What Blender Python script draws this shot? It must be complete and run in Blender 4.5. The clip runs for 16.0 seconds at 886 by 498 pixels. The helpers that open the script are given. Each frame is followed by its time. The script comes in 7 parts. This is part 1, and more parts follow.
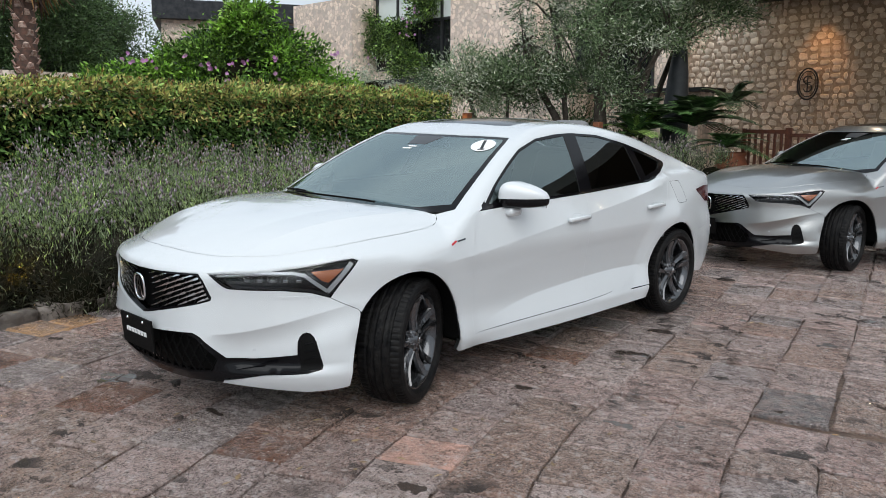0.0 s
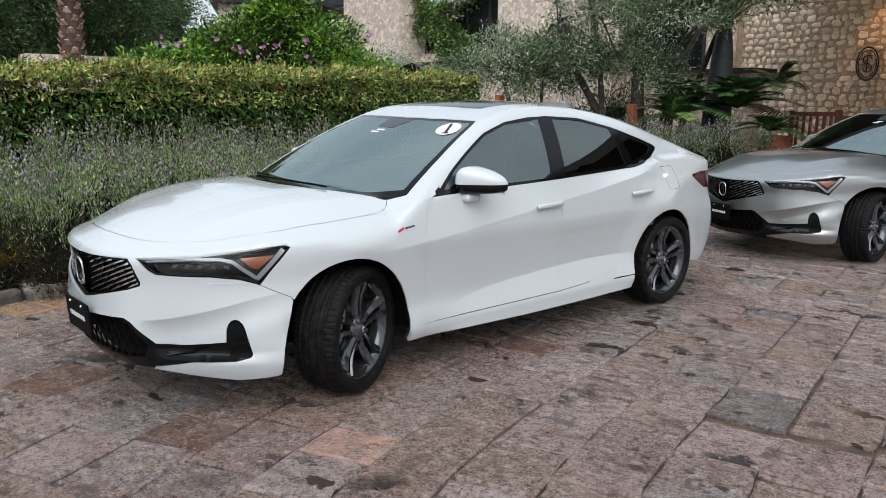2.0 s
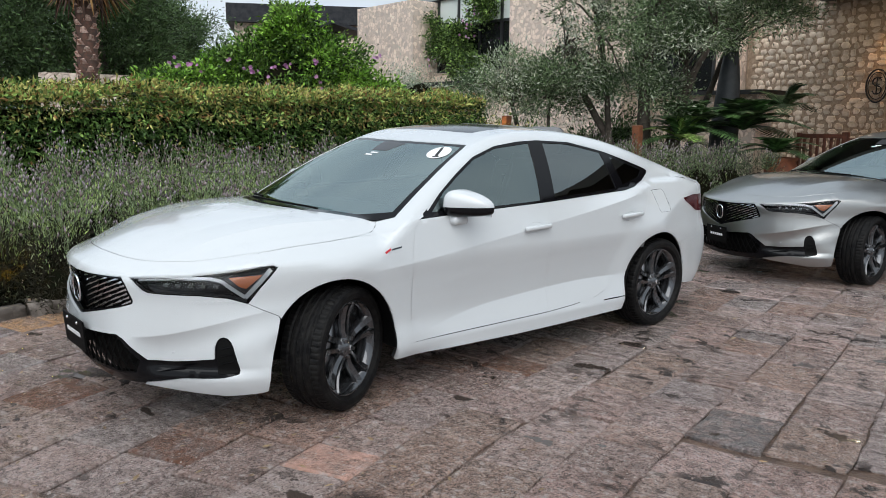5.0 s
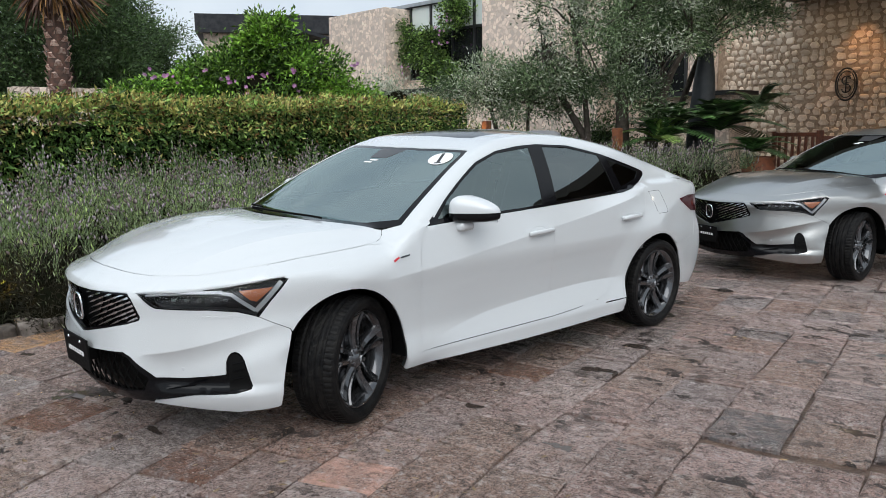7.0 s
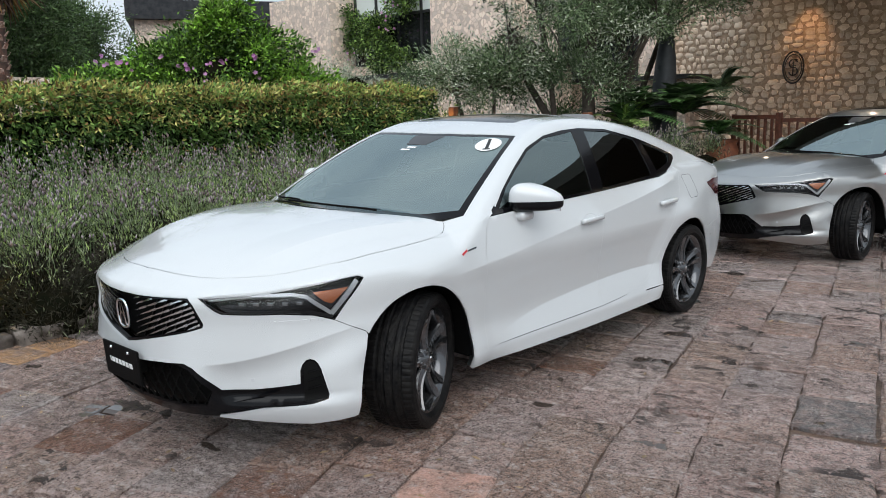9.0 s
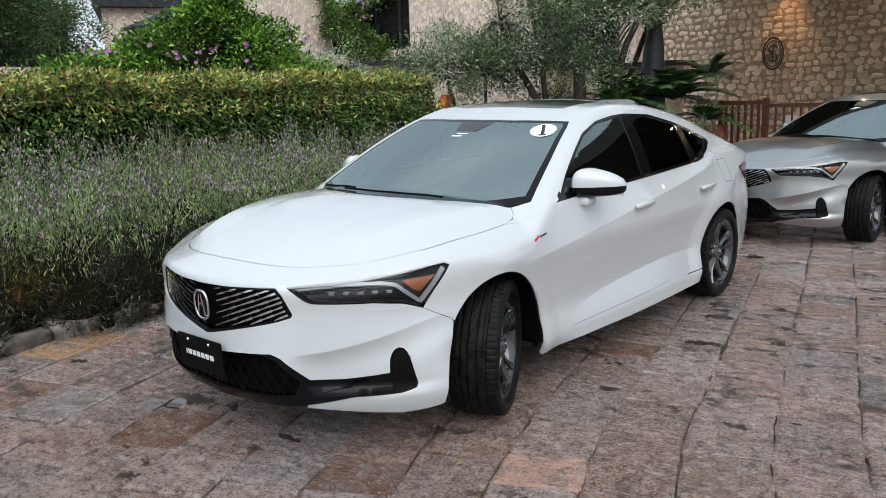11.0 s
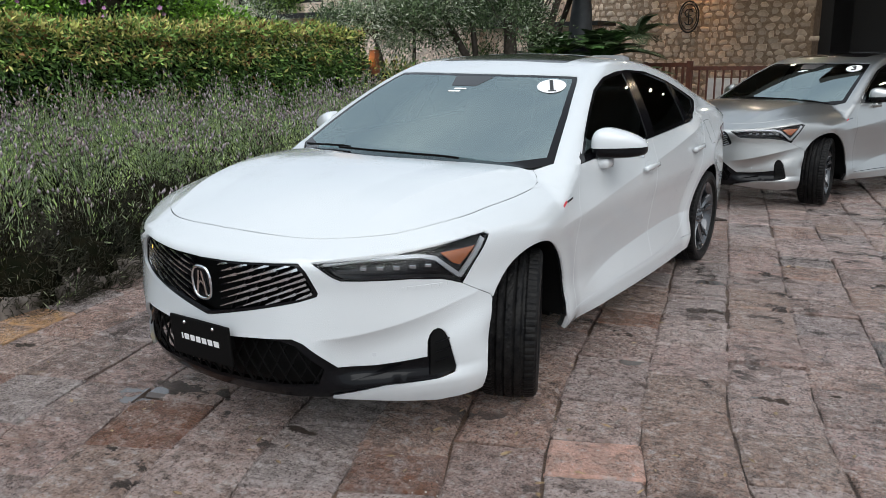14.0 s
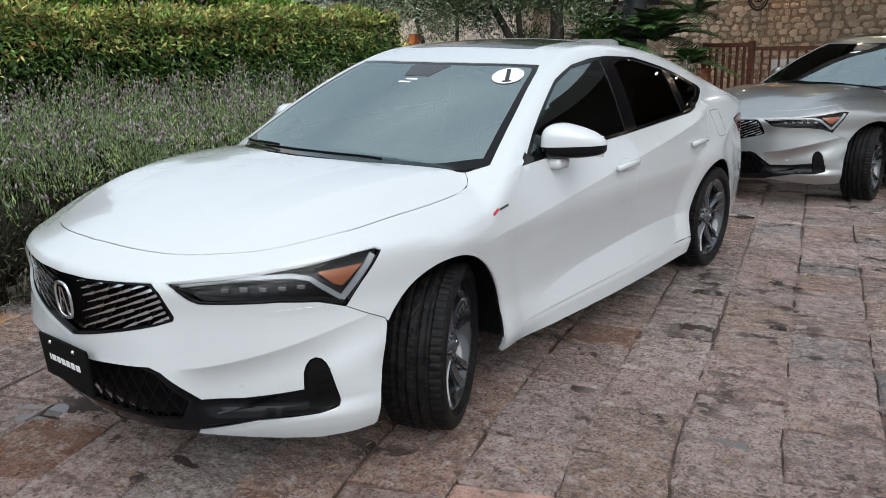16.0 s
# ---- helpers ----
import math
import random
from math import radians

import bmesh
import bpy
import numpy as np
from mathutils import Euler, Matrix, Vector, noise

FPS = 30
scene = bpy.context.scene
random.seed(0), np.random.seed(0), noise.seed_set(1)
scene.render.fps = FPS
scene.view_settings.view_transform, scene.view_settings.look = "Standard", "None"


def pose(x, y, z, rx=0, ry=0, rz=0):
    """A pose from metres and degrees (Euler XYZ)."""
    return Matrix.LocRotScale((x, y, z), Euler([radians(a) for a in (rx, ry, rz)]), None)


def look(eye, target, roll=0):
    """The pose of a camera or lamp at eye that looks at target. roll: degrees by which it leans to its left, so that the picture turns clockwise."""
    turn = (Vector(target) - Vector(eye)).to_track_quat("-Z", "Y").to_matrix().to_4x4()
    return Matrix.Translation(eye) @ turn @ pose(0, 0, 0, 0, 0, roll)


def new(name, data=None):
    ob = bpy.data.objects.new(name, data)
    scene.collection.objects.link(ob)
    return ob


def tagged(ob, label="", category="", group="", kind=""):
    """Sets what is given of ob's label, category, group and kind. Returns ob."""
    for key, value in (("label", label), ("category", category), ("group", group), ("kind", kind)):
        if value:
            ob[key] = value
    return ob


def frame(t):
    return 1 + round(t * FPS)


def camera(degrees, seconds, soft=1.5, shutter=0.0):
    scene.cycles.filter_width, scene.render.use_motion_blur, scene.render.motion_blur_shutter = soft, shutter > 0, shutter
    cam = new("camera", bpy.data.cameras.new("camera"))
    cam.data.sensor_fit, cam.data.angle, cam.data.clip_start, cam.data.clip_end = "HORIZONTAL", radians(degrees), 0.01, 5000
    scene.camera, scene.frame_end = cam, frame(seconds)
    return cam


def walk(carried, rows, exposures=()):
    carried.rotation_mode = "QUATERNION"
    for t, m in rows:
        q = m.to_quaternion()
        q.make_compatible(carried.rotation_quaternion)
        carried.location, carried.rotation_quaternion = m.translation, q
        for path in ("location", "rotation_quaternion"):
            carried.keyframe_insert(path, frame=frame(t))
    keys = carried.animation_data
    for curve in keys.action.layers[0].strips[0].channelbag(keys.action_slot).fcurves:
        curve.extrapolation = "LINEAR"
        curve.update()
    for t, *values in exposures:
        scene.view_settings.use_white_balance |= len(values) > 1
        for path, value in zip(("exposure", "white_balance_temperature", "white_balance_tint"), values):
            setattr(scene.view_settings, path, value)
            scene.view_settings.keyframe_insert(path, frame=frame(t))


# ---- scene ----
cam = camera(58.7, 16.0, soft=0.7)
PATH = [
    (0, (-2.672, -3.586, 1.406), (-1.237, -2.23, 1.088), 0.2),
    (0.5, (-2.557, -3.718, 1.401), (-1.147, -2.339, 1.065), 0.3),
    (1, (-2.397, -3.749, 1.384), (-1.016, -2.347, 1.03), 0.1),
    (1.5, (-2.272, -3.781, 1.396), (-0.924, -2.35, 1.033), -0.1),
    (2, (-2.178, -3.895, 1.409), (-0.858, -2.437, 1.048), 0.1),
    (2.5, (-2.119, -4.001, 1.429), (-0.807, -2.533, 1.076), 0.3),
    (3, (-2.105, -4.025, 1.433), (-0.793, -2.555, 1.091), 0.4),
    (3.5, (-2.117, -4.039, 1.435), (-0.811, -2.561, 1.103), 0.4),
    (4, (-2.127, -4.064, 1.438), (-0.826, -2.581, 1.114), 0.6),
    (6.3, (-2.139, -4.031, 1.453), (-0.84, -2.54, 1.153), 0),
    (6.5, (-2.142, -4.01, 1.441), (-0.833, -2.527, 1.145), -0.2),
    (7, (-2.24, -3.91, 1.441), (-0.89, -2.465, 1.14), -0.8),
    (7.5, (-2.357, -3.791, 1.437), (-0.961, -2.393, 1.129), -1.1),
    (8, (-2.397, -3.655, 1.426), (-0.981, -2.277, 1.116), -1.2),
    (8.5, (-2.416, -3.439, 1.439), (-0.986, -2.079, 1.118), -1.1),
    (9, (-2.52, -3.276, 1.438), (-1.059, -1.952, 1.103), -1.5),
    (9.5, (-2.713, -3.155, 1.448), (-1.213, -1.877, 1.103), -2.2),
    (10, (-2.816, -3.099, 1.45), (-1.31, -1.83, 1.097), -2.2),
    (10.2, (-2.836, -3.073, 1.45), (-1.332, -1.804, 1.095), -2.1),
    (12.3, (-2.813, -2.439, 1.42), (-1.243, -1.269, 1.015), -0.8),
    (12.5, (-2.832, -2.363, 1.422), (-1.238, -1.227, 1.012), -0.8),
    (13, (-2.867, -2.247, 1.427), (-1.233, -1.172, 1.01), -0.6),
    (13.5, (-2.869, -2.213, 1.415), (-1.219, -1.171, 0.977), -0.6),
    (14, (-2.851, -2.256, 1.412), (-1.213, -1.209, 0.943), -0.7),
    (14.5, (-2.731, -2.377, 1.415), (-1.126, -1.281, 0.94), -0.9),
    (15, (-2.575, -2.492, 1.43), (-1.005, -1.348, 0.953), -0.8),
    (15.5, (-2.369, -2.516, 1.416), (-0.824, -1.344, 0.928), -1.2),
    (16, (-2.172, -2.551, 1.426), (-0.652, -1.353, 0.918), -1.4),
]
walk(cam, [(t, look(eye, target, roll)) for t, eye, target, roll in PATH])


# ---- daylight: an overcast sky ----
world = bpy.data.worlds.new("overcast_sky")
scene.world = world
world.use_nodes = True
wn = world.node_tree.nodes
sky = wn.new("ShaderNodeTexSky")
sky.sky_type, sky.sun_disc = "NISHITA", False
sky.sun_elevation, sky.sun_rotation = radians(48), radians(200)
sky.air_density, sky.dust_density, sky.ozone_density = 1.0, 7.0, 0.6
cloud = wn.new("ShaderNodeMix")
cloud.data_type = "RGBA"
cloud.inputs["Factor"].default_value = 0.85
puff = wn.new("ShaderNodeTexNoise")
puff.inputs["Scale"].default_value, puff.inputs["Detail"].default_value, puff.inputs["Roughness"].default_value = 2.4, 6, 0.5
tones = wn.new("ShaderNodeValToRGB")
tones.color_ramp.elements[0].position, tones.color_ramp.elements[0].color = 0.36, (0.53, 0.62, 0.73, 1)
tones.color_ramp.elements[1].position, tones.color_ramp.elements[1].color = 0.64, (0.79, 0.87, 0.94, 1)
lumen = wn.new("ShaderNodeVectorMath")
lumen.operation = "SCALE"
lumen.inputs["Scale"].default_value = 10.0
world.node_tree.links.new(wn.new("ShaderNodeTexCoord").outputs["Generated"], puff.inputs["Vector"])
world.node_tree.links.new(puff.outputs["Fac"], tones.inputs["Fac"])
world.node_tree.links.new(tones.outputs["Color"], lumen.inputs[0])
world.node_tree.links.new(lumen.outputs["Vector"], cloud.inputs["B"])
world.node_tree.links.new(sky.outputs[0], cloud.inputs["A"])
world.node_tree.links.new(cloud.outputs["Result"], wn["Background"].inputs["Color"])
wn["Background"].inputs["Strength"].default_value = 0.12
sun = new("sun", bpy.data.lights.new("sun", "SUN"))
sun.data.energy, sun.data.angle, sun.data.color = 2.25, radians(70), (0.975, 1, 1.01)
sun.matrix_world = look((-6.2, -4.4, 10.5), (0, 0, 0))


# ---- materials ----
def material(name, base=(0.5, 0.5, 0.5), rough=0.5, metal=0.0, other=None, scale=8.0, mixlo=0.4, mixhi=0.6, bump=0.0, bump_scale=40.0,
             coat=0.0, spec=0.5, rough_to=None, emit=None, emit_power=0.0, island=0.0, random_ob=0.0, sheen=0.0, through_light=0.0, detail=6.0):
    m = bpy.data.materials.new(name)
    m.use_nodes = True
    n, link = m.node_tree.nodes, m.node_tree.links.new
    b = n["Principled BSDF"]
    b.inputs["Base Color"].default_value = (*base, 1)
    b.inputs["Roughness"].default_value = rough
    b.inputs["Metallic"].default_value = metal
    b.inputs["Coat Weight"].default_value = coat
    b.inputs["Coat Roughness"].default_value = 0.03
    b.inputs["Specular IOR Level"].default_value = spec
    b.inputs["Sheen Weight"].default_value = sheen
    at = n.new("ShaderNodeTexCoord").outputs["Object"]
    colour = None
    if other is not None:
        tex = n.new("ShaderNodeTexNoise")
        tex.inputs["Scale"].default_value, tex.inputs["Detail"].default_value, tex.inputs["Roughness"].default_value = scale, detail, 0.6
        link(at, tex.inputs["Vector"])
        ramp = n.new("ShaderNodeMapRange")
        ramp.inputs["From Min"].default_value, ramp.inputs["From Max"].default_value = mixlo, mixhi
        link(tex.outputs["Fac"], ramp.inputs["Value"])
        mix = n.new("ShaderNodeMix")
        mix.data_type = "RGBA"
        mix.inputs["A"].default_value, mix.inputs["B"].default_value = (*base, 1), (*other, 1)
        link(ramp.outputs["Result"], mix.inputs["Factor"])
        colour = mix.outputs["Result"]
        if rough_to is not None:
            rr = n.new("ShaderNodeMapRange")
            rr.inputs["To Min"].default_value, rr.inputs["To Max"].default_value = rough, rough_to
            link(ramp.outputs["Result"], rr.inputs["Value"])
            link(rr.outputs["Result"], b.inputs["Roughness"])
    for amount, source in ((island, ("ShaderNodeNewGeometry", "Random Per Island")), (random_ob, ("ShaderNodeObjectInfo", "Random"))):
        if amount:
            val = n.new("ShaderNodeMapRange")
            val.inputs["To Min"].default_value, val.inputs["To Max"].default_value = 1 - amount, 1 + amount
            link(n.new(source[0]).outputs[source[1]], val.inputs["Value"])
            hsv = n.new("ShaderNodeHueSaturation")
            link(val.outputs["Result"], hsv.inputs["Value"])
            if colour is None:
                hsv.inputs["Color"].default_value = (*base, 1)
            else:
                link(colour, hsv.inputs["Color"])
            colour = hsv.outputs["Color"]
    if colour is not None:
        link(colour, b.inputs["Base Color"])
    if bump:
        tb = n.new("ShaderNodeTexNoise")
        tb.inputs["Scale"].default_value, tb.inputs["Detail"].default_value = bump_scale, 8
        link(at, tb.inputs["Vector"])
        bn = n.new("ShaderNodeBump")
        bn.inputs["Strength"].default_value, bn.inputs["Distance"].default_value = bump, 0.01
        link(tb.outputs["Fac"], bn.inputs["Height"])
        link(bn.outputs["Normal"], b.inputs["Normal"])
    if emit:
        b.inputs["Emission Color"].default_value, b.inputs["Emission Strength"].default_value = (*emit, 1), emit_power
    if through_light:
        tr = n.new("ShaderNodeBsdfTranslucent")
        tr.inputs["Color"].default_value = (*base, 1)
        if colour is not None:
            link(colour, tr.inputs["Color"])
        mx = n.new("ShaderNodeMixShader")
        mx.inputs[0].default_value = through_light
        link(b.outputs[0], mx.inputs[1]), link(tr.outputs[0], mx.inputs[2])
        link(mx.outputs[0], n["Material Output"].inputs["Surface"])
    return m


def glass_material(name, tint, ior=1.5, rough=0.0, coat=(1, 1, 1)):
    m = bpy.data.materials.new(name)
    m.use_nodes = True
    n, link = m.node_tree.nodes, m.node_tree.links.new
    clear, gloss, mx, fr = (n.new(k) for k in ("ShaderNodeBsdfTransparent", "ShaderNodeBsdfGlossy", "ShaderNodeMixShader", "ShaderNodeFresnel"))
    clear.inputs["Color"].default_value = (*tint, 1)
    gloss.inputs["Color"].default_value = (*coat, 1)
    gloss.inputs["Roughness"].default_value = rough
    fr.inputs["IOR"].default_value = ior
    link(fr.outputs[0], mx.inputs[0]), link(clear.outputs[0], mx.inputs[1]), link(gloss.outputs[0], mx.inputs[2])
    link(mx.outputs[0], n["Material Output"].inputs["Surface"])
    return m


def rain_beads(m, size, strength, cover=0.5):
    """Small beads of rain on a smooth surface."""
    n, link = m.node_tree.nodes, m.node_tree.links.new
    at = n.new("ShaderNodeTexCoord").outputs["Object"]
    cell, patch = n.new("ShaderNodeTexVoronoi"), n.new("ShaderNodeTexNoise")
    cell.inputs["Scale"].default_value, patch.inputs["Scale"].default_value = 1 / size, 5.0
    link(at, cell.inputs["Vector"]), link(at, patch.inputs["Vector"])
    drop, mask, both_of = n.new("ShaderNodeMapRange"), n.new("ShaderNodeMapRange"), n.new("ShaderNodeMath")
    drop.inputs["From Min"].default_value, drop.inputs["From Max"].default_value = 0.36, 0.12
    mask.inputs["From Min"].default_value, mask.inputs["From Max"].default_value = 1 - cover - 0.1, 1 - cover + 0.1
    link(cell.outputs["Distance"], drop.inputs["Value"]), link(patch.outputs["Fac"], mask.inputs["Value"])
    both_of.operation = "MULTIPLY"
    link(drop.outputs[0], both_of.inputs[0]), link(mask.outputs[0], both_of.inputs[1])
    bump = n.new("ShaderNodeBump")
    bump.inputs["Strength"].default_value, bump.inputs["Distance"].default_value = strength, 0.002
    link(both_of.outputs[0], bump.inputs["Height"])
    for node in list(n):
        if node.bl_idname in ("ShaderNodeBsdfGlossy", "ShaderNodeBsdfPrincipled") and not node.inputs["Normal"].links:
            link(bump.outputs["Normal"], node.inputs["Normal"])
            if node.bl_idname == "ShaderNodeBsdfPrincipled":
                link(bump.outputs["Normal"], node.inputs["Coat Normal"])
    return m


WHITE_PAINT = rain_beads(material("pearl_white_paint", (0.575, 0.60, 0.612), 0.25, coat=1.0, spec=0.5), 0.007, 0.2, 0.5)
BLADE = material("bright_grille_blade", (0.72, 0.73, 0.74), 0.22, metal=1.0)
GREY_PAINT = rain_beads(material("silver_grey_paint", (0.43, 0.435, 0.425), 0.33, metal=1.0, coat=1.0), 0.007, 0.25, 0.55)
GLOSS_BLACK = material("gloss_black_trim", (0.004, 0.004, 0.005), 0.12, spec=0.22)
MATT_BLACK = material("matt_black_plastic", (0.004, 0.004, 0.004), 0.6, spec=0.1, bump=0.15, bump_scale=300)
CHROME = material("chrome", (0.75, 0.76, 0.78), 0.08, metal=1.0)
DARK_RIM = material("shark_grey_alloy", (0.085, 0.088, 0.094), 0.18, metal=0.8, coat=0.8)
TYRE = material("wet_tyre_rubber", (0.006, 0.006, 0.0065), 0.4, other=(0.014, 0.0135, 0.013), scale=30, spec=0.08, bump=0.2, bump_scale=120)
STEEL = material("brake_steel", (0.25, 0.25, 0.26), 0.35, metal=1.0)
AMBER = material("amber_reflector", (0.48, 0.15, 0.05), 0.2, coat=1.0)
LAMP_GREY = material("satin_light_guide", (0.52, 0.54, 0.56), 0.25, coat=0.5)
LAMP_BEZEL = material("dark_lamp_bezel", (0.028, 0.029, 0.031), 0.3, spec=0.4)
RED_LENS = material("red_lamp_lens", (0.06, 0.003, 0.006), 0.1, spec=0.3)
DARK_CLOTH = material("black_seat_leather", (0.15, 0.152, 0.155), 0.5, bump=0.1)
DASH = material("charcoal_dashboard_skin", (0.13, 0.132, 0.135), 0.6, other=(0.10, 0.102, 0.105), scale=40, bump=0.1, bump_scale=200)
WINDSCREEN = glass_material("windscreen_glass", (0.75, 0.83, 0.82), 4.3, 0.0, (0.84, 1.0, 0.99))
SIDE_GLASS = rain_beads(glass_material("side_window_glass", (0.56, 0.63, 0.63), 2.4, 0.0, (0.84, 1.0, 0.99)), 0.009, 0.5, 0.6)
DARK_GLASS = rain_beads(glass_material("privacy_glass", (0.10, 0.11, 0.11), 2.3, 0.0, (0.9, 1.0, 0.99)), 0.009, 0.4, 0.5)
LENS_GLASS = glass_material("lamp_lens_glass", (0.86, 0.87, 0.88), 1.3)
STICKER_WHITE = material("white_vinyl", (0.8, 0.8, 0.8), 0.4)
INK_BLACK = material("black_print", (0.015, 0.015, 0.015), 0.5)
RED_BADGE = material("red_badge", (0.5, 0.02, 0.03), 0.3)


# ---- the sedan's outer surface: one smooth form from a few profile curves ----
def crv(xs, ys):
    xs, ys = np.array(xs, float), np.array(ys, float)
    h = np.diff(xs)
    d = np.diff(ys) / h
    m = np.empty(len(xs))
    m[0], m[-1] = d[0], d[-1]
    m[1:-1] = (h[:-1] * d[1:] + h[1:] * d[:-1]) / (h[:-1] + h[1:])

    def f(x):
        x = np.asarray(x, float)
        i = np.clip(np.searchsorted(xs, x) - 1, 0, len(h) - 1)
        t = np.clip((x - xs[i]) / h[i], 0, 1)
        a, b = ys[i], ys[i + 1]
        return (a * (1 + 2 * t) * (1 - t) ** 2 + b * t * t * (3 - 2 * t)
                + h[i] * (m[i] * t * (1 - t) ** 2 - m[i + 1] * t * t * (1 - t)))
    return f


def smax(a, b, k):
    h = np.maximum(k - np.abs(a - b), 0) / k
    return np.maximum(a, b) + h * h * k / 4


def sstep(a, b, x):
    t = np.clip((x - a) / (b - a), 0, 1)
    return t * t * (3 - 2 * t)


HOOD = crv([-1.02, -0.97, -0.9, -0.83, -0.6, -0.3, 0, 0.3, 0.6], [0.695, 0.738, 0.783, 0.816, 0.894, 0.950, 0.970, 0.972, 0.972])
HOOD_DROP = crv([-1, -0.8, -0.5, -0.2, 0.3], [0.30, 0.29, 0.13, 0.03, 0.0])
HOOD_SIDE = crv([-1, -0.8, -0.5, -0.2, 0.3], [0.0, 0.0, 0.14, 0.28, 0.30])
CABIN = crv([-0.2, 0, 0.15, 0.5, 0.8, 1.06, 1.2, 1.4, 1.7, 2.0, 2.4, 2.8, 3.2, 3.5, 3.66, 3.8],
            [0.76, 0.872, 0.951, 1.118, 1.245, 1.339, 1.377, 1.406, 1.420, 1.409, 1.352, 1.245, 1.114, 1.034, 1.016, 0.98])
CABIN_BOW = crv([0, 0.3, 1.05, 1.6, 3.8], [0.42, 0.42, 0.25, 0.05, 0.0])
CABIN_DROP = crv([0, 1.0, 1.6, 2.4, 3.7], [0.02, 0.02, 0.09, 0.13, 0.1])
WIDE = crv([-1, -0.6, -0.3, 0, 0.4, 0.9, 1.5, 2.2, 2.736, 3.1, 3.4, 3.72],
           [0.84, 0.868, 0.878, 0.880, 0.873, 0.873, 0.878, 0.878, 0.887, 0.875, 0.85, 0.8])
TUCK = crv([0.15, 0.2, 0.26, 0.31, 0.4, 0.5, 0.62, 0.74, 0.8, 0.88, 0.95, 1.05],
           [0.06, 0.03, 0.01, 0.014, 0.03, 0.028, 0.016, 0.0, 0.004, 0.02, 0.045, 0.085])
BELT = crv([0.3, 0.5, 1.5, 2.2, 2.7, 3.2, 3.8], [0.945, 0.947, 0.972, 1.0, 1.045, 1.07, 1.07])
GLASS_W = crv([0.2, 0.8, 1.5, 2.2, 2.7, 3.2, 3.7], [0.805, 0.818, 0.825, 0.81, 0.765, 0.7, 0.62])
NOSE_Z = crv([0.18, 0.24, 0.3, 0.5, 0.62, 0.72, 0.8], [0.06, 0.02, 0.0, 0.0, 0.004, 0.0, 0.02])
NOSE_LOW = crv([0, 0.2, 0.4, 0.5, 0.6, 0.7, 0.78, 0.84, 0.9, 1.0], [0, 0.012, 0.058, 0.115, 0.19, 0.28, 0.375, 0.46, 0.6, 1.0])
NOSE_HIGH = crv([0, 0.2, 0.4, 0.5, 0.6, 0.7, 0.78, 0.83, 0.9, 1.0], [0, 0.015, 0.073, 0.125, 0.20, 0.305, 0.445, 0.60, 0.95, 1.5])
CREASE = crv([0.4, 0.55, 0.66, 0.76, 0.83, 0.9], [0.452, 0.470, 0.500, 0.540, 0.578, 0.61])
TAIL_Z = crv([0.18, 0.3, 0.5, 0.65, 0.8, 0.95, 1.04, 1.1], [0.2, 0.08, 0.0, 0.02, 0.09, 0.1, 0.06, 0.06])
TAIL_A = crv([0, 0.4, 0.6, 0.75, 0.8, 0.85, 0.9, 1.0], [0, 0.03, 0.09, 0.19, 0.26, 0.5, 0.85, 1.4])
AXLE_R, WHEEL_R, ARCH_R = 2.69, 0.322, 0.371
ARCH_F, ARCH_B = -0.055, 2.645


HOOD_LINE = crv([-1.0, -0.75, -0.64, -0.48, -0.31, 0.0, 0.3], [0.40, 0.45, 0.485, 0.517, 0.548, 0.60, 0.64])
SHOULDER = crv([-0.2, 0.1, 0.42, 0.82, 1.22, 1.5, 1.94, 2.25, 2.7], [0.69, 0.702, 0.719, 0.764, 0.812, 0.848, 0.902, 0.948, 1.02])
FACET = crv([0.2, 0.45, 0.66, 0.9, 1.22, 1.5, 1.82, 2.2, 2.6], [0.27, 0.315, 0.361, 0.402, 0.427, 0.441, 0.447, 0.436, 0.42])


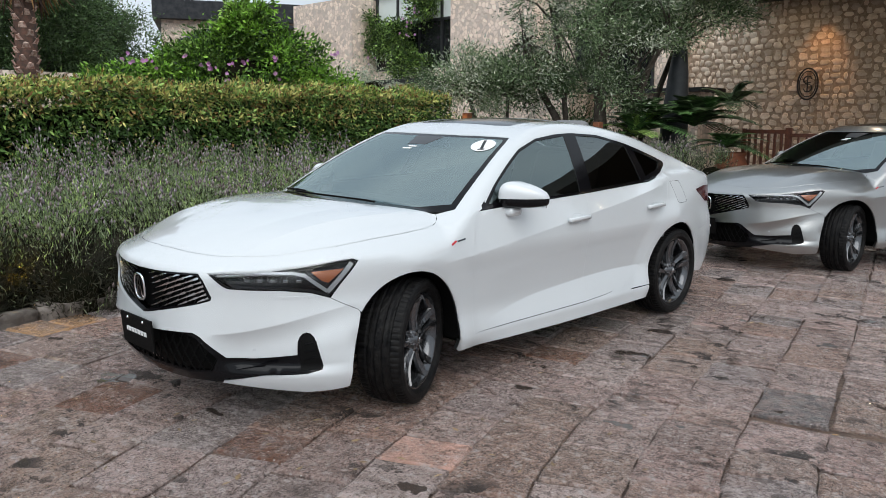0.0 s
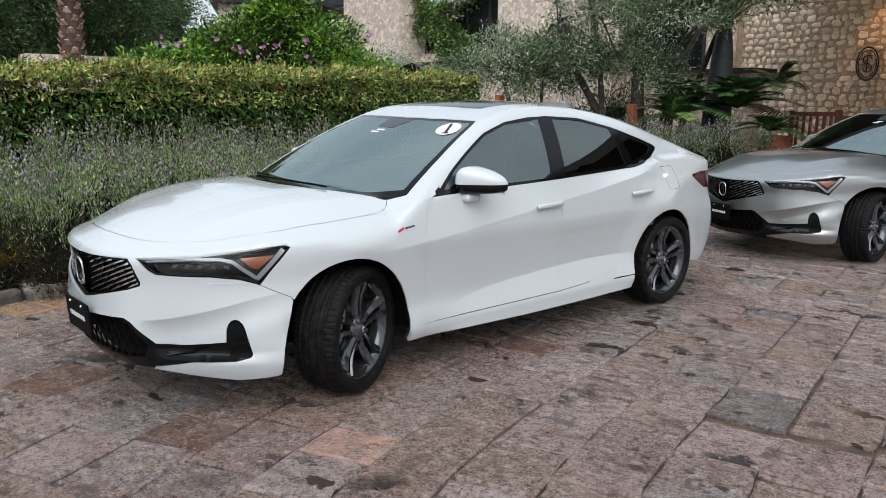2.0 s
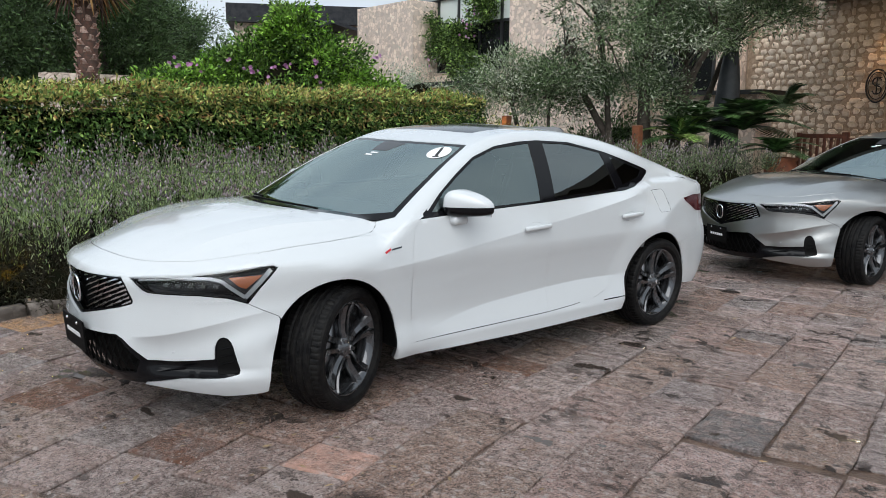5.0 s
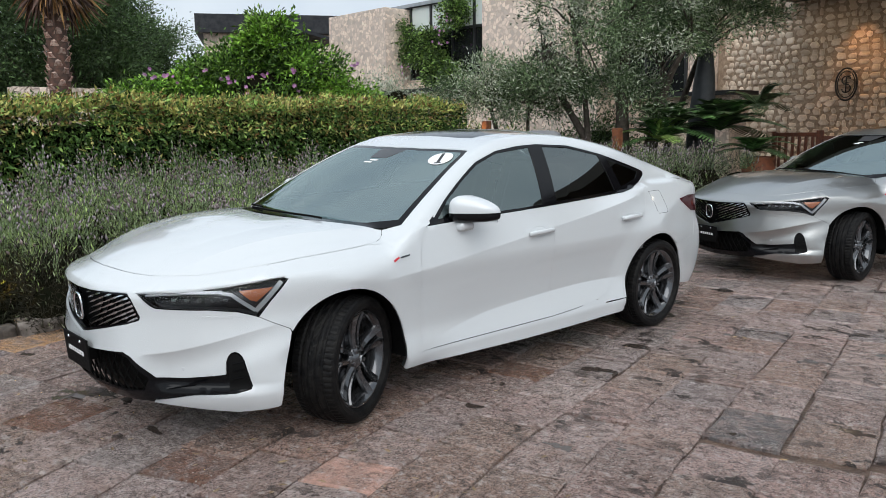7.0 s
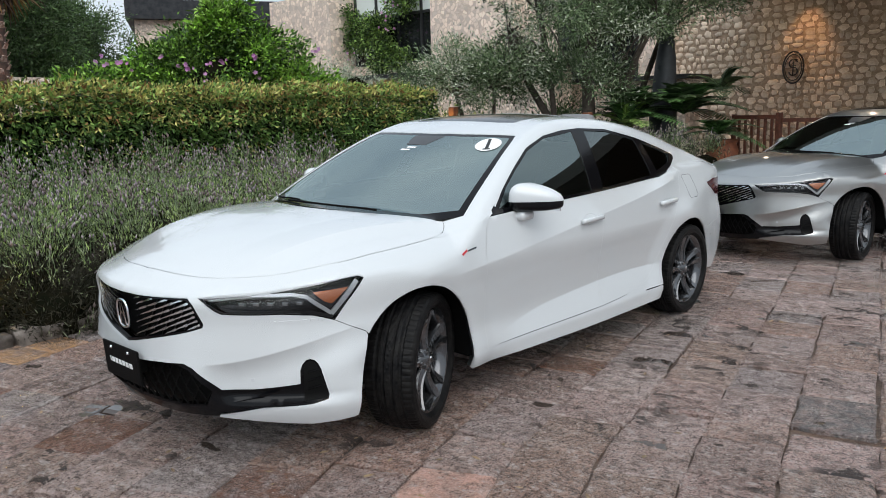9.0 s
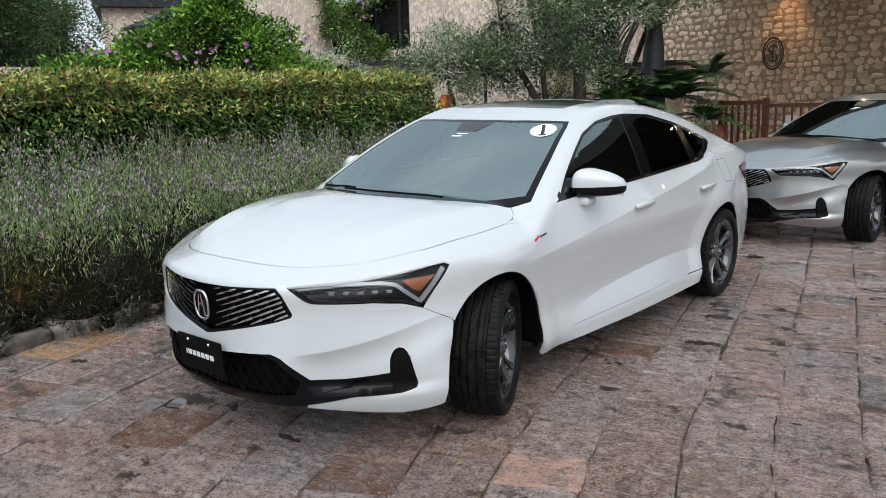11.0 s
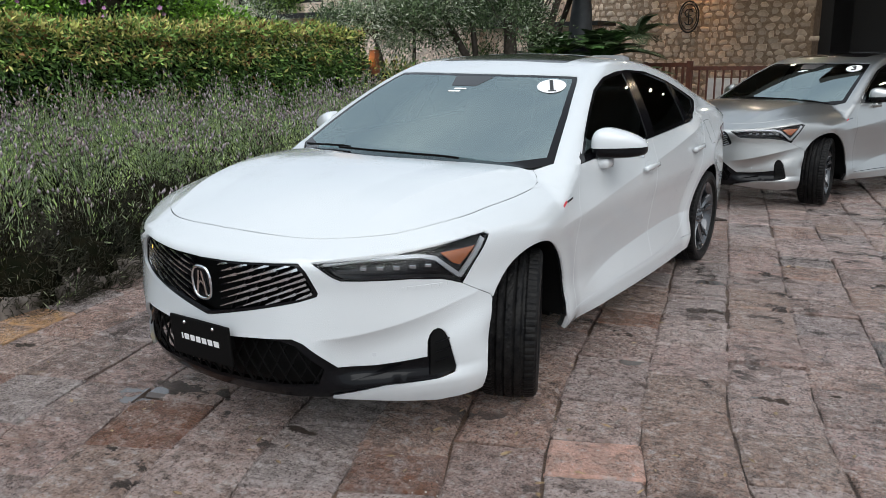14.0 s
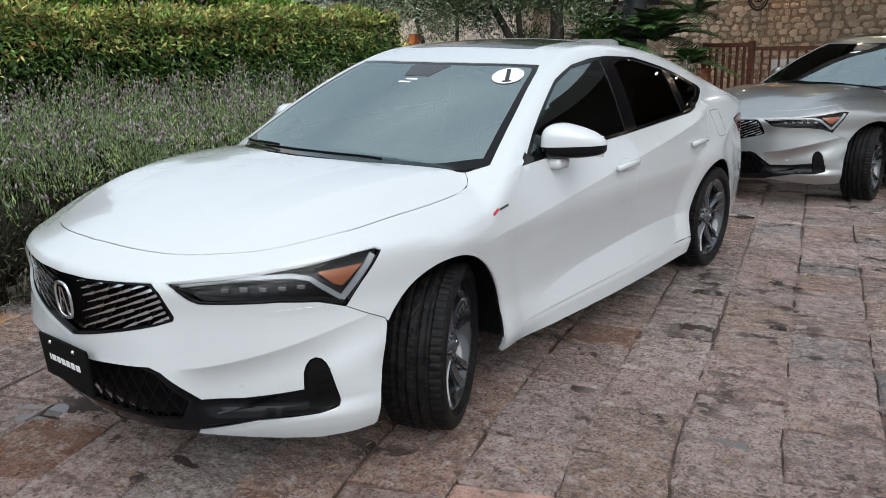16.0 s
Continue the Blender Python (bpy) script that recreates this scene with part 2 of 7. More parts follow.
def body(x, a, z):
    """Below 0 inside the car, 0 on its skin, above 0 outside; a is the distance from the middle plane."""
    x, a, z = np.asarray(x, float), np.abs(np.asarray(a, float)), np.asarray(z, float)
    hood = HOOD(x) - HOOD_DROP(x) * a * a - HOOD_SIDE(x) * a ** 4
    line = HOOD_LINE(x)
    hood = hood + 0.013 * np.where(a < line, np.clip(1 - (line - a) / 0.20, 0, 1) ** 1.3, np.clip(1 - (a - line) / 0.09, 0, 1) ** 1.2) * sstep(-0.84, -0.5, x)
    cabin = CABIN(x - CABIN_BOW(x) * a * a) - CABIN_DROP(x) * a * a
    high = smax(hood, cabin, 0.012)
    belt, edge, foot = BELT(x), SHOULDER(x), FACET(x)
    tuck = TUCK(z)
    flank = TUCK(np.minimum(z, 0.74)) + 0.06 * np.maximum(z - 0.74, 0)
    at_edge = 0.06 * np.maximum(edge - 0.74, 0)
    above = at_edge + (TUCK(belt) - at_edge) * np.clip((z - edge) / np.maximum(belt - edge, 0.02), 0, 1)
    side = np.where(z > belt, tuck, np.where(z > edge, above, flank))
    flank_in = 0.010 * np.clip(1 - (z - foot) / 0.22, 0, 1) * (z >= foot)
    below = TUCK(np.maximum(foot, 0.27)) + 0.010 - 0.27 * (foot - np.maximum(z, 0.27))
    facet = sstep(0.42, 0.75, x) * sstep(2.42, 2.1, x)
    side = np.where(z < foot, (side * (1 - facet) + below * facet), side + flank_in * facet)
    ridge = sstep(0.0, 0.45, x) * sstep(2.6, 2.2, x)
    low = WIDE(x) - (tuck * (1 - ridge) + side * ridge)
    for ax in (ARCH_F, ARCH_B):
        r = np.hypot(x - ax, z - WHEEL_R)
        low = low + 0.013 * sstep(0.56, 0.40, r)
    glass = np.minimum(GLASS_W(x) - 0.44 * (z - belt) - 0.38 * (z - belt) ** 2, low)
    s = sstep(belt - 0.012, belt + 0.012, z) * sstep(0.2, 0.45, x) * sstep(3.3, 2.75, x)
    f = smax(a - (low * (1 - s) + glass * s), (z - high) * 0.85, 0.035 + 0.03 * sstep(1.3, 1.9, x))
    nose = -1.0 + NOSE_Z(z) + NOSE_LOW(a) + (NOSE_HIGH(a) - NOSE_LOW(a)) * sstep(0.4, 0.66, z)
    edge = CREASE(a)
    fall = np.clip((edge - z) / 0.09, 0, 1)
    nose = nose + 0.036 * fall * (2 - fall) * sstep(0.275, 0.325, z) * sstep(0.42, 0.56, a) * sstep(0.92, 0.84, a)
    f = smax(f, (nose - x) * 0.75, 0.05)
    return smax(f, (x - (3.628 - TAIL_Z(z) - TAIL_A(a))) * 0.75, 0.06)


def reach(o, d, level=0.0, far=1.6):
    """Where rays from inside at o along d leave the form."""
    o, d = np.asarray(o, float), np.asarray(d, float)
    lo, hi = np.zeros(len(o)), np.full(len(o), far)
    for _ in range(34):
        m = (lo + hi) / 2
        p = o + d * m[:, None]
        inside = body(p[:, 0], p[:, 1], p[:, 2]) < level
        lo, hi = np.where(inside, m, lo), np.where(inside, hi, m)
    return o + d * lo[:, None]


def normals(p):
    e = 0.002
    g = np.stack([body(p[:, 0] + e * (i == 0), p[:, 1] + e * (i == 1), p[:, 2] + e * (i == 2))
                  - body(p[:, 0] - e * (i == 0), p[:, 1] - e * (i == 1), p[:, 2] - e * (i == 2)) for i in range(3)], 1)
    return g / (np.linalg.norm(g, axis=1, keepdims=True) + 1e-9)


NOSE_X, REAR_X = 0.1, 2.7


def lift(dom, uv, level=0.0):
    """From the flat drawing of a panel to the car's skin. side: x, z on the car's left; top: x, y; front, rear: the angle round an upright axis, z."""
    uv = np.asarray(uv, float)
    u, v = uv[:, 0], uv[:, 1]
    nil = np.zeros(len(uv))
    if dom == "side":
        return reach(np.stack([u, nil, v], 1), np.tile((0, -1.0, 0), (len(uv), 1)), level)
    if dom == "top":
        return reach(np.stack([u, v, nil + 0.5], 1), np.tile((0, 0, 1.0), (len(uv), 1)), level)
    s, x0 = (-1, NOSE_X) if dom == "front" else (1, REAR_X)
    return reach(np.stack([nil + x0, nil, v], 1), np.stack([s * np.cos(u), np.sin(u), nil], 1), level)


# ---- small mesh tools ----
def link_mesh(name, verts, faces, mat, parent=None, label="", smooth=True, norms=None):
    me = bpy.data.meshes.new(name)
    me.from_pydata([tuple(v) for v in verts], [], [tuple(int(i) for i in f) for f in faces])
    for m in (mat if isinstance(mat, (list, tuple)) else [mat]):
        me.materials.append(m)
    if smooth:
        me.polygons.foreach_set("use_smooth", [True] * len(me.polygons))
    if norms is not None:
        me.normals_split_custom_set_from_vertices([tuple(v) for v in norms])
    me.update()
    ob = new(name, me)
    ob.parent = parent
    return tagged(ob, label)


def part(name, bm, mat, parent, label="", smooth=False):
    me = bpy.data.meshes.new(name)
    bm.to_mesh(me)
    bm.free()
    for m in (mat if isinstance(mat, (list, tuple)) else [mat]):
        me.materials.append(m)
    if smooth:
        me.polygons.foreach_set("use_smooth", [True] * len(me.polygons))
    ob = new(name, me)
    ob.parent = parent
    return tagged(ob, label)


def empty(name, label="", category="", group="", kind="", at=None):
    ob = new(name)
    ob.empty_display_size = 0.1
    if at is not None:
        ob.matrix_world = at
    return tagged(ob, label, category, group, kind)


def box(bm, x0, x1, y0, y1, z0, z1, bevel=0.0, m=None):
    c = Matrix.Translation(((x0 + x1) / 2, (y0 + y1) / 2, (z0 + z1) / 2)) @ Matrix.Diagonal((x1 - x0, y1 - y0, z1 - z0, 1))
    made = bmesh.ops.create_cube(bm, size=1, matrix=(m @ c) if m else c)
    if bevel:
        es = list({e for v in made["verts"] for e in v.link_edges})
        bmesh.ops.bevel(bm, geom=es, offset=bevel, segments=2, affect="EDGES", profile=0.6)


def lathe(profile, n, axis="y"):
    """Verts and faces of a turned form: profile rows are radius and height along the axis."""
    verts, faces = [], []
    for r, h in profile:
        for i in range(n):
            a = 2 * math.pi * i / n
            verts.append((r * math.cos(a), h, r * math.sin(a)) if axis == "y" else (r * math.cos(a), r * math.sin(a), h))
    for j in range(len(profile) - 1):
        for i in range(n):
            k = (i + 1) % n
            q = (j * n + i, j * n + k, (j + 1) * n + k, (j + 1) * n + i)
            faces.append(q if axis == "y" else q[::-1])
    return verts, faces


def dense(pts, step, closed=True):
    pts = [np.array(p, float) for p in pts]
    out = []
    for i in range(len(pts) - (0 if closed else 1)):
        a, b = pts[i], pts[(i + 1) % len(pts)]
        n = max(1, int(np.linalg.norm(b - a) / step))
        out += [a + (b - a) * k / n for k in range(n)]
    if not closed:
        out.append(pts[-1])
    return np.array(out)


def rounded(pts, times=2, closed=True):
    """Corners cut off again and again."""
    for _ in range(times):
        n, out = len(pts), []
        for i in range(n):
            p, q, r = (np.array(pts[(i + k) % n], float) for k in (-1, 0, 1))
            out += [q + (p - q) * min(0.25, 0.012 / (np.linalg.norm(p - q) + 1e-9)), q + (r - q) * min(0.25, 0.012 / (np.linalg.norm(r - q) + 1e-9))]
        pts = out
    return [tuple(p) for p in pts]


def inside(poly, p):
    x, y = p[:, 0], p[:, 1]
    res = np.zeros(len(p), bool)
    x1, y1 = poly[:, 0], poly[:, 1]
    x2, y2 = np.roll(x1, -1), np.roll(y1, -1)
    for a, b, c, d in zip(x1, y1, x2, y2):
        if b != d:
            res ^= ((b > y) != (d > y)) & (x < (c - a) * (y - b) / (d - b) + a)
    return res


def shrink(poly, by):
    e = np.roll(poly, -1, 0) - np.roll(poly, 1, 0)
    area = np.sum(poly[:, 0] * np.roll(poly[:, 1], -1) - np.roll(poly[:, 0], -1) * poly[:, 1])
    n = np.stack([-e[:, 1], e[:, 0]], 1) * (1 if area > 0 else -1)
    return poly + by * n / (np.linalg.norm(n, axis=1, keepdims=True) + 1e-9)


def panel(name, dom, outline, mat, parent, holes=(), gap=0.0024, lip=0.012, level=0.0, step=0.026, mirror=False, label="", shift=0.0, folds=()):
    """A skin panel from its outline on the flat drawing, with turned-in edges; mirror: the one on the car's right too."""
    from mathutils.geometry import delaunay_2d_cdt
    rings = [shrink(dense(outline, step * 0.6), gap)] + [shrink(dense(h, step * 0.6), -gap) for h in holes]
    lo, hi = rings[0].min(0), rings[0].max(0)
    gx, gy = np.meshgrid(np.arange(lo[0] + 0.007, hi[0], step), np.arange(lo[1] + 0.007, hi[1], step))
    gx[1::2] += step / 2
    grid = np.stack([gx.ravel(), gy.ravel()], 1)
    ok = inside(rings[0], grid)
    for r in rings[1:]:
        ok &= ~inside(r, grid)
    lines = [dense([(u, v + o) for u, v in row], step * 0.6, closed=False) for row in folds for o in (-0.004, 0.004)]
    edge = np.concatenate(rings + lines)
    grid = grid[ok]
    if len(grid):
        near = np.min(np.linalg.norm(grid[:, None, :] - edge[None], axis=2), 1)
        grid = grid[near > step * 0.45]
    pts = np.concatenate([edge, grid])
    edges, k = [], 0
    for r in rings:
        edges += [(k + i, k + (i + 1) % len(r)) for i in range(len(r))]
        k += len(r)
    for r in lines:
        edges += [(k + i, k + i + 1) for i in range(len(r) - 1)]
        k += len(r)
    vs, _, fs, *_ = delaunay_2d_cdt([Vector(p) for p in pts], edges, [], 0, 1e-6)
    uv = np.array([tuple(v) for v in vs])
    fs = np.array([f[:3] for f in fs])
    c = uv[fs].mean(1)
    ok = inside(rings[0], c)
    for r in rings[1:]:
        ok &= ~inside(r, c)
    fs = fs[ok]
    p3 = lift(dom, uv, level)
    nm = normals(p3)
    p3 = p3 + nm * shift
    q = p3[fs]
    turn = np.einsum("ij,ij->i", np.cross(q[:, 1] - q[:, 0], q[:, 2] - q[:, 0]), nm[fs].mean(1))
    fs = np.where((turn < 0)[:, None], fs[:, ::-1], fs)
    verts, norms, faces = list(p3), list(nm), [tuple(f) for f in fs]
    if lip:
        count = {}
        for f in faces:
            for i in range(3):
                e = (f[i], f[(i + 1) % 3])
                count[tuple(sorted(e))] = count.get(tuple(sorted(e)), []) + [e]
        top, low = {}, {}
        for key, es in count.items():
            if len(es) != 1:
                continue
            for i in es[0]:
                if i not in top:
                    top[i] = len(verts)
                    verts.append(p3[i])
                    norms.append(nm[i])
                    low[i] = len(verts)
                    verts.append(p3[i] - nm[i] * lip)
                    norms.append(-nm[i])
            a, b = es[0]
            faces.append((top[b], top[a], low[a], low[b]))
    obs = [link_mesh(name, verts, faces, mat, parent, label, norms=norms)]
    if mirror:
        flip = np.array((1, -1, 1))
        obs.append(link_mesh(name, np.array(verts) * flip, [f[::-1] for f in faces], mat, parent, label, norms=np.array(norms) * flip))
    return obs


def conv(dom_from, pts, dom_to):
    p = lift(dom_from, pts)
    if dom_to == "side":
        return [(q[0], q[2]) for q in p]
    if dom_to == "top":
        return [(q[0], q[1]) for q in p]
    return [(math.atan2(q[1], NOSE_X - q[0] if dom_to == "front" else q[0] - REAR_X), q[2]) for q in p]


def strip(name, dom, pts, width, mat, parent, level=0.0, thick=0.006, shift=0.0, mirror=False, label="", step=0.03, taper=1.0):
    """A flat bar that runs along the skin."""
    uv = dense(pts, step, closed=False)
    p = lift(dom, uv, level)
    n = normals(p)
    t = np.gradient(p, axis=0)
    t /= np.linalg.norm(t, axis=1, keepdims=True) + 1e-9
    s = np.cross(n, t)
    w = np.linspace(1, taper, len(p))[:, None] * width / 2
    top = p + n * (shift + thick)
    low = p + n * shift
    rows = np.stack([low - s * w, top - s * w * 0.9, top + s * w * 0.9, low + s * w], 1).reshape(-1, 3)
    faces = []
    for i in range(len(p) - 1):
        for j in range(4):
            k = (j + 1) % 4
            faces.append((i * 4 + j, i * 4 + k, i * 4 + 4 + k, i * 4 + 4 + j))
    faces += [(0, 3, 2, 1), tuple(len(rows) - 4 + j for j in range(4))]
    obs = [link_mesh(name, rows, faces, mat, parent, label, smooth=False)]
    if mirror:
        obs.append(link_mesh(name, rows * np.array((1, -1, 1)), [f[::-1] for f in faces], mat, parent, label, smooth=False))
    return obs


def under(obs, parents):
    for o, p in zip(obs, parents):
        o.parent = p


def arc(cx, r, z_from, z_to, front_to_rear=True, n=22):
    """The edge of a wheel arch from one height in front of the wheel to one behind it."""
    a0, a1 = math.pi - math.asin((z_from - WHEEL_R) / r), math.asin((z_to - WHEEL_R) / r)
    row = [(cx + r * math.cos(a0 + (a1 - a0) * i / n), WHEEL_R + r * math.sin(a0 + (a1 - a0) * i / n)) for i in range(n + 1)]
    return row if front_to_rear else row[::-1]


# ---- wheel: tyre with grooves and lugs, alloy with five forked spokes ----
def tyre_mesh(name, parent):
    R, w = WHEEL_R, 0.118
    tread = []
    for h in np.linspace(-0.092, 0.092, 24):
        r = R - 0.9 * h * h
        groove = min(abs(h - g) for g in (-0.055, -0.018, 0.02, 0.057)) < 0.0055
        tread.append((r - (0.008 if groove else 0), h))
    out = [(0.243, -w * 0.80), (0.262, -w * 0.97), (0.285, -w), (0.303, -w * 0.95), (0.313, -w * 0.87)]
    prof = out + tread + [(r, -h) for r, h in out[::-1]]
    n = 210
    verts, faces = lathe(prof, n)
    verts = np.array(verts).reshape(len(prof), n, 3)
    for j, (r, h) in enumerate(prof):
        if abs(h) > 0.06 and 0.305 < r:
            verts[j, ::3] *= np.array(((r - 0.003) / r, 1, (r - 0.003) / r))
        elif 5 <= j < 29 and int(j * 1.3) % 3:
            verts[j, (j * 2) % 6::6] *= np.array(((r - 0.002) / r, 1, (r - 0.002) / r))
    return link_mesh(name, verts.reshape(-1, 3), faces, TYRE, parent, "wet black tyre with a grooved tread", smooth=False)


def make_wheel(name, parent, at):
    hub = empty(name)
    hub.parent = parent
    hub.matrix_basis = at
    tyre_mesh("tyre", hub)
    prof = [(0.205, 0.09), (0.2, 0.0), (0.212, -0.06), (0.222, -0.085), (0.236, -0.093), (0.241, -0.098), (0.243, -0.092)]
    v, f = lathe(prof, 72)
    link_mesh("rim", v, f, DARK_RIM, hub, "dark grey alloy rim")
    for i in range(5):
        base = 2 * math.pi * i / 5 + math.pi / 2
        bm = bmesh.new()
        for side in (-1, 1):
            rows = []
            for k in range(9):
                t = k / 8
                r = 0.035 + t * 0.196
                a = base + side * (0.30 * (1 - t) ** 2 + 0.095 + 0.10 * t)
                half = 0.011 + 0.012 * t
                y = -0.075 - 0.020 * t ** 2 + 0.012 * math.sin(math.pi * t)
                c, sn = math.cos(a), math.sin(a)
                ring = []
                for off, dy in ((-half, 0.012), (-half * 0.75, 0), (half * 0.75, 0.0), (half, 0.012), (half * 0.7, 0.036), (-half * 0.7, 0.036)):
                    tilt = 0.006 * side * off / half
                    ring.append(bm.verts.new((r * c - off * sn, y + dy + tilt, r * sn + off * c)))
                rows.append(ring)
            for a_, b_ in zip(rows, rows[1:]):
                for j in range(6):
                    bm.faces.new((a_[j], b_[j], b_[(j + 1) % 6], a_[(j + 1) % 6]))
        bmesh.ops.recalc_face_normals(bm, faces=bm.faces)
        part("spoke", bm, DARK_RIM, hub, "forked alloy spoke", smooth=False)
    v, f = lathe([(0.0, -0.088), (0.03, -0.088), (0.036, -0.082), (0.055, -0.075), (0.065, -0.06), (0.07, -0.03)], 36)
    link_mesh("hub_cap", v, f, DARK_RIM, hub)
    bm = bmesh.new()
    for sx in (-1, 1):
        box(bm, -0.003, 0.003, -0.0915, -0.088, -0.017, 0.017, m=Matrix.Rotation(sx * 0.38, 4, "Y") @ Matrix.Translation((sx * 0.006, 0, 0)))
    part("cap_mark", bm, CHROME, hub)
    for i in range(5):
        a = 2 * math.pi * (i + 0.5) / 5 + math.pi / 2
        bm = bmesh.new()
        bmesh.ops.create_cone(bm, segments=6, radius1=0.011, radius2=0.010, depth=0.02, cap_ends=True,
                              matrix=Matrix.Translation((0.05 * math.cos(a), -0.076, 0.05 * math.sin(a))) @ Matrix.Rotation(math.pi / 2, 4, "X"))
        part("wheel_nut", bm, STEEL, hub)
    v, f = lathe([(0.06, -0.02), (0.15, -0.02), (0.15, 0.0), (0.06, 0.0)], 40)
    link_mesh("brake_disc", v, f, STEEL, hub)
    return hub


# ---- the sedan ----
GRILLE = [(0, 0.712), (0.13, 0.715), (0.368, 0.73), (0.396, 0.702), (0.432, 0.626), (0.428, 0.611), (0.367, 0.589), (0.247, 0.556), (0.05, 0.503), (0, 0.492)]
LAMP_TOP = [(0.412, 0.732), (0.511, 0.744), (0.673, 0.755), (0.852, 0.776), (0.959, 0.786)]
LAMP_TIP = [(0.959, 0.786), (1.049, 0.792), (1.067, 0.782), (0.985, 0.692), (0.93, 0.622)]
LAMP_LOW = [(0.93, 0.622), (0.845, 0.652), (0.727, 0.666), (0.583, 0.667), (0.505, 0.669), (0.479, 0.681)]
MOUTH = [(0.468, 0.232), (0.646, 0.273), (0.826, 0.286), (0.893, 0.303), (0.897, 0.317), (0.867, 0.428), (0.857, 0.451), (0.843, 0.466), (0.826, 0.472), (0.81, 0.467), (0.797, 0.451), (0.789, 0.427),
         (0.788, 0.371), (0.61, 0.353), (0.488, 0.351), (0.384, 0.443), (0.347, 0.458), (0.115, 0.435), (0, 0.435)]
HOOD_FRONT = [(-0.87, 0.0), (-0.858, 0.168), (-0.844, 0.208), (-0.803, 0.364), (-0.705, 0.515), (-0.575, 0.64), (-0.40, 0.722)]
HOOD_SIDE_LINE = [(-0.40, 0.722), (-0.2, 0.75), (-0.025, 0.76), (0.148, 0.754), (0.24, 0.733), (0.285, 0.705), (0.305, 0.678)]
HOOD_BACK = [(0.305, 0.678), (0.18, 0.53), (0.065, 0.35), (0.02, 0.15), (0.01, 0.0)]


def eased(pts, k=4):
    """A smooth line through the points."""
    p = [np.array(q, float) for q in (pts[0], *pts, pts[-1])]
    out = []
    for a, b, c, d in zip(p, p[1:], p[2:], p[3:]):
        for i in range(k):
            t = i / k
            out.append(tuple(0.5 * (2 * b + (c - a) * t + (2 * a - 5 * b + 4 * c - d) * t * t + (3 * b - a - 3 * c + d) * t ** 3)))
    return out + [tuple(pts[-1])]


HOOD_RIM = eased([(-0.873, 0.0), (-0.856, 0.19)] + HOOD_FRONT[3:] + HOOD_SIDE_LINE[1:])
HOOD_FRONT, HOOD_SIDE_LINE = HOOD_RIM[:21], HOOD_RIM[20:]
SCREEN_LOW = [(-0.01, 0.0), (0.0, 0.15), (0.05, 0.33), (0.20, 0.547), (0.386, 0.742)]
SCREEN_SIDE = [(0.386, 0.742), (0.7, 0.662), (1.0, 0.575), (1.068, 0.548)]
SCREEN_TOP = [(1.068, 0.548), (1.035, 0.4), (1.0, 0.22), (0.985, 0.0)]
WINDOWS = [(0.493, 0.942), (0.678, 1.061), (0.844, 1.16), (1.013, 1.246), (1.217, 1.304), (1.42, 1.328), (1.601, 1.335), (1.892, 1.321), (2.209, 1.257), (2.428, 1.193),
           (2.62, 1.132), (2.638, 1.118), (2.626, 1.10), (2.544, 1.059), (2.42, 1.024), (2.291, 1.005), (1.923, 0.99), (1.503, 0.972), (1.005, 0.96), (0.7, 0.951)]
DOOR_A = [(0.493, 0.942), (0.445, 0.888), (0.418, 0.775), (0.422, 0.525), (0.424, 0.284)]
DOOR_B = [(1.503, 0.972), (1.497, 0.909), (1.484, 0.741), (1.498, 0.52), (1.495, 0.292)]
DOOR_C = [(1.495, 0.292), (1.73, 0.301), (1.968, 0.32), (2.09, 0.355), (2.176, 0.41), (2.324, 0.622), (2.408, 0.755), (2.488, 0.884), (2.55, 1.0), (2.565, 1.069)]


def both(half):
    """A half outline from the middle plane round, and its mirror image."""
    return [(-u, v) for u, v in half] + [(u, v) for u, v in half[::-1] if abs(u) > 1e-6]


def both_top(half):
    return [(u, -v) for u, v in half] + [(u, v) for u, v in half[::-1] if abs(v) > 1e-6]


def neg(half):
    return [(-u, v) for u, v in half]


def left(half):
    return [(u, -v) for u, v in half]


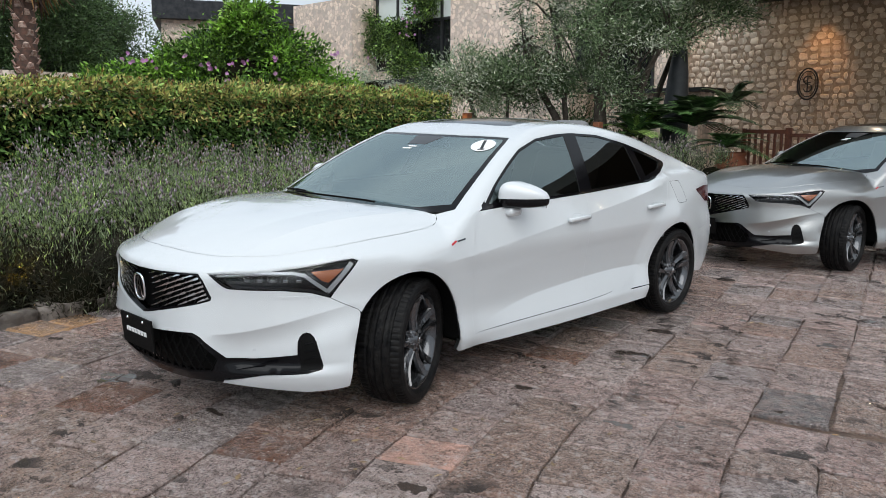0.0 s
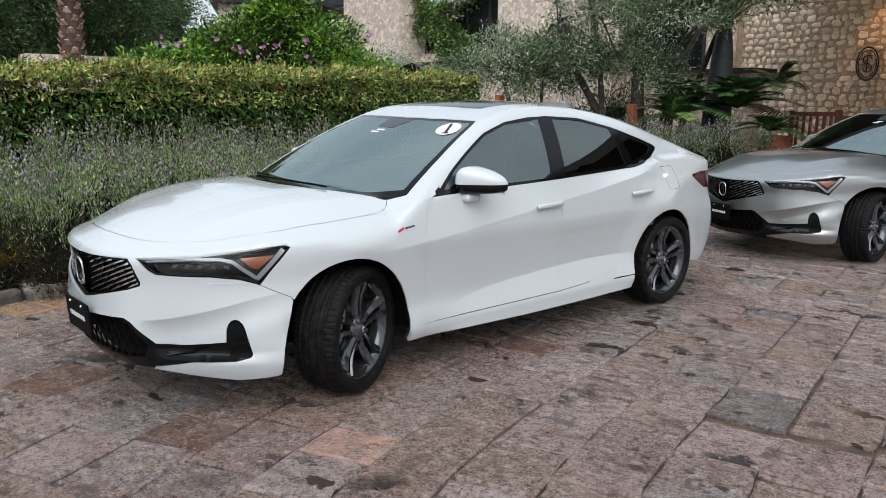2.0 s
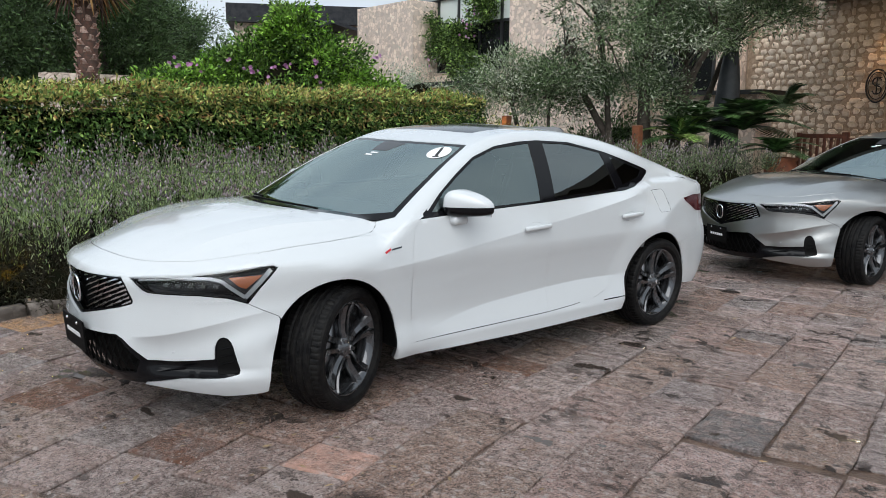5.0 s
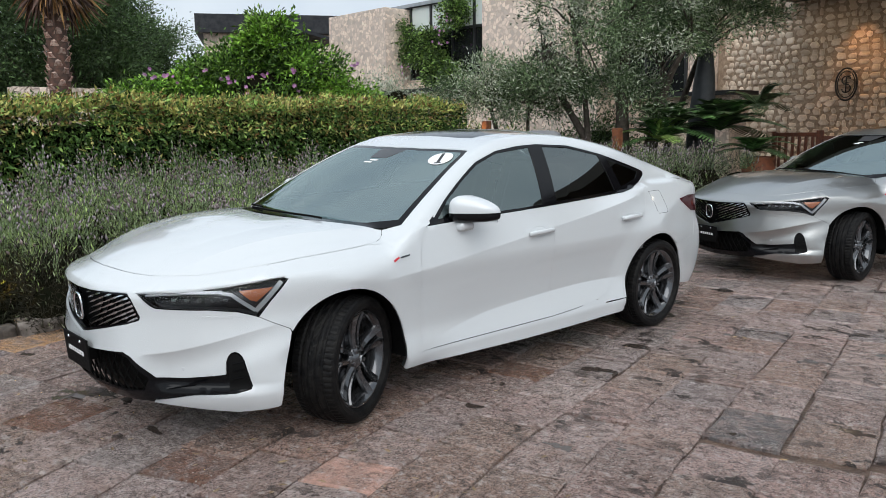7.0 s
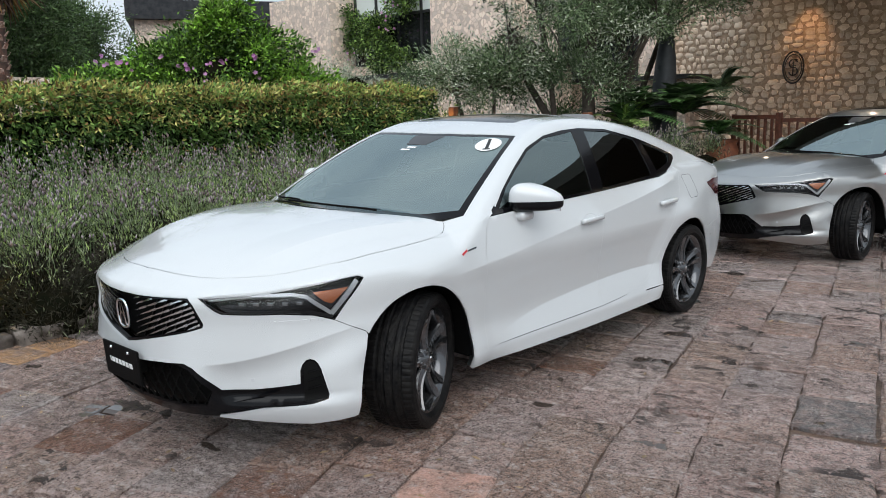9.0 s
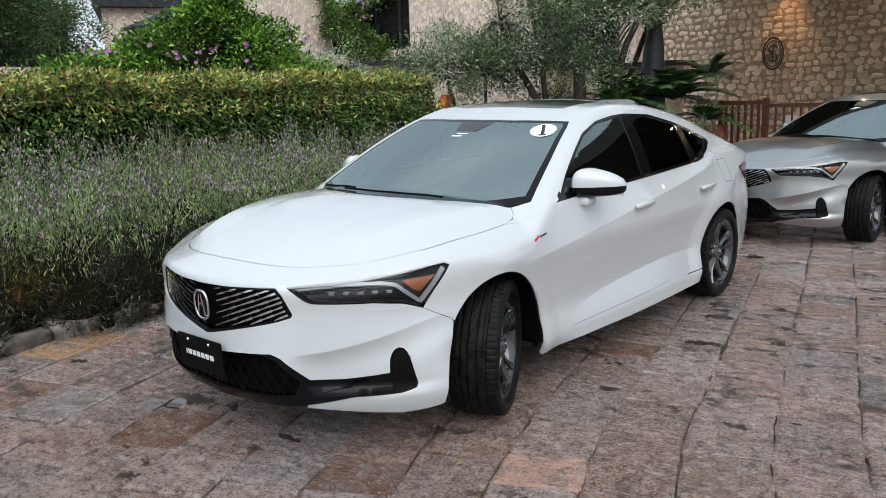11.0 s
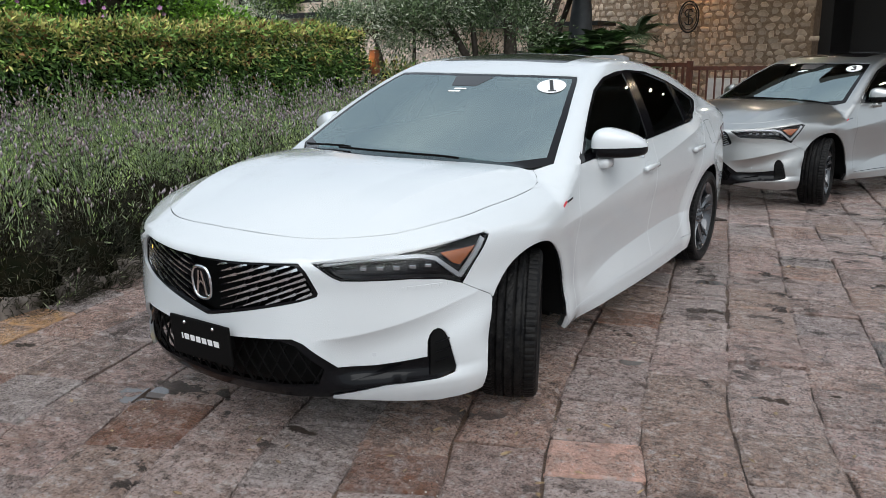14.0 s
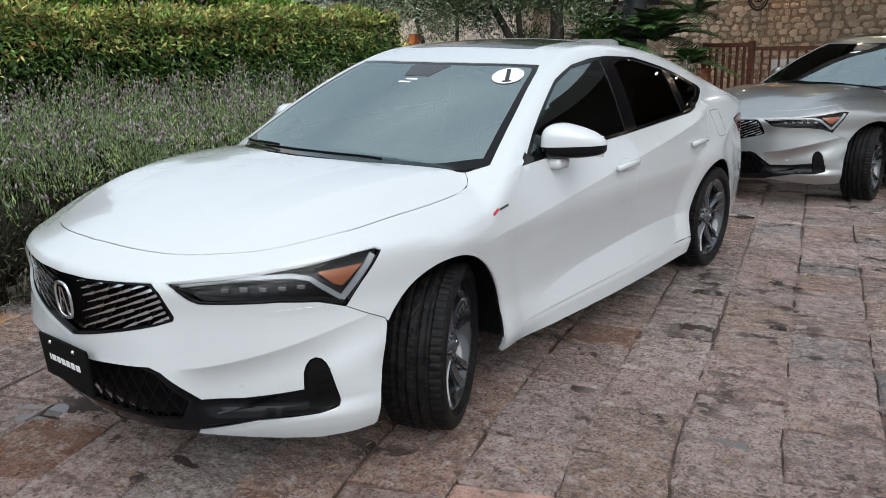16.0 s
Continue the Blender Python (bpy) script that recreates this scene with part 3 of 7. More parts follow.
def make_car(name, label, paint, at, number):
    car = empty(name, label, "car", "line of parked cars", at=at)
    # bumper skin with the lamp cut-outs
    seam = conv("top", [(-0.405, -0.75), (-0.41, -0.775)], "front")
    edge = [(-a, z) for a, z in conv("top", [tuple(p) for p in dense(left(HOOD_FRONT), 0.015, closed=False)], "front")]
    wrap = conv("side", [(-0.446, 0.593), (-0.366, 0.553), (-0.361, 0.535), (-0.377, 0.48), (-0.402, 0.386), (-0.42, 0.32), (-0.428, 0.26), (-0.43, 0.205)], "front")
    wrap = [(-a, z) for a, z in wrap]
    half = edge + [(-a, z) for a, z in seam] + LAMP_TOP[::-1] + [LAMP_LOW[-1]] + LAMP_LOW[::-1][1:] + wrap + [(1.0, 0.2), (0.83, 0.19), (0.643, 0.211)] + MOUTH
    grille = both(GRILLE)
    crease = []
    for u in np.linspace(0.45, 0.99, 24):
        z = 0.45
        for _ in range(8):
            z = float(CREASE(abs(lift("front", [(u, z)])[0][1])))
        crease.append((u, z))
    panel("front_bumper", "front", both(half), paint, car, holes=[grille], gap=0.0012, lip=0.03, step=0.022, folds=[crease, [(-u, z) for u, z in crease]])
    # lower intake
    low = [(0, 0.445), (0.36, 0.468), (0.395, 0.452), (0.495, 0.362), (0.785, 0.38), (0.79, 0.44), (0.81, 0.48), (0.85, 0.48), (0.876, 0.44), (0.91, 0.31),
           (0.82, 0.28), (0.65, 0.272), (0.5, 0.25), (0.46, 0.228), (0.36, 0.222), (0.2, 0.208), (0, 0.2)]
    mouth = [(0, 0.425), (0.3, 0.438), (0.35, 0.425), (0.445, 0.34), (0.42, 0.275), (0.3, 0.258), (0, 0.24)]
    intake = panel("lower_intake", "front", both(low), GLOSS_BLACK, car, holes=[both(mouth)], level=-0.02, lip=0.03, gap=0, label="gloss black lower intake surround")[0]
    panel("backing", "front", both([(u * 1.06, z) for u, z in low]), MATT_BLACK, intake, level=-0.08, lip=0, gap=0)
    outline = np.array(both(mouth))
    for slope in (-1, 1):
        for c in np.arange(-0.66, 0.67, 0.055):
            row = [(c + slope * s * 0.11, 0.25 + 0.2 * s) for s in np.linspace(0, 1, 24)]
            keep = [p for p, k in zip(row, inside(outline, np.array(row))) if k]
            if len(keep) > 3:
                strip("intake_bar", "front", keep, 0.005, MATT_BLACK, intake, level=-0.035, thick=0.008, step=0.05)
    for s in (-1, 1):
        strip("intake_fin", "front", [(s * 0.53, 0.30), (s * 0.70, 0.338)], 0.007, GLOSS_BLACK, intake, level=-0.008, thick=0.006)
        fog = panel("vent_insert", "front", [(s * u, z) for u, z in [(0.80, 0.30), (0.80, 0.43), (0.806, 0.450), (0.820, 0.464), (0.836, 0.463), (0.849, 0.450), (0.862, 0.42), (0.893, 0.32), (0.885, 0.306)]],
                    MATT_BLACK, intake, level=-0.004, lip=0.02, gap=0)[0]
        for k in range(3):
            strip("intake_bar", "front", [(s * 0.815, 0.35 + 0.035 * k), (s * 0.868, 0.362 + 0.035 * k)], 0.004, GLOSS_BLACK, intake, level=-0.002, thick=0.004)
    # main grille with fanned bars and the round mark
    gr = panel("grille", "front", both([(u * 1.02, z) for u, z in GRILLE]), MATT_BLACK, car, level=-0.05, lip=0, gap=0, label="gloss black pentagon grille with fanned bars")[0]
    ring = both([(u * 0.995, 0.612 + (z - 0.612) * 0.99) for u, z in GRILLE])
    inner = both([(u * 0.965, 0.612 + (z - 0.612) * 0.90) for u, z in GRILLE])
    panel("grille_frame", "front", ring, GLOSS_BLACK, gr, holes=[inner], level=-0.008, lip=0.035, gap=0)
    outline = np.array(inner)
    for s in (-1, 1):
        for k in range(15):
            z0 = 0.375 + 0.0262 * k
            row = [(s * u, z0 + (u - 0.06) * (0.52 - 0.016 * k)) for u in np.linspace(0.06, 0.41, 40)]
            keep = [p for p, q in zip(row, inside(outline, np.array(row))) if q]
            if len(keep) > 4:
                strip("grille_bar", "front", keep, 0.0075, GLOSS_BLACK, gr, level=-0.026, thick=0.012, step=0.04)
                for u in range(3):
                    i0 = int(len(keep) * (u + 0.4 * (k % 2)) / 3.0)
                    piece = keep[i0:i0 + max(5, int(len(keep) / 2.4))][::-1]
                    if len(piece) > 2:
                        strip("grille_blade", "front", piece, 0.0115, BLADE, gr, level=-0.013, thick=0.003, step=0.04, taper=0.22)
        for k in range(7):
            row = [(s * (0.09 + 0.05 * k + 0.12 * t), 0.515 + 0.2 * t) for t in np.linspace(0, 1, 40)]
            keep = [p for p, q in zip(row, inside(outline, np.array(row))) if q]
            if len(keep) > 4:
                strip("grille_bar", "front", keep, 0.006, GLOSS_BLACK, gr, level=-0.028, thick=0.010, step=0.04)
    n0 = lift("front", [(0, 0.617)])[0]
    mark = empty("emblem", "round chrome emblem on the grille")
    mark.parent = car
    mark.matrix_basis = Matrix.Translation((n0[0] - 0.004, 0, 0.617)) @ Matrix.Rotation(radians(-4), 4, "Y")
    v, f = [], []
    for i in range(48):
        a = 2 * math.pi * i / 48
        ry, rz = (abs(math.cos(a)) ** 0.75) * math.copysign(1, math.cos(a)), (abs(math.sin(a)) ** 0.75) * math.copysign(1, math.sin(a))
        for j in range(8):
            b = 2 * math.pi * j / 8
            k = 1 + 0.11 * math.cos(b)
            v.append((-0.007 * math.sin(b), 0.047 * ry * k, 0.061 * rz * k))
    for i in range(48):
        for j in range(8):
            f.append((i * 8 + j, i * 8 + (j + 1) % 8, ((i + 1) % 48) * 8 + (j + 1) % 8, ((i + 1) % 48) * 8 + j))
    link_mesh("emblem_ring", v, f, CHROME, mark)
    v = [(0.006, 0, 0)] + [(0.004, 0.047 * math.cos(a), 0.061 * math.sin(a)) for a in np.linspace(0, 2 * math.pi, 33)[:-1]]
    link_mesh("emblem_plate", v, [(0, 1 + (i + 1) % 32, 1 + i) for i in range(32)], GLOSS_BLACK, mark)
    bm = bmesh.new()
    for s in (-1, 1):
        q = [bm.verts.new((-0.006 if k < 4 else 0.002, s * y, z)) for k, (y, z) in enumerate([(0.002, 0.047), (0.010, 0.047), (0.030, -0.046), (0.019, -0.046)] * 2)]
        for i in range(4):
            bm.faces.new((q[i], q[(i + 1) % 4], q[4 + (i + 1) % 4], q[4 + i]))
        bm.faces.new(q[:4])
        q2 = [bm.verts.new((-0.007, s * y, z)) for y, z in [(0.0, 0.012), (0.012, 0.0), (0.014, -0.008), (0.0, 0.004)]]
        bm.faces.new(q2)
    bmesh.ops.recalc_face_normals(bm, faces=bm.faces)
    part("emblem_strokes", bm, CHROME, mark)
    # show plate with a white word-mark as plain bars
    p0 = lift("front", [(0, 0.40)])[0]
    plate = empty("show_plate", "black show plate with a white word-mark and two bolts")
    plate.parent = car
    plate.matrix_basis = Matrix.Translation((p0[0] - 0.016, 0, 0.402)) @ Matrix.Rotation(radians(-5), 4, "Y")
    bm = bmesh.new()
    box(bm, -0.004, 0.006, -0.155, 0.155, -0.078, 0.078, 0.004)
    part("board", bm, MATT_BLACK, plate)
    for y in (-0.075, 0.075):
        bm = bmesh.new()
        bmesh.ops.create_uvsphere(bm, u_segments=12, v_segments=6, radius=0.008, matrix=Matrix.Translation((-0.004, y, 0.058)))
        part("bolt", bm, CHROME, plate, smooth=True)
    widths = (0.006, 0.024, 0.022, 0.022, 0.023, 0.023, 0.026)
    y = 0.1
    for w in widths:
        bm = bmesh.new()
        box(bm, -0.0056, -0.0035, y - w, y, -0.011, 0.011)
        part("letter_bar", bm, STICKER_WHITE, plate)
        y -= w + 0.0085
    for y in (-0.1, 0.1):
        bm = bmesh.new()
        box(bm, 0.004, 0.05, y - 0.02, y + 0.02, -0.03, 0.03)
        part("bracket", bm, MATT_BLACK, plate)
    # hood and fenders
    panel("hood", "top", both_top(HOOD_FRONT + HOOD_SIDE_LINE[1:] + HOOD_BACK[1:]), paint, car, lip=0.02, gap=0.0014, folds=[[(x, k * float(HOOD_LINE(x))) for x in np.linspace(-0.72, 0.05, 26)] for k in (-1, 1)])
    hinge = conv("top", [tuple(p) for p in dense(left(HOOD_SIDE_LINE[:13]), 0.015, closed=False)], "side")
    foot_side = [tuple(p) for p in dense([hinge[-1], (0.22, 0.868), (0.31, 0.888), (0.40, 0.906), (0.46, 0.922), DOOR_A[0]], 0.02, closed=False)[1:-1]]
    foot = [(u, -v) for u, v in conv("side", foot_side, "top")]
    back = hinge + foot_side
    strip("pillar_foot", "side", [hinge[-1]] + foot_side[::2] + [(0.485, 0.935)], 0.03, paint, car, level=-0.003, thick=0.001, mirror=True)
    tip = conv("front", neg(LAMP_TIP), "side")
    fender = back + DOOR_A + [(0.33, 0.272)] + arc(ARCH_F, ARCH_R, 0.54, 0.272, False) + [(-0.366, 0.553), (-0.446, 0.593)] + tip[::-1]
    panel("front_fender", "side", fender, paint, car, mirror=True, lip=0.02, gap=0.0014, folds=[[(x, float(SHOULDER(x))) for x in np.linspace(0.2, 0.40, 8)]])
    # doors, sills, quarters
    front_sides = panel("front_door", "side", DOOR_A + DOOR_B[::-1] + [(1.005, 0.958), (0.7, 0.949)], paint, car, mirror=True, folds=[[(x, float(line(x))) for x in np.linspace(0.5, 1.465, 22)] for line in (FACET, SHOULDER)], step=0.02)
    rear_sides = panel("rear_door", "side", DOOR_B + DOOR_C[1:] + [(2.544, 1.057), (2.42, 1.022), (2.291, 1.003), (1.923, 0.988)], paint, car, mirror=True, folds=[[(x, float(FACET(x))) for x in np.linspace(1.52, 2.16, 14)], [(x, float(SHOULDER(x))) for x in np.linspace(1.52, 2.38, 18)]], step=0.02)
    panel("sill", "side", [(0.318, 0.281), (0.424, 0.2838), (1.495, 0.2918), (1.73, 0.3008), (1.90, 0.3135), (1.925, 0.289), (2.0, 0.285), (2.272, 0.284), (2.265, 0.25), (2.245, 0.197), (1.2, 0.197), (0.306, 0.212)], paint, car,
          mirror=True, lip=0.04, label="white sill panel" if paint is WHITE_PAINT else "grey sill panel")
    strip("sill_joint", "side", [(1.80, 0.298), (1.93, 0.298), (2.05, 0.292)], 0.045, paint, car, level=-0.004, thick=0.001, mirror=True)
    rear_edge = conv("rear", [(-1.0, 1.0), (-1.0, 0.9), (-1.0, 0.75), (-1.0, 0.62)], "side")
    shoulder = [(2.62, 1.132), (2.9, 1.075), (3.1, 1.045)]
    quarter = [(2.565, 1.069), (2.626, 1.10), (2.638, 1.118)] + shoulder + rear_edge + [(3.0, 0.60)] + arc(ARCH_B, ARCH_R, 0.288, 0.595, False) + [(2.0, 0.289), (1.932, 0.291), (1.91, 0.312)] + DOOR_C[2:]
    quarter = quarter[:-1]
    panel("quarter_panel", "side", quarter, paint, car, mirror=True, lip=0.02)
    strip("fuel_flap_line", "side", [(2.58, 0.99), (2.70, 0.992), (2.72, 0.98), (2.765, 0.85), (2.755, 0.835), (2.65, 0.835), (2.632, 0.85), (2.59, 0.97), (2.58, 0.99)], 0.0022, DARK_RIM, car, thick=0.0003)
    # roof with its pillars, in one pressing
    dlo = [(u, -v) for u, v in conv("side", WINDOWS[:11], "top")]
    sh = [(u, -v) for u, v in conv("side", shoulder, "top")]
    roof = SCREEN_TOP[::-1] + SCREEN_SIDE[::-1][1:] + [(0.305, 0.681), (0.285, 0.708), (0.24, 0.736), (0.148, 0.757)] + foot + dlo + sh[1:]
    rear_glass = [(2.62, 0.0), (2.64, 0.3), (2.70, 0.50), (3.0, 0.52), (3.30, 0.53), (3.36, 0.3), (3.38, 0)]
    deck = [(3.44, 0.55), (3.50, 0.3), (3.53, 0.0)]
    sun_roof = [(1.22, 0.0), (1.225, 0.3), (1.25, 0.40), (1.72, 0.42), (1.74, 0.3), (1.74, 0.0)]
    panel("roof", "top", both_top(roof + [(3.25, 0.76), (3.36, 0.70)] + deck), paint, car, holes=[both_top(rear_glass), both_top(sun_roof)], gap=0.0005, lip=0.012)
    panel("sunroof_glass", "top", both_top(sun_roof), GLOSS_BLACK, car, gap=0.004, lip=0.01, level=-0.001, label="dark sunroof glass beaded with rain")
    panel("rear_window", "top", both_top(rear_glass), DARK_GLASS, car, gap=0.002, lip=0)
    # windscreen
    screen = SCREEN_LOW + SCREEN_SIDE[1:] + SCREEN_TOP[1:]
    clear = [(0.135, 0.0), (0.165, 0.33), (0.28, 0.54), (0.405, 0.696), (0.7, 0.626), (1.0, 0.545), (1.027, 0.530), (1.0, 0.4), (0.965, 0.22), (0.95, 0.0)]
    panel("windscreen_border", "top", both_top(screen), GLOSS_BLACK, car, holes=[both_top(clear)], gap=0.002, lip=0.004, level=-0.002)
    panel("windscreen", "top", both_top(clear), WINDSCREEN, car, gap=-0.002, lip=0, level=-0.002, label="windscreen with rain smears")
    panel("sensor_housing", "top", [(0.83, -0.075), (0.955, -0.12), (0.955, 0.12), (0.83, 0.075)], LAMP_BEZEL, car, gap=0, lip=0.0, level=-0.002, shift=0.001, label="dark sensor window at the top of the windscreen")
    # side windows
    trim = panel("window_trim", "side", WINDOWS, GLOSS_BLACK, car, mirror=True, gap=0.0, lip=0.008, level=-0.0015,
                 holes=[[(0.59, 0.968), (0.705, 1.062), (0.84, 1.142), (1.012, 1.231), (1.215, 1.291), (1.52, 1.319), (1.447, 0.983), (1.08, 0.973)],
                        [(1.645, 1.320), (1.89, 1.308), (2.175, 1.251), (2.212, 1.018), (1.93, 1.004), (1.575, 0.99)],
                        [(2.255, 1.226), (2.42, 1.177), (2.575, 1.128), (2.51, 1.08), (2.30, 1.038)]], label="gloss black window surround")
    panel("side_window", "side", [(0.58, 0.963), (0.70, 1.066), (0.838, 1.148), (1.01, 1.237), (1.213, 1.297), (1.53, 1.325), (1.452, 0.978), (1.08, 0.968)], SIDE_GLASS, car, mirror=True, gap=0, lip=0, level=-0.006)
    panel("side_window", "side", [(1.635, 1.326), (1.89, 1.314), (2.182, 1.257), (2.218, 1.012), (1.93, 0.998), (1.567, 0.985)], DARK_GLASS, car, mirror=True, gap=0, lip=0, level=-0.006)
    panel("quarter_window", "side", [(2.25, 1.232), (2.42, 1.183), (2.585, 1.13), (2.51, 1.072), (2.295, 1.032)], DARK_GLASS, car, mirror=True, gap=0, lip=0, level=-0.005)
    panel("door_card", "side", [(0.5, 0.6), (0.5, 0.94), (1.0, 0.963), (1.5, 0.977), (1.95, 0.995), (2.3, 1.012), (2.55, 1.062), (2.5, 0.6)], DASH, car, mirror=True, gap=0, lip=0, level=-0.03, step=0.06)
    # black sheets and strips set behind the shut lines as the shade in them
    panel("inner_skin", "side", [(0.36, 0.30), (0.36, 0.80), (0.52, 0.925), (1.5, 0.95), (2.3, 0.98), (2.60, 1.03), (2.58, 0.80), (2.36, 0.60), (2.2, 0.44), (2.0, 0.33), (1.5, 0.25), (0.5, 0.25)], MATT_BLACK, car, mirror=True, gap=0, lip=0, level=-0.011, step=0.05)
    # thin black strip draws the shade of the hood gap; no seal there
    for s in (-1, 1):
        strip("hood_seal", "top", [(u, s * v) for u, v in HOOD_FRONT + HOOD_SIDE_LINE[1:]], 0.007, MATT_BLACK, car, level=-0.0035, thick=0.0005, step=0.015)
    strip("inner_edge", "side", [(-0.50, 0.635), (-0.42, 0.582), (-0.34, 0.545)], 0.03, MATT_BLACK, car, level=-0.012, thick=0.001, mirror=True)
    # door handles
    for x, doors in ((1.355, front_sides), (2.295, rear_sides)):
        for s, door in zip((-1, 1), doors):
            p = lift("side", [(x, 0.832), (x + 0.05, 0.832)])
            bm = bmesh.new()
            box(bm, -0.105, 0.115, -0.012, 0.016, -0.014, 0.014, 0.011, m=Matrix.Translation((x, s * (-p[0][1] + 0.018), 0.832 + (x - 1.36) * 0.01)) @ Matrix.Rotation(radians(-2), 4, "Y"))
            part("door_handle", bm, paint, door, smooth=True)
            v = [(x + 0.068 * math.cos(a), s * (-lift("side", [(x + 0.068 * math.cos(a), 0.832 + 0.032 * math.sin(a))])[0][1] + 0.0015), 0.832 + 0.032 * math.sin(a)) for a in np.linspace(0, 2 * math.pi, 25)[:-1]]
            mid = (x, s * (-p[0][1] - 0.012), 0.832)
            link_mesh("handle_recess", v + [mid], [(i, (i + 1) % 24, 24) if s < 0 else ((i + 1) % 24, i, 24) for i in range(24)], paint, door)
    # door mirrors
    for s, door in zip((-1, 1), front_sides):
        m = empty("door_mirror")
        m.parent = door
        m.matrix_basis = Matrix.Translation((0.79, s * 0.905, 0.99))
        for nm, mt, zlo, zhi, grow in (("shell", paint, 0.006, 0.12, 1.0), ("lower_shell", GLOSS_BLACK, -0.09, 0.006, 0.985)):
            bm = bmesh.new()
            bmesh.ops.create_uvsphere(bm, u_segments=40, v_segments=24, radius=1)
            for v in bm.verts:
                x, y, z = v.co
                y *= s
                x, y, z = (math.copysign(abs(c) ** 0.6, c) for c in (x, y, z))
                out = (y + 1) / 2
                h = 0.102 * (1 - 0.58 * out ** 1.6) + 0.004 if z > 0 else 0.058 * (1 - 0.35 * out)
                deep = (0.105 if x < 0 else 0.05) * (1 - 0.45 * out ** 2)
                v.co = (grow * deep * x + 0.05 * y, s * grow * 0.116 * y, z * h * grow - 0.002 * y)
            bmesh.ops.bisect_plane(bm, geom=bm.verts[:] + bm.edges[:] + bm.faces[:], plane_co=(0, 0, zlo), plane_no=(0, s * 0.03, -1), clear_outer=True)
            bmesh.ops.bisect_plane(bm, geom=bm.verts[:] + bm.edges[:] + bm.faces[:], plane_co=(0, 0, zhi), plane_no=(0, -s * 0.03, 1), clear_outer=True)
            bmesh.ops.recalc_face_normals(bm, faces=bm.faces)
            part(nm, bm, mt, m, smooth=True)
        bm = bmesh.new()
        box(bm, -0.05, 0.05, -0.05, 0.05, -0.095, -0.045, 0.02, m=Matrix.Translation((-0.045, -s * 0.075, 0)))
        part("mirror_foot", bm, paint, m, smooth=True)
        bm = bmesh.new()
        box(bm, 0.05, 0.056, -0.10, 0.10, -0.045, 0.045, 0.002)
        part("mirror_glass", bm, CHROME, m)
        m.parent = car
    # head lamps
    for s in (-1, 1):
        sg = lambda row: [(s * u, z) for u, z in row]
        shape = LAMP_TOP + LAMP_TIP[1:] + LAMP_LOW[1:]
        lamp = panel("headlamp", "front", sg(shape), LAMP_BEZEL, car, level=-0.045, lip=0, gap=-0.004, label="slim headlamp with amber corner reflector")[0]
        strip("lamp_rim", "front", sg(shape + shape[:1]), 0.006, GLOSS_BLACK, lamp, level=-0.009, thick=0.003)
        strip("light_guide", "front", sg([(0.445, 0.719), (0.584, 0.732), (0.766, 0.736), (0.82, 0.726), (0.916, 0.652)]), 0.017, LAMP_GREY, lamp, level=-0.018, thick=0.006)
        strip("light_guide", "front", sg([(0.916, 0.649), (1.032, 0.770)]), 0.022, LAMP_GREY, lamp, level=-0.018, thick=0.006)
        panel("reflector", "front", sg([(0.846, 0.742), (0.995, 0.749), (0.922, 0.690), (0.894, 0.700)]), AMBER, lamp, level=-0.022, lip=0.01, gap=0)
        panel("lamp_floor", "front", sg([(0.49, 0.686), (0.6, 0.676), (0.74, 0.676), (0.845, 0.664), (0.90, 0.648), (0.83, 0.708), (0.6, 0.716), (0.46, 0.708)]), GLOSS_BLACK, lamp, level=-0.035, lip=0, gap=0)
        for k in range(5):
            u = 0.575 + 0.055 * k
            p = lift("front", [(s * u, 0.704)], -0.026)[0]
            bm = bmesh.new()
            box(bm, -0.008, 0.008, -0.012, 0.012, -0.006, 0.006, 0.002, m=Matrix.Translation(p) @ Matrix.Rotation(-s * u * 0.7, 4, "Z"))
            part("led_module", bm, BLADE, lamp)
        panel("lens", "front", sg(shape), LENS_GLASS, lamp, gap=0.003, lip=0)
    # raised model script below the lamp, as plain bars
    u = 0.70
    for w in (0.006, 0.018, 0.016, 0.016, 0.018, 0.018, 0.02):
        strip("letter_bar", "front", [(-u, 0.634), (-u - w, 0.634 - 0.05 * w)], 0.012, paint, car, thick=0.0015)
        u += w + 0.012
    # tail
    for s in (-1, 1):
        panel("tail_corner", "rear", [(s * u, z) for u, z in [(0.6, 0.96), (1.08, 0.96), (1.10, 1.05), (0.95, 1.07), (0.6, 1.07)]], paint, car, level=-0.004, lip=0, gap=0)
    lower_edge = [(abs(a), z) for a, z in conv("side", [(3.0, 0.60), (2.9, 0.594), (2.955, 0.53), (3.0, 0.43), (3.014, 0.34), (3.0, 0.28)], "rear")]
    panel("rear_bumper", "rear", both([(0, 0.62), (0.6, 0.62), (1.0, 0.62), *lower_edge, (1.0, 0.25), (0.7, 0.2), (0, 0.2)]), paint, car, lip=0.02)
    panel("tailgate", "rear", both([(0, 1.035), (0.5, 1.035), (0.8, 1.03), (1.0, 1.01), (1.0, 0.9), (1.0, 0.75), (1.0, 0.62), (0, 0.62)]), paint, car, lip=0.02, gap=0.001)
    for s in (-1, 1):
        panel("tail_lamp", "rear", [(s * u, z) for u, z in [(1.27, 0.916), (1.1, 0.932), (0.9, 0.925), (0.55, 0.92), (0.55, 0.82), (0.92, 0.798), (1.05, 0.81), (1.16, 0.86), (1.25, 0.897)]],
              RED_LENS, car, level=0.0, shift=0.004, lip=0.01, gap=0, label="dark red wrap-round tail lamp")
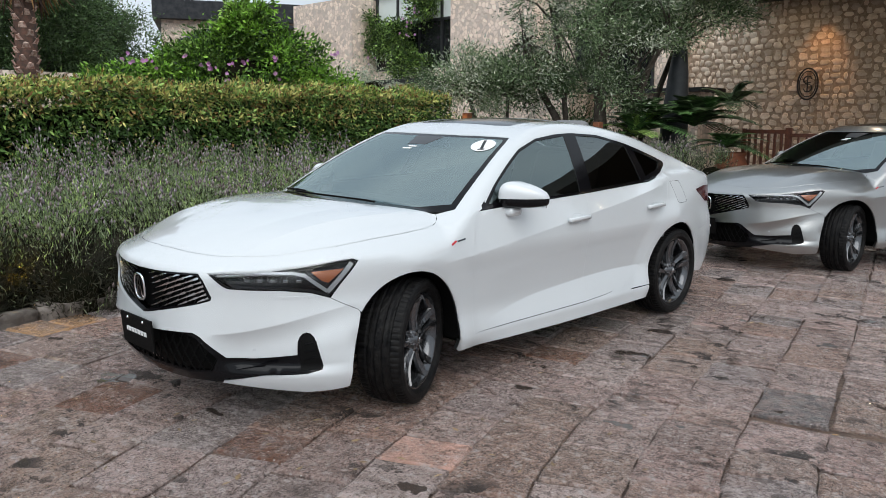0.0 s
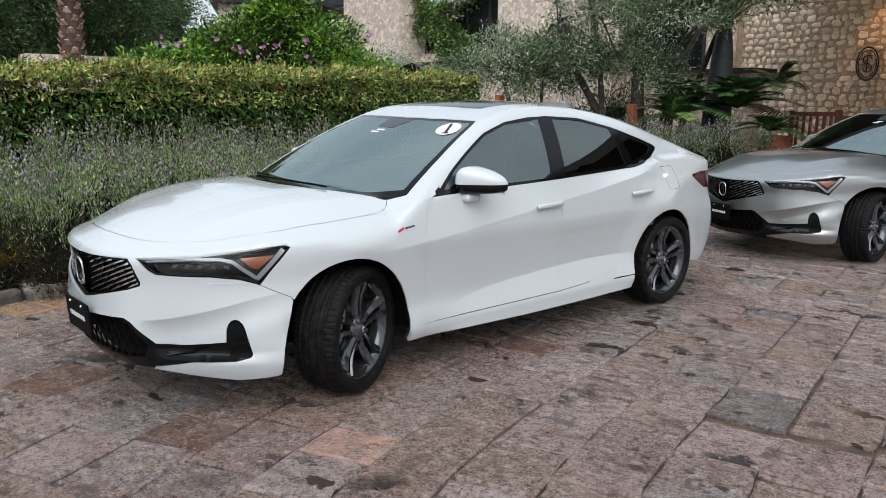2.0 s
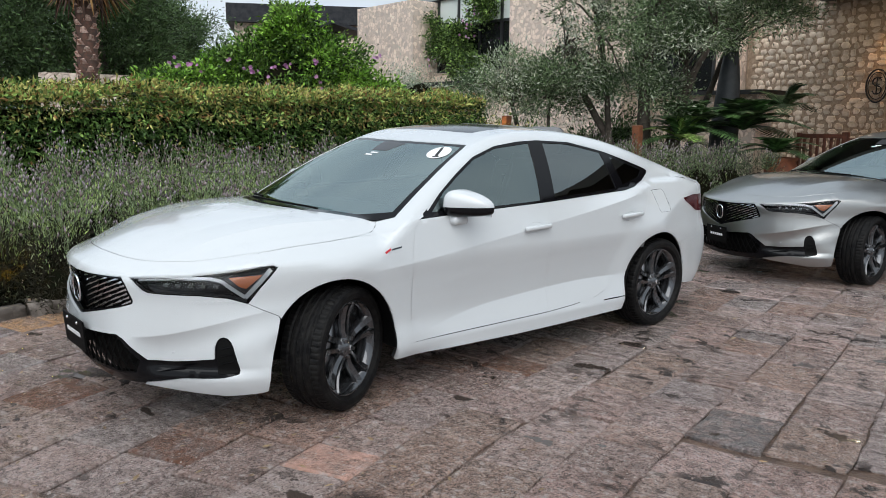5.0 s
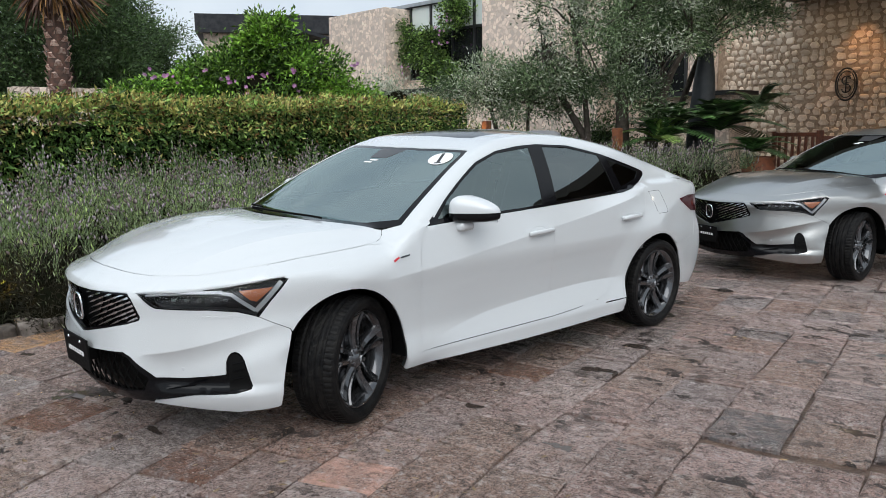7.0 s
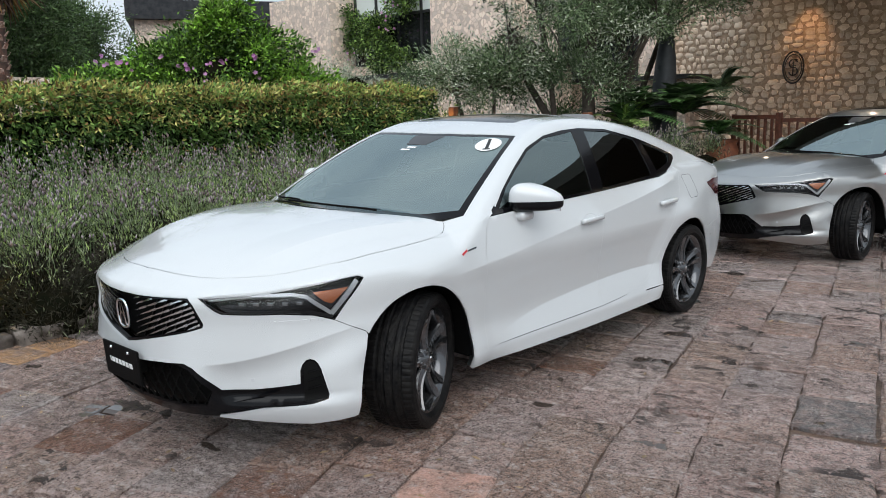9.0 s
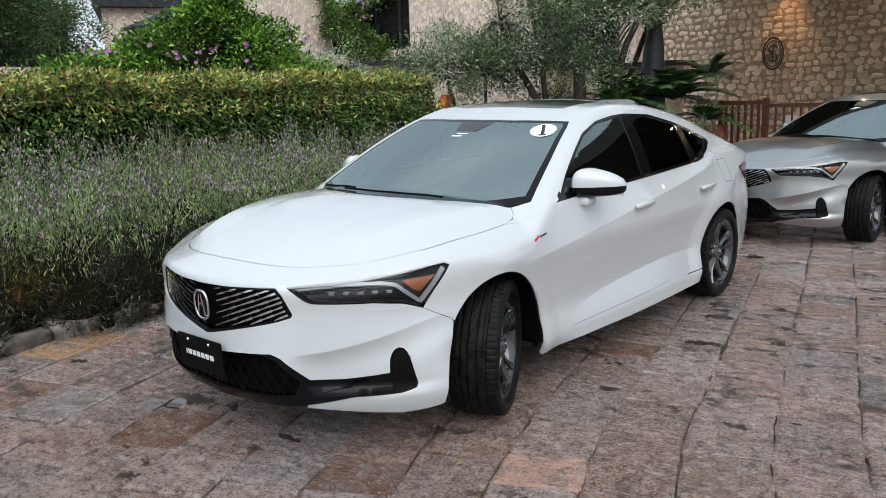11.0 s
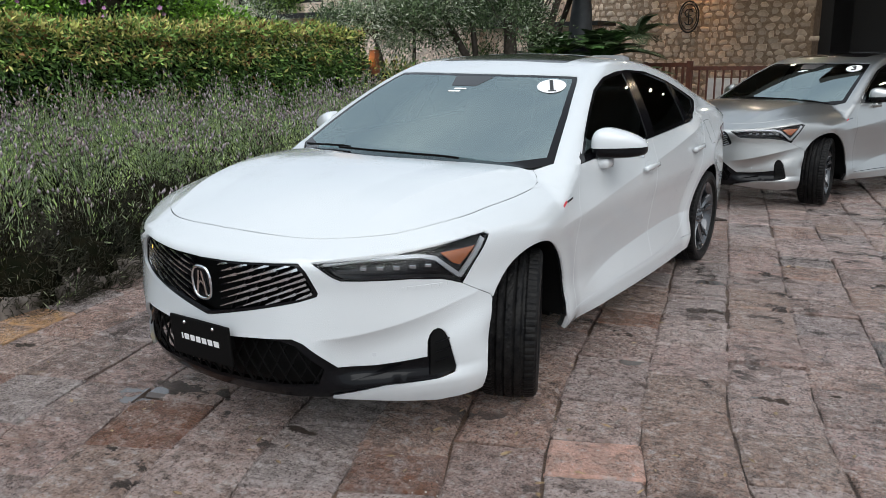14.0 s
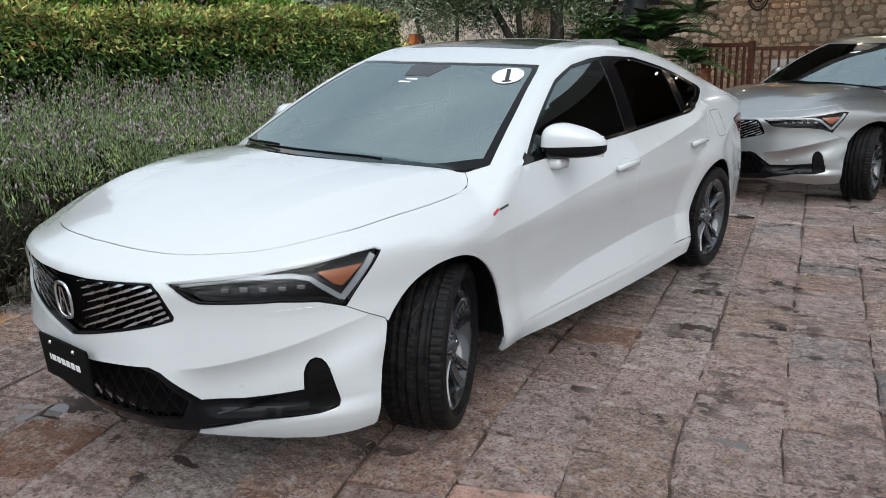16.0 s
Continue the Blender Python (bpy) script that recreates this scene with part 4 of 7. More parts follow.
    strip("spoiler_lip", "top", [(3.33, -0.66), (3.40, -0.52), (3.46, -0.3), (3.48, 0.0), (3.46, 0.3), (3.40, 0.52), (3.33, 0.66)], 0.035, GLOSS_BLACK, car, thick=0.010, label="thin gloss black tail spoiler")
    # aerial fin, wipers, badges, number roundel
    bm = bmesh.new()
    top = lift("top", [(2.42, 0.0)])[0][2]
    box(bm, 2.33, 2.50, -0.028, 0.028, top - 0.03, top + 0.055, 0.0)
    for v in bm.verts:
        if v.co.z > top:
            v.co.y *= 0.25
            v.co.x = 2.46 + (v.co.x - 2.415) * 0.35
    bmesh.ops.bevel(bm, geom=bm.edges[:], offset=0.012, segments=3, affect="EDGES")
    part("aerial_fin", bm, paint, car, smooth=True)
    strip("wiper", "top", [(0.125, -0.40), (0.085, -0.2), (0.075, 0.05), (0.09, 0.25)], 0.011, MATT_BLACK, car, shift=0.008, thick=0.009)
    strip("wiper", "top", [(0.135, 0.22), (0.20, 0.45), (0.33, 0.66)], 0.011, MATT_BLACK, car, shift=0.008, thick=0.009)
    strip("cowl", "top", [(0.30, -0.66), (0.2, -0.5), (0.12, -0.25), (0.10, 0), (0.12, 0.25), (0.2, 0.5), (0.30, 0.66)], 0.06, MATT_BLACK, car, level=-0.02, thick=0.004)
    strip("badge", "side", [(0.236, 0.790), (0.272, 0.806)], 0.011, RED_BADGE, car, thick=0.002, mirror=True, label="small red and grey fender badge")
    strip("badge", "side", [(0.280, 0.803), (0.345, 0.810)], 0.009, DARK_RIM, car, thick=0.002, mirror=True)
    strip("sensor", "front", [(-0.60, 0.395), (-0.613, 0.395)], 0.013, LAMP_GREY, car, thick=0.001)
    strip("sensor", "front", [(0.60, 0.395), (0.613, 0.395)], 0.013, LAMP_GREY, car, thick=0.001)
    c = np.array((0.922, -0.470))
    disc = panel("number_roundel", "top", [(c[0] + 0.075 * math.cos(a), c[1] + 0.074 * math.sin(a)) for a in np.linspace(0, 2 * math.pi, 33)[:-1]], STICKER_WHITE, car, gap=0, lip=0, level=-0.002, shift=0.003,
                 label="white round start-number sticker")[0]
    p = lift("top", [c, c + (0.02, 0), c + (0, 0.02)], -0.002)
    ex = Vector(p[1] - p[0]).normalized()
    ey = Vector(p[2] - p[0]).normalized()
    n = ex.cross(ey).normalized()
    ey = n.cross(ex)
    curve = bpy.data.curves.new("digit", "FONT")
    curve.body, curve.size, curve.align_x, curve.align_y, curve.extrude = number, 0.105, "CENTER", "CENTER", 0.0004
    curve.offset = 0.004
    curve.materials.append(INK_BLACK)
    digit = new("digit", curve)
    digit.parent = disc
    right = Vector((-ey.x, -ey.y, -ey.z))
    up = (ex - right * 0.48).normalized()
    right = up.cross(n)
    digit.matrix_basis = Matrix.Translation(Vector(p[0]) + n * 0.005) @ Matrix((right, up * 1.45, right.cross(up))).transposed().to_4x4()
    if number == "1":
        bm = bmesh.new()
        box(bm, -0.021, 0.021, -0.046, -0.039, 0, 0.0008)
        foot_bar = part("digit_foot", bm, INK_BLACK, disc)
        foot_bar.matrix_basis = digit.matrix_basis
    for du, dv in ((0.795, 0.015), (0.765, 0.035)):
        strip("permit_label", "top", [(du, dv - 0.05), (du, dv + 0.02)], 0.016, STICKER_WHITE, car, level=-0.001, thick=0.001)
    # under-body, wheel wells
    bm = bmesh.new()
    box(bm, 0.50, 2.2, -0.70, 0.70, 0.19, 0.30)
    box(bm, -0.70, -0.42, -0.42, 0.42, 0.215, 0.45)
    box(bm, -0.55, 3.2, -0.50, 0.50, 0.22, 0.30)
    box(bm, 3.12, 3.55, -0.6, 0.6, 0.25, 0.6)
    part("underbody", bm, MATT_BLACK, car)
    for ax in (ARCH_F, ARCH_B):
        for s in (-1, 1):
            rows = arc(ax, ARCH_R + 0.012, 0.27, 0.27)
            v = [(x, s * y, z) for x, z in rows for y in (0.845, 0.52)]
            f = [(2 * i, 2 * i + 1, 2 * i + 3, 2 * i + 2) for i in range(len(rows) - 1)]
            k = len(v)
            v += [(x, s * 0.52, z) for x, z in rows] + [(ax, s * 0.52, 0.2)]
            f += [(k + i, k + i + 1, k + len(rows)) for i in range(len(rows) - 1)]
            link_mesh("wheel_well", v, f, MATT_BLACK, car)
    steer = radians(24)
    for ax, s, turn in ((0, -1, steer), (0, 1, steer), (AXLE_R, -1, 0), (AXLE_R, 1, 0)):
        face = 0 if s < 0 else math.pi
        make_wheel("wheel", car, Matrix.Translation((ax, s * 0.755, WHEEL_R)) @ Matrix.Rotation(turn, 4, "Z") @ Matrix.Rotation(face, 4, "Z"))
    # cabin
    bm = bmesh.new()
    box(bm, 0.42, 0.95, -0.70, 0.70, 0.62, 0.90, 0.05)
    part("dashboard", bm, DASH, car)
    bm = bmesh.new()
    box(bm, 0.5, 2.9, -0.72, 0.72, 0.30, 0.50)
    box(bm, 2.62, 3.2, -0.68, 0.68, 0.5, 0.98)
    part("cabin_floor", bm, MATT_BLACK, car)
    for y in (-0.37, 0.37):
        seat = empty("front_seat", "black leather front seat")
        seat.parent = car
        seat.matrix_basis = Matrix.Translation((1.55, y, 0.5))
        for nm, dims, m in (("cushion", (-0.25, 0.25, -0.25, 0.25, 0.0, 0.16), None), ("backrest", (-0.07, 0.07, -0.24, 0.24, 0, 0.62), Matrix.Translation((0.22, 0, 0.1)) @ Matrix.Rotation(radians(18), 4, "Y")),
                            ("headrest", (-0.05, 0.05, -0.13, 0.13, 0.66, 0.84), Matrix.Translation((0.22, 0, 0.1)) @ Matrix.Rotation(radians(15), 4, "Y"))):
            bm = bmesh.new()
            box(bm, *dims, bevel=0.045, m=m)
            part(nm, bm, DARK_CLOTH, seat, smooth=True)
    bm = bmesh.new()
    box(bm, -0.08, 0.08, -0.62, 0.62, 0, 0.62, 0.05, m=Matrix.Translation((2.5, 0, 0.6)) @ Matrix.Rotation(radians(22), 4, "Y"))
    box(bm, 2.0, 2.5, -0.62, 0.62, 0.5, 0.66, 0.05)
    part("rear_bench", bm, DARK_CLOTH, car, smooth=True)
    v, f = [], []
    for i in range(32):
        a = 2 * math.pi * i / 32
        for j in range(8):
            b = 2 * math.pi * j / 8
            r = 0.18 + 0.017 * math.cos(b)
            v.append((0.017 * math.sin(b), r * math.cos(a), r * math.sin(a)))
    for i in range(32):
        for j in range(8):
            f.append((i * 8 + j, ((i + 1) % 32) * 8 + j, ((i + 1) % 32) * 8 + (j + 1) % 8, i * 8 + (j + 1) % 8))
    wheel = link_mesh("steering_wheel", v, f, DARK_CLOTH, car)
    wheel.matrix_basis = Matrix.Translation((1.08, -0.37, 0.86)) @ Matrix.Rotation(radians(-22), 4, "Y")
    bm = bmesh.new()
    box(bm, -0.02, 0.02, -0.09, 0.09, -0.045, 0.045, 0.01, m=Matrix.Translation((1.02, 0, 1.27)) @ Matrix.Rotation(radians(-20), 4, "Y"))
    part("rear_view_mirror", bm, MATT_BLACK, car)
    return car


white_car = make_car("white_car", "rain-beaded pearl white liftback sedan, front wheels turned, on wet paving", WHITE_PAINT, Matrix.Translation((0, -0.85, 0)) @ pose(0, 0, 0, 1.2) @ Matrix.Translation((0, 0.83, 0)), "1")
grey_car = make_car("grey_car", "silver grey liftback sedan parked behind the white one", GREY_PAINT, pose(5.745, -0.552, 0.005, 0, 0, -25.5), "3")


# ---- ground, paving and kerb ----
def gz(x, y):
    """The drive falls gently across, away from the planted bed."""
    return math.tan(radians(1.2)) * (min(max(y, -0.85), 3.2) + 0.85) * float(sstep(5.2, 3.6, x))


def from_arrays(name, verts, faces, mats, idx=None, smooth=False):
    """A mesh from an array of verts and one of faces with equal sides."""
    me = bpy.data.meshes.new(name)
    verts, faces = np.asarray(verts, np.float32), np.asarray(faces, np.int32)
    n, k = faces.shape
    me.vertices.add(len(verts))
    me.vertices.foreach_set("co", verts.ravel())
    me.loops.add(n * k)
    me.loops.foreach_set("vertex_index", faces.ravel())
    me.polygons.add(n)
    me.polygons.foreach_set("loop_start", np.arange(0, n * k, k, dtype=np.int32))
    for m in mats:
        me.materials.append(m)
    if idx is not None:
        me.polygons.foreach_set("material_index", np.asarray(idx, np.int32))
    if smooth:
        me.polygons.foreach_set("use_smooth", np.ones(n, bool))
    me.update(calc_edges=True)
    return me


def paving_material(name, per_object, tint=None):
    m = bpy.data.materials.new(name)
    m.use_nodes = True
    n, link = m.node_tree.nodes, m.node_tree.links.new
    b = n["Principled BSDF"]
    geo = n.new("ShaderNodeNewGeometry")
    tone = n.new("ShaderNodeObjectInfo").outputs["Random"] if per_object else geo.outputs["Random Per Island"]

    def noise_tex(scale, detail, stretch=(1, 1, 1), rough=0.6, turn=15.0):
        mp = n.new("ShaderNodeMapping")
        mp.inputs["Rotation"].default_value = (0, 0, radians(-turn))
        mp.inputs["Scale"].default_value = stretch
        link(geo.outputs["Position"], mp.inputs["Vector"])
        t = n.new("ShaderNodeTexNoise")
        t.inputs["Scale"].default_value, t.inputs["Detail"].default_value, t.inputs["Roughness"].default_value = scale, detail, rough
        link(mp.outputs["Vector"], t.inputs["Vector"])
        return t.outputs["Fac"]

    def span(v, a, b_, c=0.0, d=1.0):
        r = n.new("ShaderNodeMapRange")
        for key, x in (("From Min", a), ("From Max", b_), ("To Min", c), ("To Max", d)):
            r.inputs[key].default_value = x
        link(v, r.inputs["Value"])
        return r.outputs["Result"]

    def mixc(f, a, b_):
        x = n.new("ShaderNodeMix")
        x.data_type = "RGBA"
        link(f, x.inputs["Factor"])
        for key, c in (("A", a), ("B", b_)):
            if isinstance(c, tuple):
                x.inputs[key].default_value = (*c, 1)
            else:
                link(c, x.inputs[key])
        return x.outputs["Result"]

    def times(a, b_):
        x = n.new("ShaderNodeMath")
        x.operation = "MULTIPLY"
        link(a, x.inputs[0]), link(b_, x.inputs[1])
        return x.outputs[0]
    ramp = n.new("ShaderNodeValToRGB")
    els = ramp.color_ramp.elements
    els[0].position, els[0].color = 0.0, (0.473, 0.305, 0.264, 1)
    els[1].position, els[1].color = 1.0, (0.374, 0.290, 0.277, 1)
    for p, c in ((0.18, (0.539, 0.368, 0.330)), (0.4, (0.374, 0.253, 0.220)), (0.6, (0.563, 0.412, 0.376)), (0.8, (0.452, 0.272, 0.213)), (0.9, (0.606, 0.473, 0.436))):
        els.new(p).color = (*c, 1)
    for p, c in ((0.3, (0.39, 0.325, 0.31)), (0.7, (0.40, 0.265, 0.205)), (0.96, (0.345, 0.305, 0.30))):
        els.new(p).color = (*c, 1)
    link(tone, ramp.inputs["Fac"])
    stone = ramp.outputs["Color"]
    if tint:
        stone = mixc(span(noise_tex(13, 7), 0.40, 0.60, 0.95, 0.15), stone, tint)
    broad = noise_tex(2.6, 4)
    fine = noise_tex(36, 9, (0.55, 1, 1), 0.75)
    pit = noise_tex(75, 6)
    chisel = noise_tex(10, 7, (1.2, 0.6, 1), 0.68)
    col = mixc(span(fine, 0.46, 0.66, 0, 0.5), stone, (0.46, 0.40, 0.375))
    col = mixc(span(pit, 0.53, 0.62, 0, 0.62), col, (0.06, 0.044, 0.038))
    col = mixc(span(pit, 0.46, 0.37, 0, 0.5), col, (0.60, 0.53, 0.49))
    col = mixc(span(noise_tex(28, 5, (0.6, 1, 1)), 0.53, 0.59, 0, 0.32), col, (0.085, 0.064, 0.056))
    col = mixc(span(broad, 0.45, 0.72, 0, 0.38), col, (0.16, 0.100, 0.076))
    seep = noise_tex(6.5, 8, (1.0, 0.7, 1), 0.62)
    wet = times(span(seep, 0.56, 0.585), span(noise_tex(1.3, 3), 0.47, 0.58))
    film = span(noise_tex(0.9, 4), 0.40, 0.62)
    pool_noise = noise_tex(2.7, 6, (1.1, 0.75, 1), 0.58)
    pool = span(pool_noise, 0.64, 0.652)
    # hollows darker, ridges paler: shade and highlight of the relief put into the colour
    col = mixc(span(chisel, 0.50, 0.64, 0, 0.5), col, (0.13, 0.088, 0.072))
    relief = noise_tex(20, 8, (1.1, 0.72, 1), 0.68)
    col = mixc(span(relief, 0.56, 0.62, 0, 0.62), col, (0.085, 0.058, 0.048))
    col = mixc(span(relief, 0.46, 0.36, 0, 0.65), col, (0.60, 0.53, 0.495))
    col = mixc(span(noise_tex(3.6, 5), 0.54, 0.72, 0, 0.4), col, (0.22, 0.11, 0.07))
    if tint:
        col = mixc(span(noise_tex(9, 6), 0.38, 0.60, 0.6, 0.1), col, tint)
    grain = n.new("ShaderNodeTexVoronoi")
    grain.inputs["Scale"].default_value = 34
    link(geo.outputs["Position"], grain.inputs["Vector"])
    col = mixc(times(span(grain.outputs["Distance"], 0.16, 0.10), span(noise_tex(5, 3), 0.46, 0.56)), col, (0.62, 0.56, 0.50))
    col = mixc(wet, col, (0.050, 0.034, 0.028))
    col = mixc(pool, col, (0.060, 0.045, 0.038))
    link(col, b.inputs["Base Color"])
    dry = span(film, 0, 1, 0.08, 0.24)
    rough = n.new("ShaderNodeMix")
    link(wet, rough.inputs["Factor"]), link(dry, rough.inputs["A"])
    rough.inputs["B"].default_value = 0.10
    rough2 = n.new("ShaderNodeMix")
    link(pool, rough2.inputs["Factor"]), link(rough.outputs["Result"], rough2.inputs["A"])
    rough2.inputs["B"].default_value = 0.08
    link(rough2.outputs["Result"], b.inputs["Roughness"])
    h = n.new("ShaderNodeMath")
    h.operation = "ADD"
    link(span(chisel, 0.3, 0.62, 1.3, 0.0), h.inputs[0]), link(span(relief, 0.3, 0.65, 1.2, 0.0), h.inputs[1])
    bump = n.new("ShaderNodeBump")
    bump.inputs["Distance"].default_value = 0.014
    link(span(pool, 0, 1, 0.9, 0.0), bump.inputs["Strength"])
    grit = n.new("ShaderNodeMath")
    grit.operation = "ADD"
    link(h.outputs[0], grit.inputs[0]), link(span(fine, 0.3, 0.7, 0, 1.3), grit.inputs[1])
    link(grit.outputs[0], bump.inputs["Height"])
    link(bump.outputs["Normal"], b.inputs["Normal"])
    link(bump.outputs["Normal"], b.inputs["Coat Normal"])
    link(span(film, 0, 1, 0.95, 0.45), b.inputs["Coat Weight"])
    b.inputs["Coat Roughness"].default_value = 0.10
    b.inputs["Coat IOR"].default_value = 1.38
    return m


PAVING = paving_material("wet_volcanic_paving", True)
PAVING_FAR = paving_material("wet_volcanic_paving_run", False)
JOINT = material("wet_joint_soil", (0.055, 0.034, 0.024), 0.3, other=(0.14, 0.092, 0.066), scale=7, bump=0.7, bump_scale=60)
PINK_STONE = paving_material("pink_paving_stone", True, (0.80, 0.46, 0.36))
ORANGE_STONE = paving_material("ochre_paving_stone", True, (0.62, 0.34, 0.14))
RUST_STONE = paving_material("rust_paving_stone", True, (0.20, 0.075, 0.035))
SLATE_STONE = paving_material("blue_grey_paving_stone", True, (0.12, 0.122, 0.125))

xs = np.concatenate([[-400, -60], np.linspace(-12, 26, 77), [60, 400]])
ys = np.concatenate([[-400, -60], np.linspace(-12, 14, 53), [40, 400]])
vv = [(x, y, gz(x, y) - 0.022) for y in ys for x in xs]
ff = [(j * len(xs) + i, j * len(xs) + i + 1, (j + 1) * len(xs) + i + 1, (j + 1) * len(xs) + i) for j in range(len(ys) - 1) for i in range(len(xs) - 1)]
ground = new("ground", from_arrays("ground", vv, ff, [JOINT], smooth=True))
tagged(ground, "dark wet soil and joints under the paving", "ground", kind="structure")


def kerb_y(x):
    return 2.13 + 0.10 * math.sin(x * 0.7) + (0.0 if x < 7 else min(0.9, 0.25 * (x - 7)))


# ---- planting ----
def material_leaf(name, a, b, rough=0.5, glow=0.1, island=0.55):
    return material(name, a, rough, other=b, scale=2.2, island=island, through_light=glow, spec=0.15, detail=3)


LEAF_HEDGE = material_leaf("glossy_hedge_leaf", (0.040, 0.082, 0.022), (0.075, 0.14, 0.034), 0.35, 0.04, 0.85)
LEAF_TIP = material_leaf("yellowing_leaf_tip", (0.52, 0.47, 0.17), (0.40, 0.42, 0.12), 0.4)
LEAF_RUSTY = material_leaf("russet_leaf", (0.25, 0.131, 0.056), (0.325, 0.188, 0.075), 0.45)
LEAF_BRIGHT = material_leaf("fresh_green_leaf", (0.30, 0.45, 0.12), (0.20, 0.32, 0.085), 0.4, 0.15)
LEAF_OLIVE = material_leaf("grey_olive_leaf", (0.14, 0.21, 0.095), (0.25, 0.32, 0.18), 0.5)
LEAF_SILVER = material_leaf("silver_leaf", (0.50, 0.53, 0.43), (0.36, 0.40, 0.30), 0.6)
LEAF_DARK = material_leaf("dark_tree_leaf", (0.045, 0.075, 0.035), (0.075, 0.115, 0.05), 0.5)
LEAF_SOFT = material_leaf("soft_grey_green_tree_leaf", (0.11, 0.18, 0.065), (0.06, 0.11, 0.042), 0.5)
LEAF_LIME = material_leaf("lime_green_shrub_leaf", (0.26, 0.46, 0.065), (0.13, 0.27, 0.04), 0.4, 0.15, 0.65)
LEAF_PALM = material_leaf("cycad_frond_green", (0.065, 0.14, 0.045), (0.1, 0.19, 0.06), 0.35)
STEM_LAV = material_leaf("lavender_stem_green", (0.41, 0.54, 0.19), (0.11, 0.165, 0.06), 0.6)
STEM_GREY = material_leaf("lavender_grey_leaf", (0.42, 0.47, 0.31), (0.24, 0.29, 0.16), 0.7)
BLOOM_LAV = material_leaf("faded_lavender_bloom", (0.32, 0.275, 0.30), (0.18, 0.14, 0.13), 0.8)
# brown wood, darkened further to paint the shade low in the bushes
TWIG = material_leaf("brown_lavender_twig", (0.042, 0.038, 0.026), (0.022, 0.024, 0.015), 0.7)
BLOOM_PINK = material_leaf("mauve_trumpet_flower", (0.55, 0.25, 0.50), (0.68, 0.42, 0.62), 0.5, 0.3)
# near-black filling: the shade between the leaves put into the colour
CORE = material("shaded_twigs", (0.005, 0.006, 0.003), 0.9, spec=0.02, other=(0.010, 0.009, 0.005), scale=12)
BARK = material("grey_brown_bark", (0.055, 0.042, 0.033), 0.85, other=(0.095, 0.078, 0.062), scale=14, bump=0.9, bump_scale=30)
EARTH_BED = material("damp_bed_soil", (0.022, 0.016, 0.011), 0.8, spec=0.1, other=(0.04, 0.03, 0.02), scale=9, bump=0.7)
rng = np.random.default_rng(7)


def unit(v):
    return v / (np.linalg.norm(v, axis=1, keepdims=True) + 1e-9)


def leaves(name, at, aim, size, mats, share, parent=None, slim=0.42, fold=0.25, spread=0.8, label="", lump=0):
    """Many folded leaves at the given places, each with its own turn. share: how often each material is used."""
    n = len(at)
    d = unit(aim + rng.normal(0, spread, (n, 3)))
    s = unit(np.cross(d, rng.normal(0, 1, (n, 3))))
    u = np.cross(s, d)
    L = (size * rng.uniform(0.6, 1.3, n))[:, None]
    W = L * slim
    verts = np.stack([at, at + d * L * 0.45 + s * W * 0.5 + u * W * fold, at + d * L - u * L * 0.12, at + d * L * 0.45 - s * W * 0.5 + u * W * fold], 1).reshape(-1, 3)
    k = np.arange(n)[:, None] * 4
    faces = np.concatenate([k + np.array((0, 1, 2)), k + np.array((0, 2, 3))])
    pick = rng.choice(len(mats), n, p=np.array(share) / np.sum(share))
    if lump:
        clump = np.repeat(rng.choice(len(mats), n // lump + 1, p=np.array(share) / np.sum(share)), lump)[:n]
        pick = np.where(rng.uniform(0, 1, n) < 0.6, clump, pick)
    ob = new(name, from_arrays(name, verts, faces, mats, np.concatenate([pick, pick])))
    ob.parent = parent
    return tagged(ob, label)


def crown_of_clumps(centre, radii, clumps, per, spread, flat=0.8, lowest=-0.6):
    """Leaf places in many separate clumps with gaps between."""
    pts, out, mids = [], [], []
    for _ in range(clumps):
        d = unit(rng.normal(0, 1, (1, 3)))[0]
        while d[2] < lowest:
            d = unit(rng.normal(0, 1, (1, 3)))[0]
        c = np.array(centre) + d * np.array(radii) * rng.uniform(0.45, 1.0)
        mids.append(c)
        q = rng.normal(0, 1, (per, 3)) * np.array((spread, spread, spread * flat)) * rng.uniform(0.7, 1.3)
        pts.append(c + q)
        out.append(unit(q + d * spread))
    return np.concatenate(pts), np.concatenate(out), mids


def limb(bm, pts, r0, r1, sides=8):
    pts = [Vector(p) for p in pts]
    rings = []
    for i, p in enumerate(pts):
        t = (pts[min(i + 1, len(pts) - 1)] - pts[max(i - 1, 0)]).normalized()
        a = t.orthogonal().normalized()
        b = t.cross(a)
        r = r0 + (r1 - r0) * i / (len(pts) - 1)
        rings.append([bm.verts.new(p + (a * math.cos(2 * math.pi * k / sides) + b * math.sin(2 * math.pi * k / sides)) * r * (1 + 0.12 * noise.noise(p * 7 + Vector((k, 0, 0))))) for k in range(sides)])
    for x, y in zip(rings, rings[1:]):
        for k in range(sides):
            bm.faces.new((x[k], x[(k + 1) % sides], y[(k + 1) % sides], y[k]))
    bm.faces.new(rings[0][::-1])
    bm.faces.new(rings[-1])


# the raised bed
bm = bmesh.new()
nx = 60
rows = []
for i in range(nx + 1):
    x = -9 + 22 * i / nx
    y0 = kerb_y(x) + 0.12
    rows.append([bm.verts.new((x, y, z)) for y, z in ((y0, 0.0), (y0 + 0.05, 0.13), (y0 + 1.0, 0.2), (5.3, 0.25), (9.0, 0.3), (14.0, 0.3), (14.0, -0.1))])
for a, b in zip(rows, rows[1:]):
    for k in range(6):
        bm.faces.new((a[k], b[k], b[k + 1], a[k + 1]))
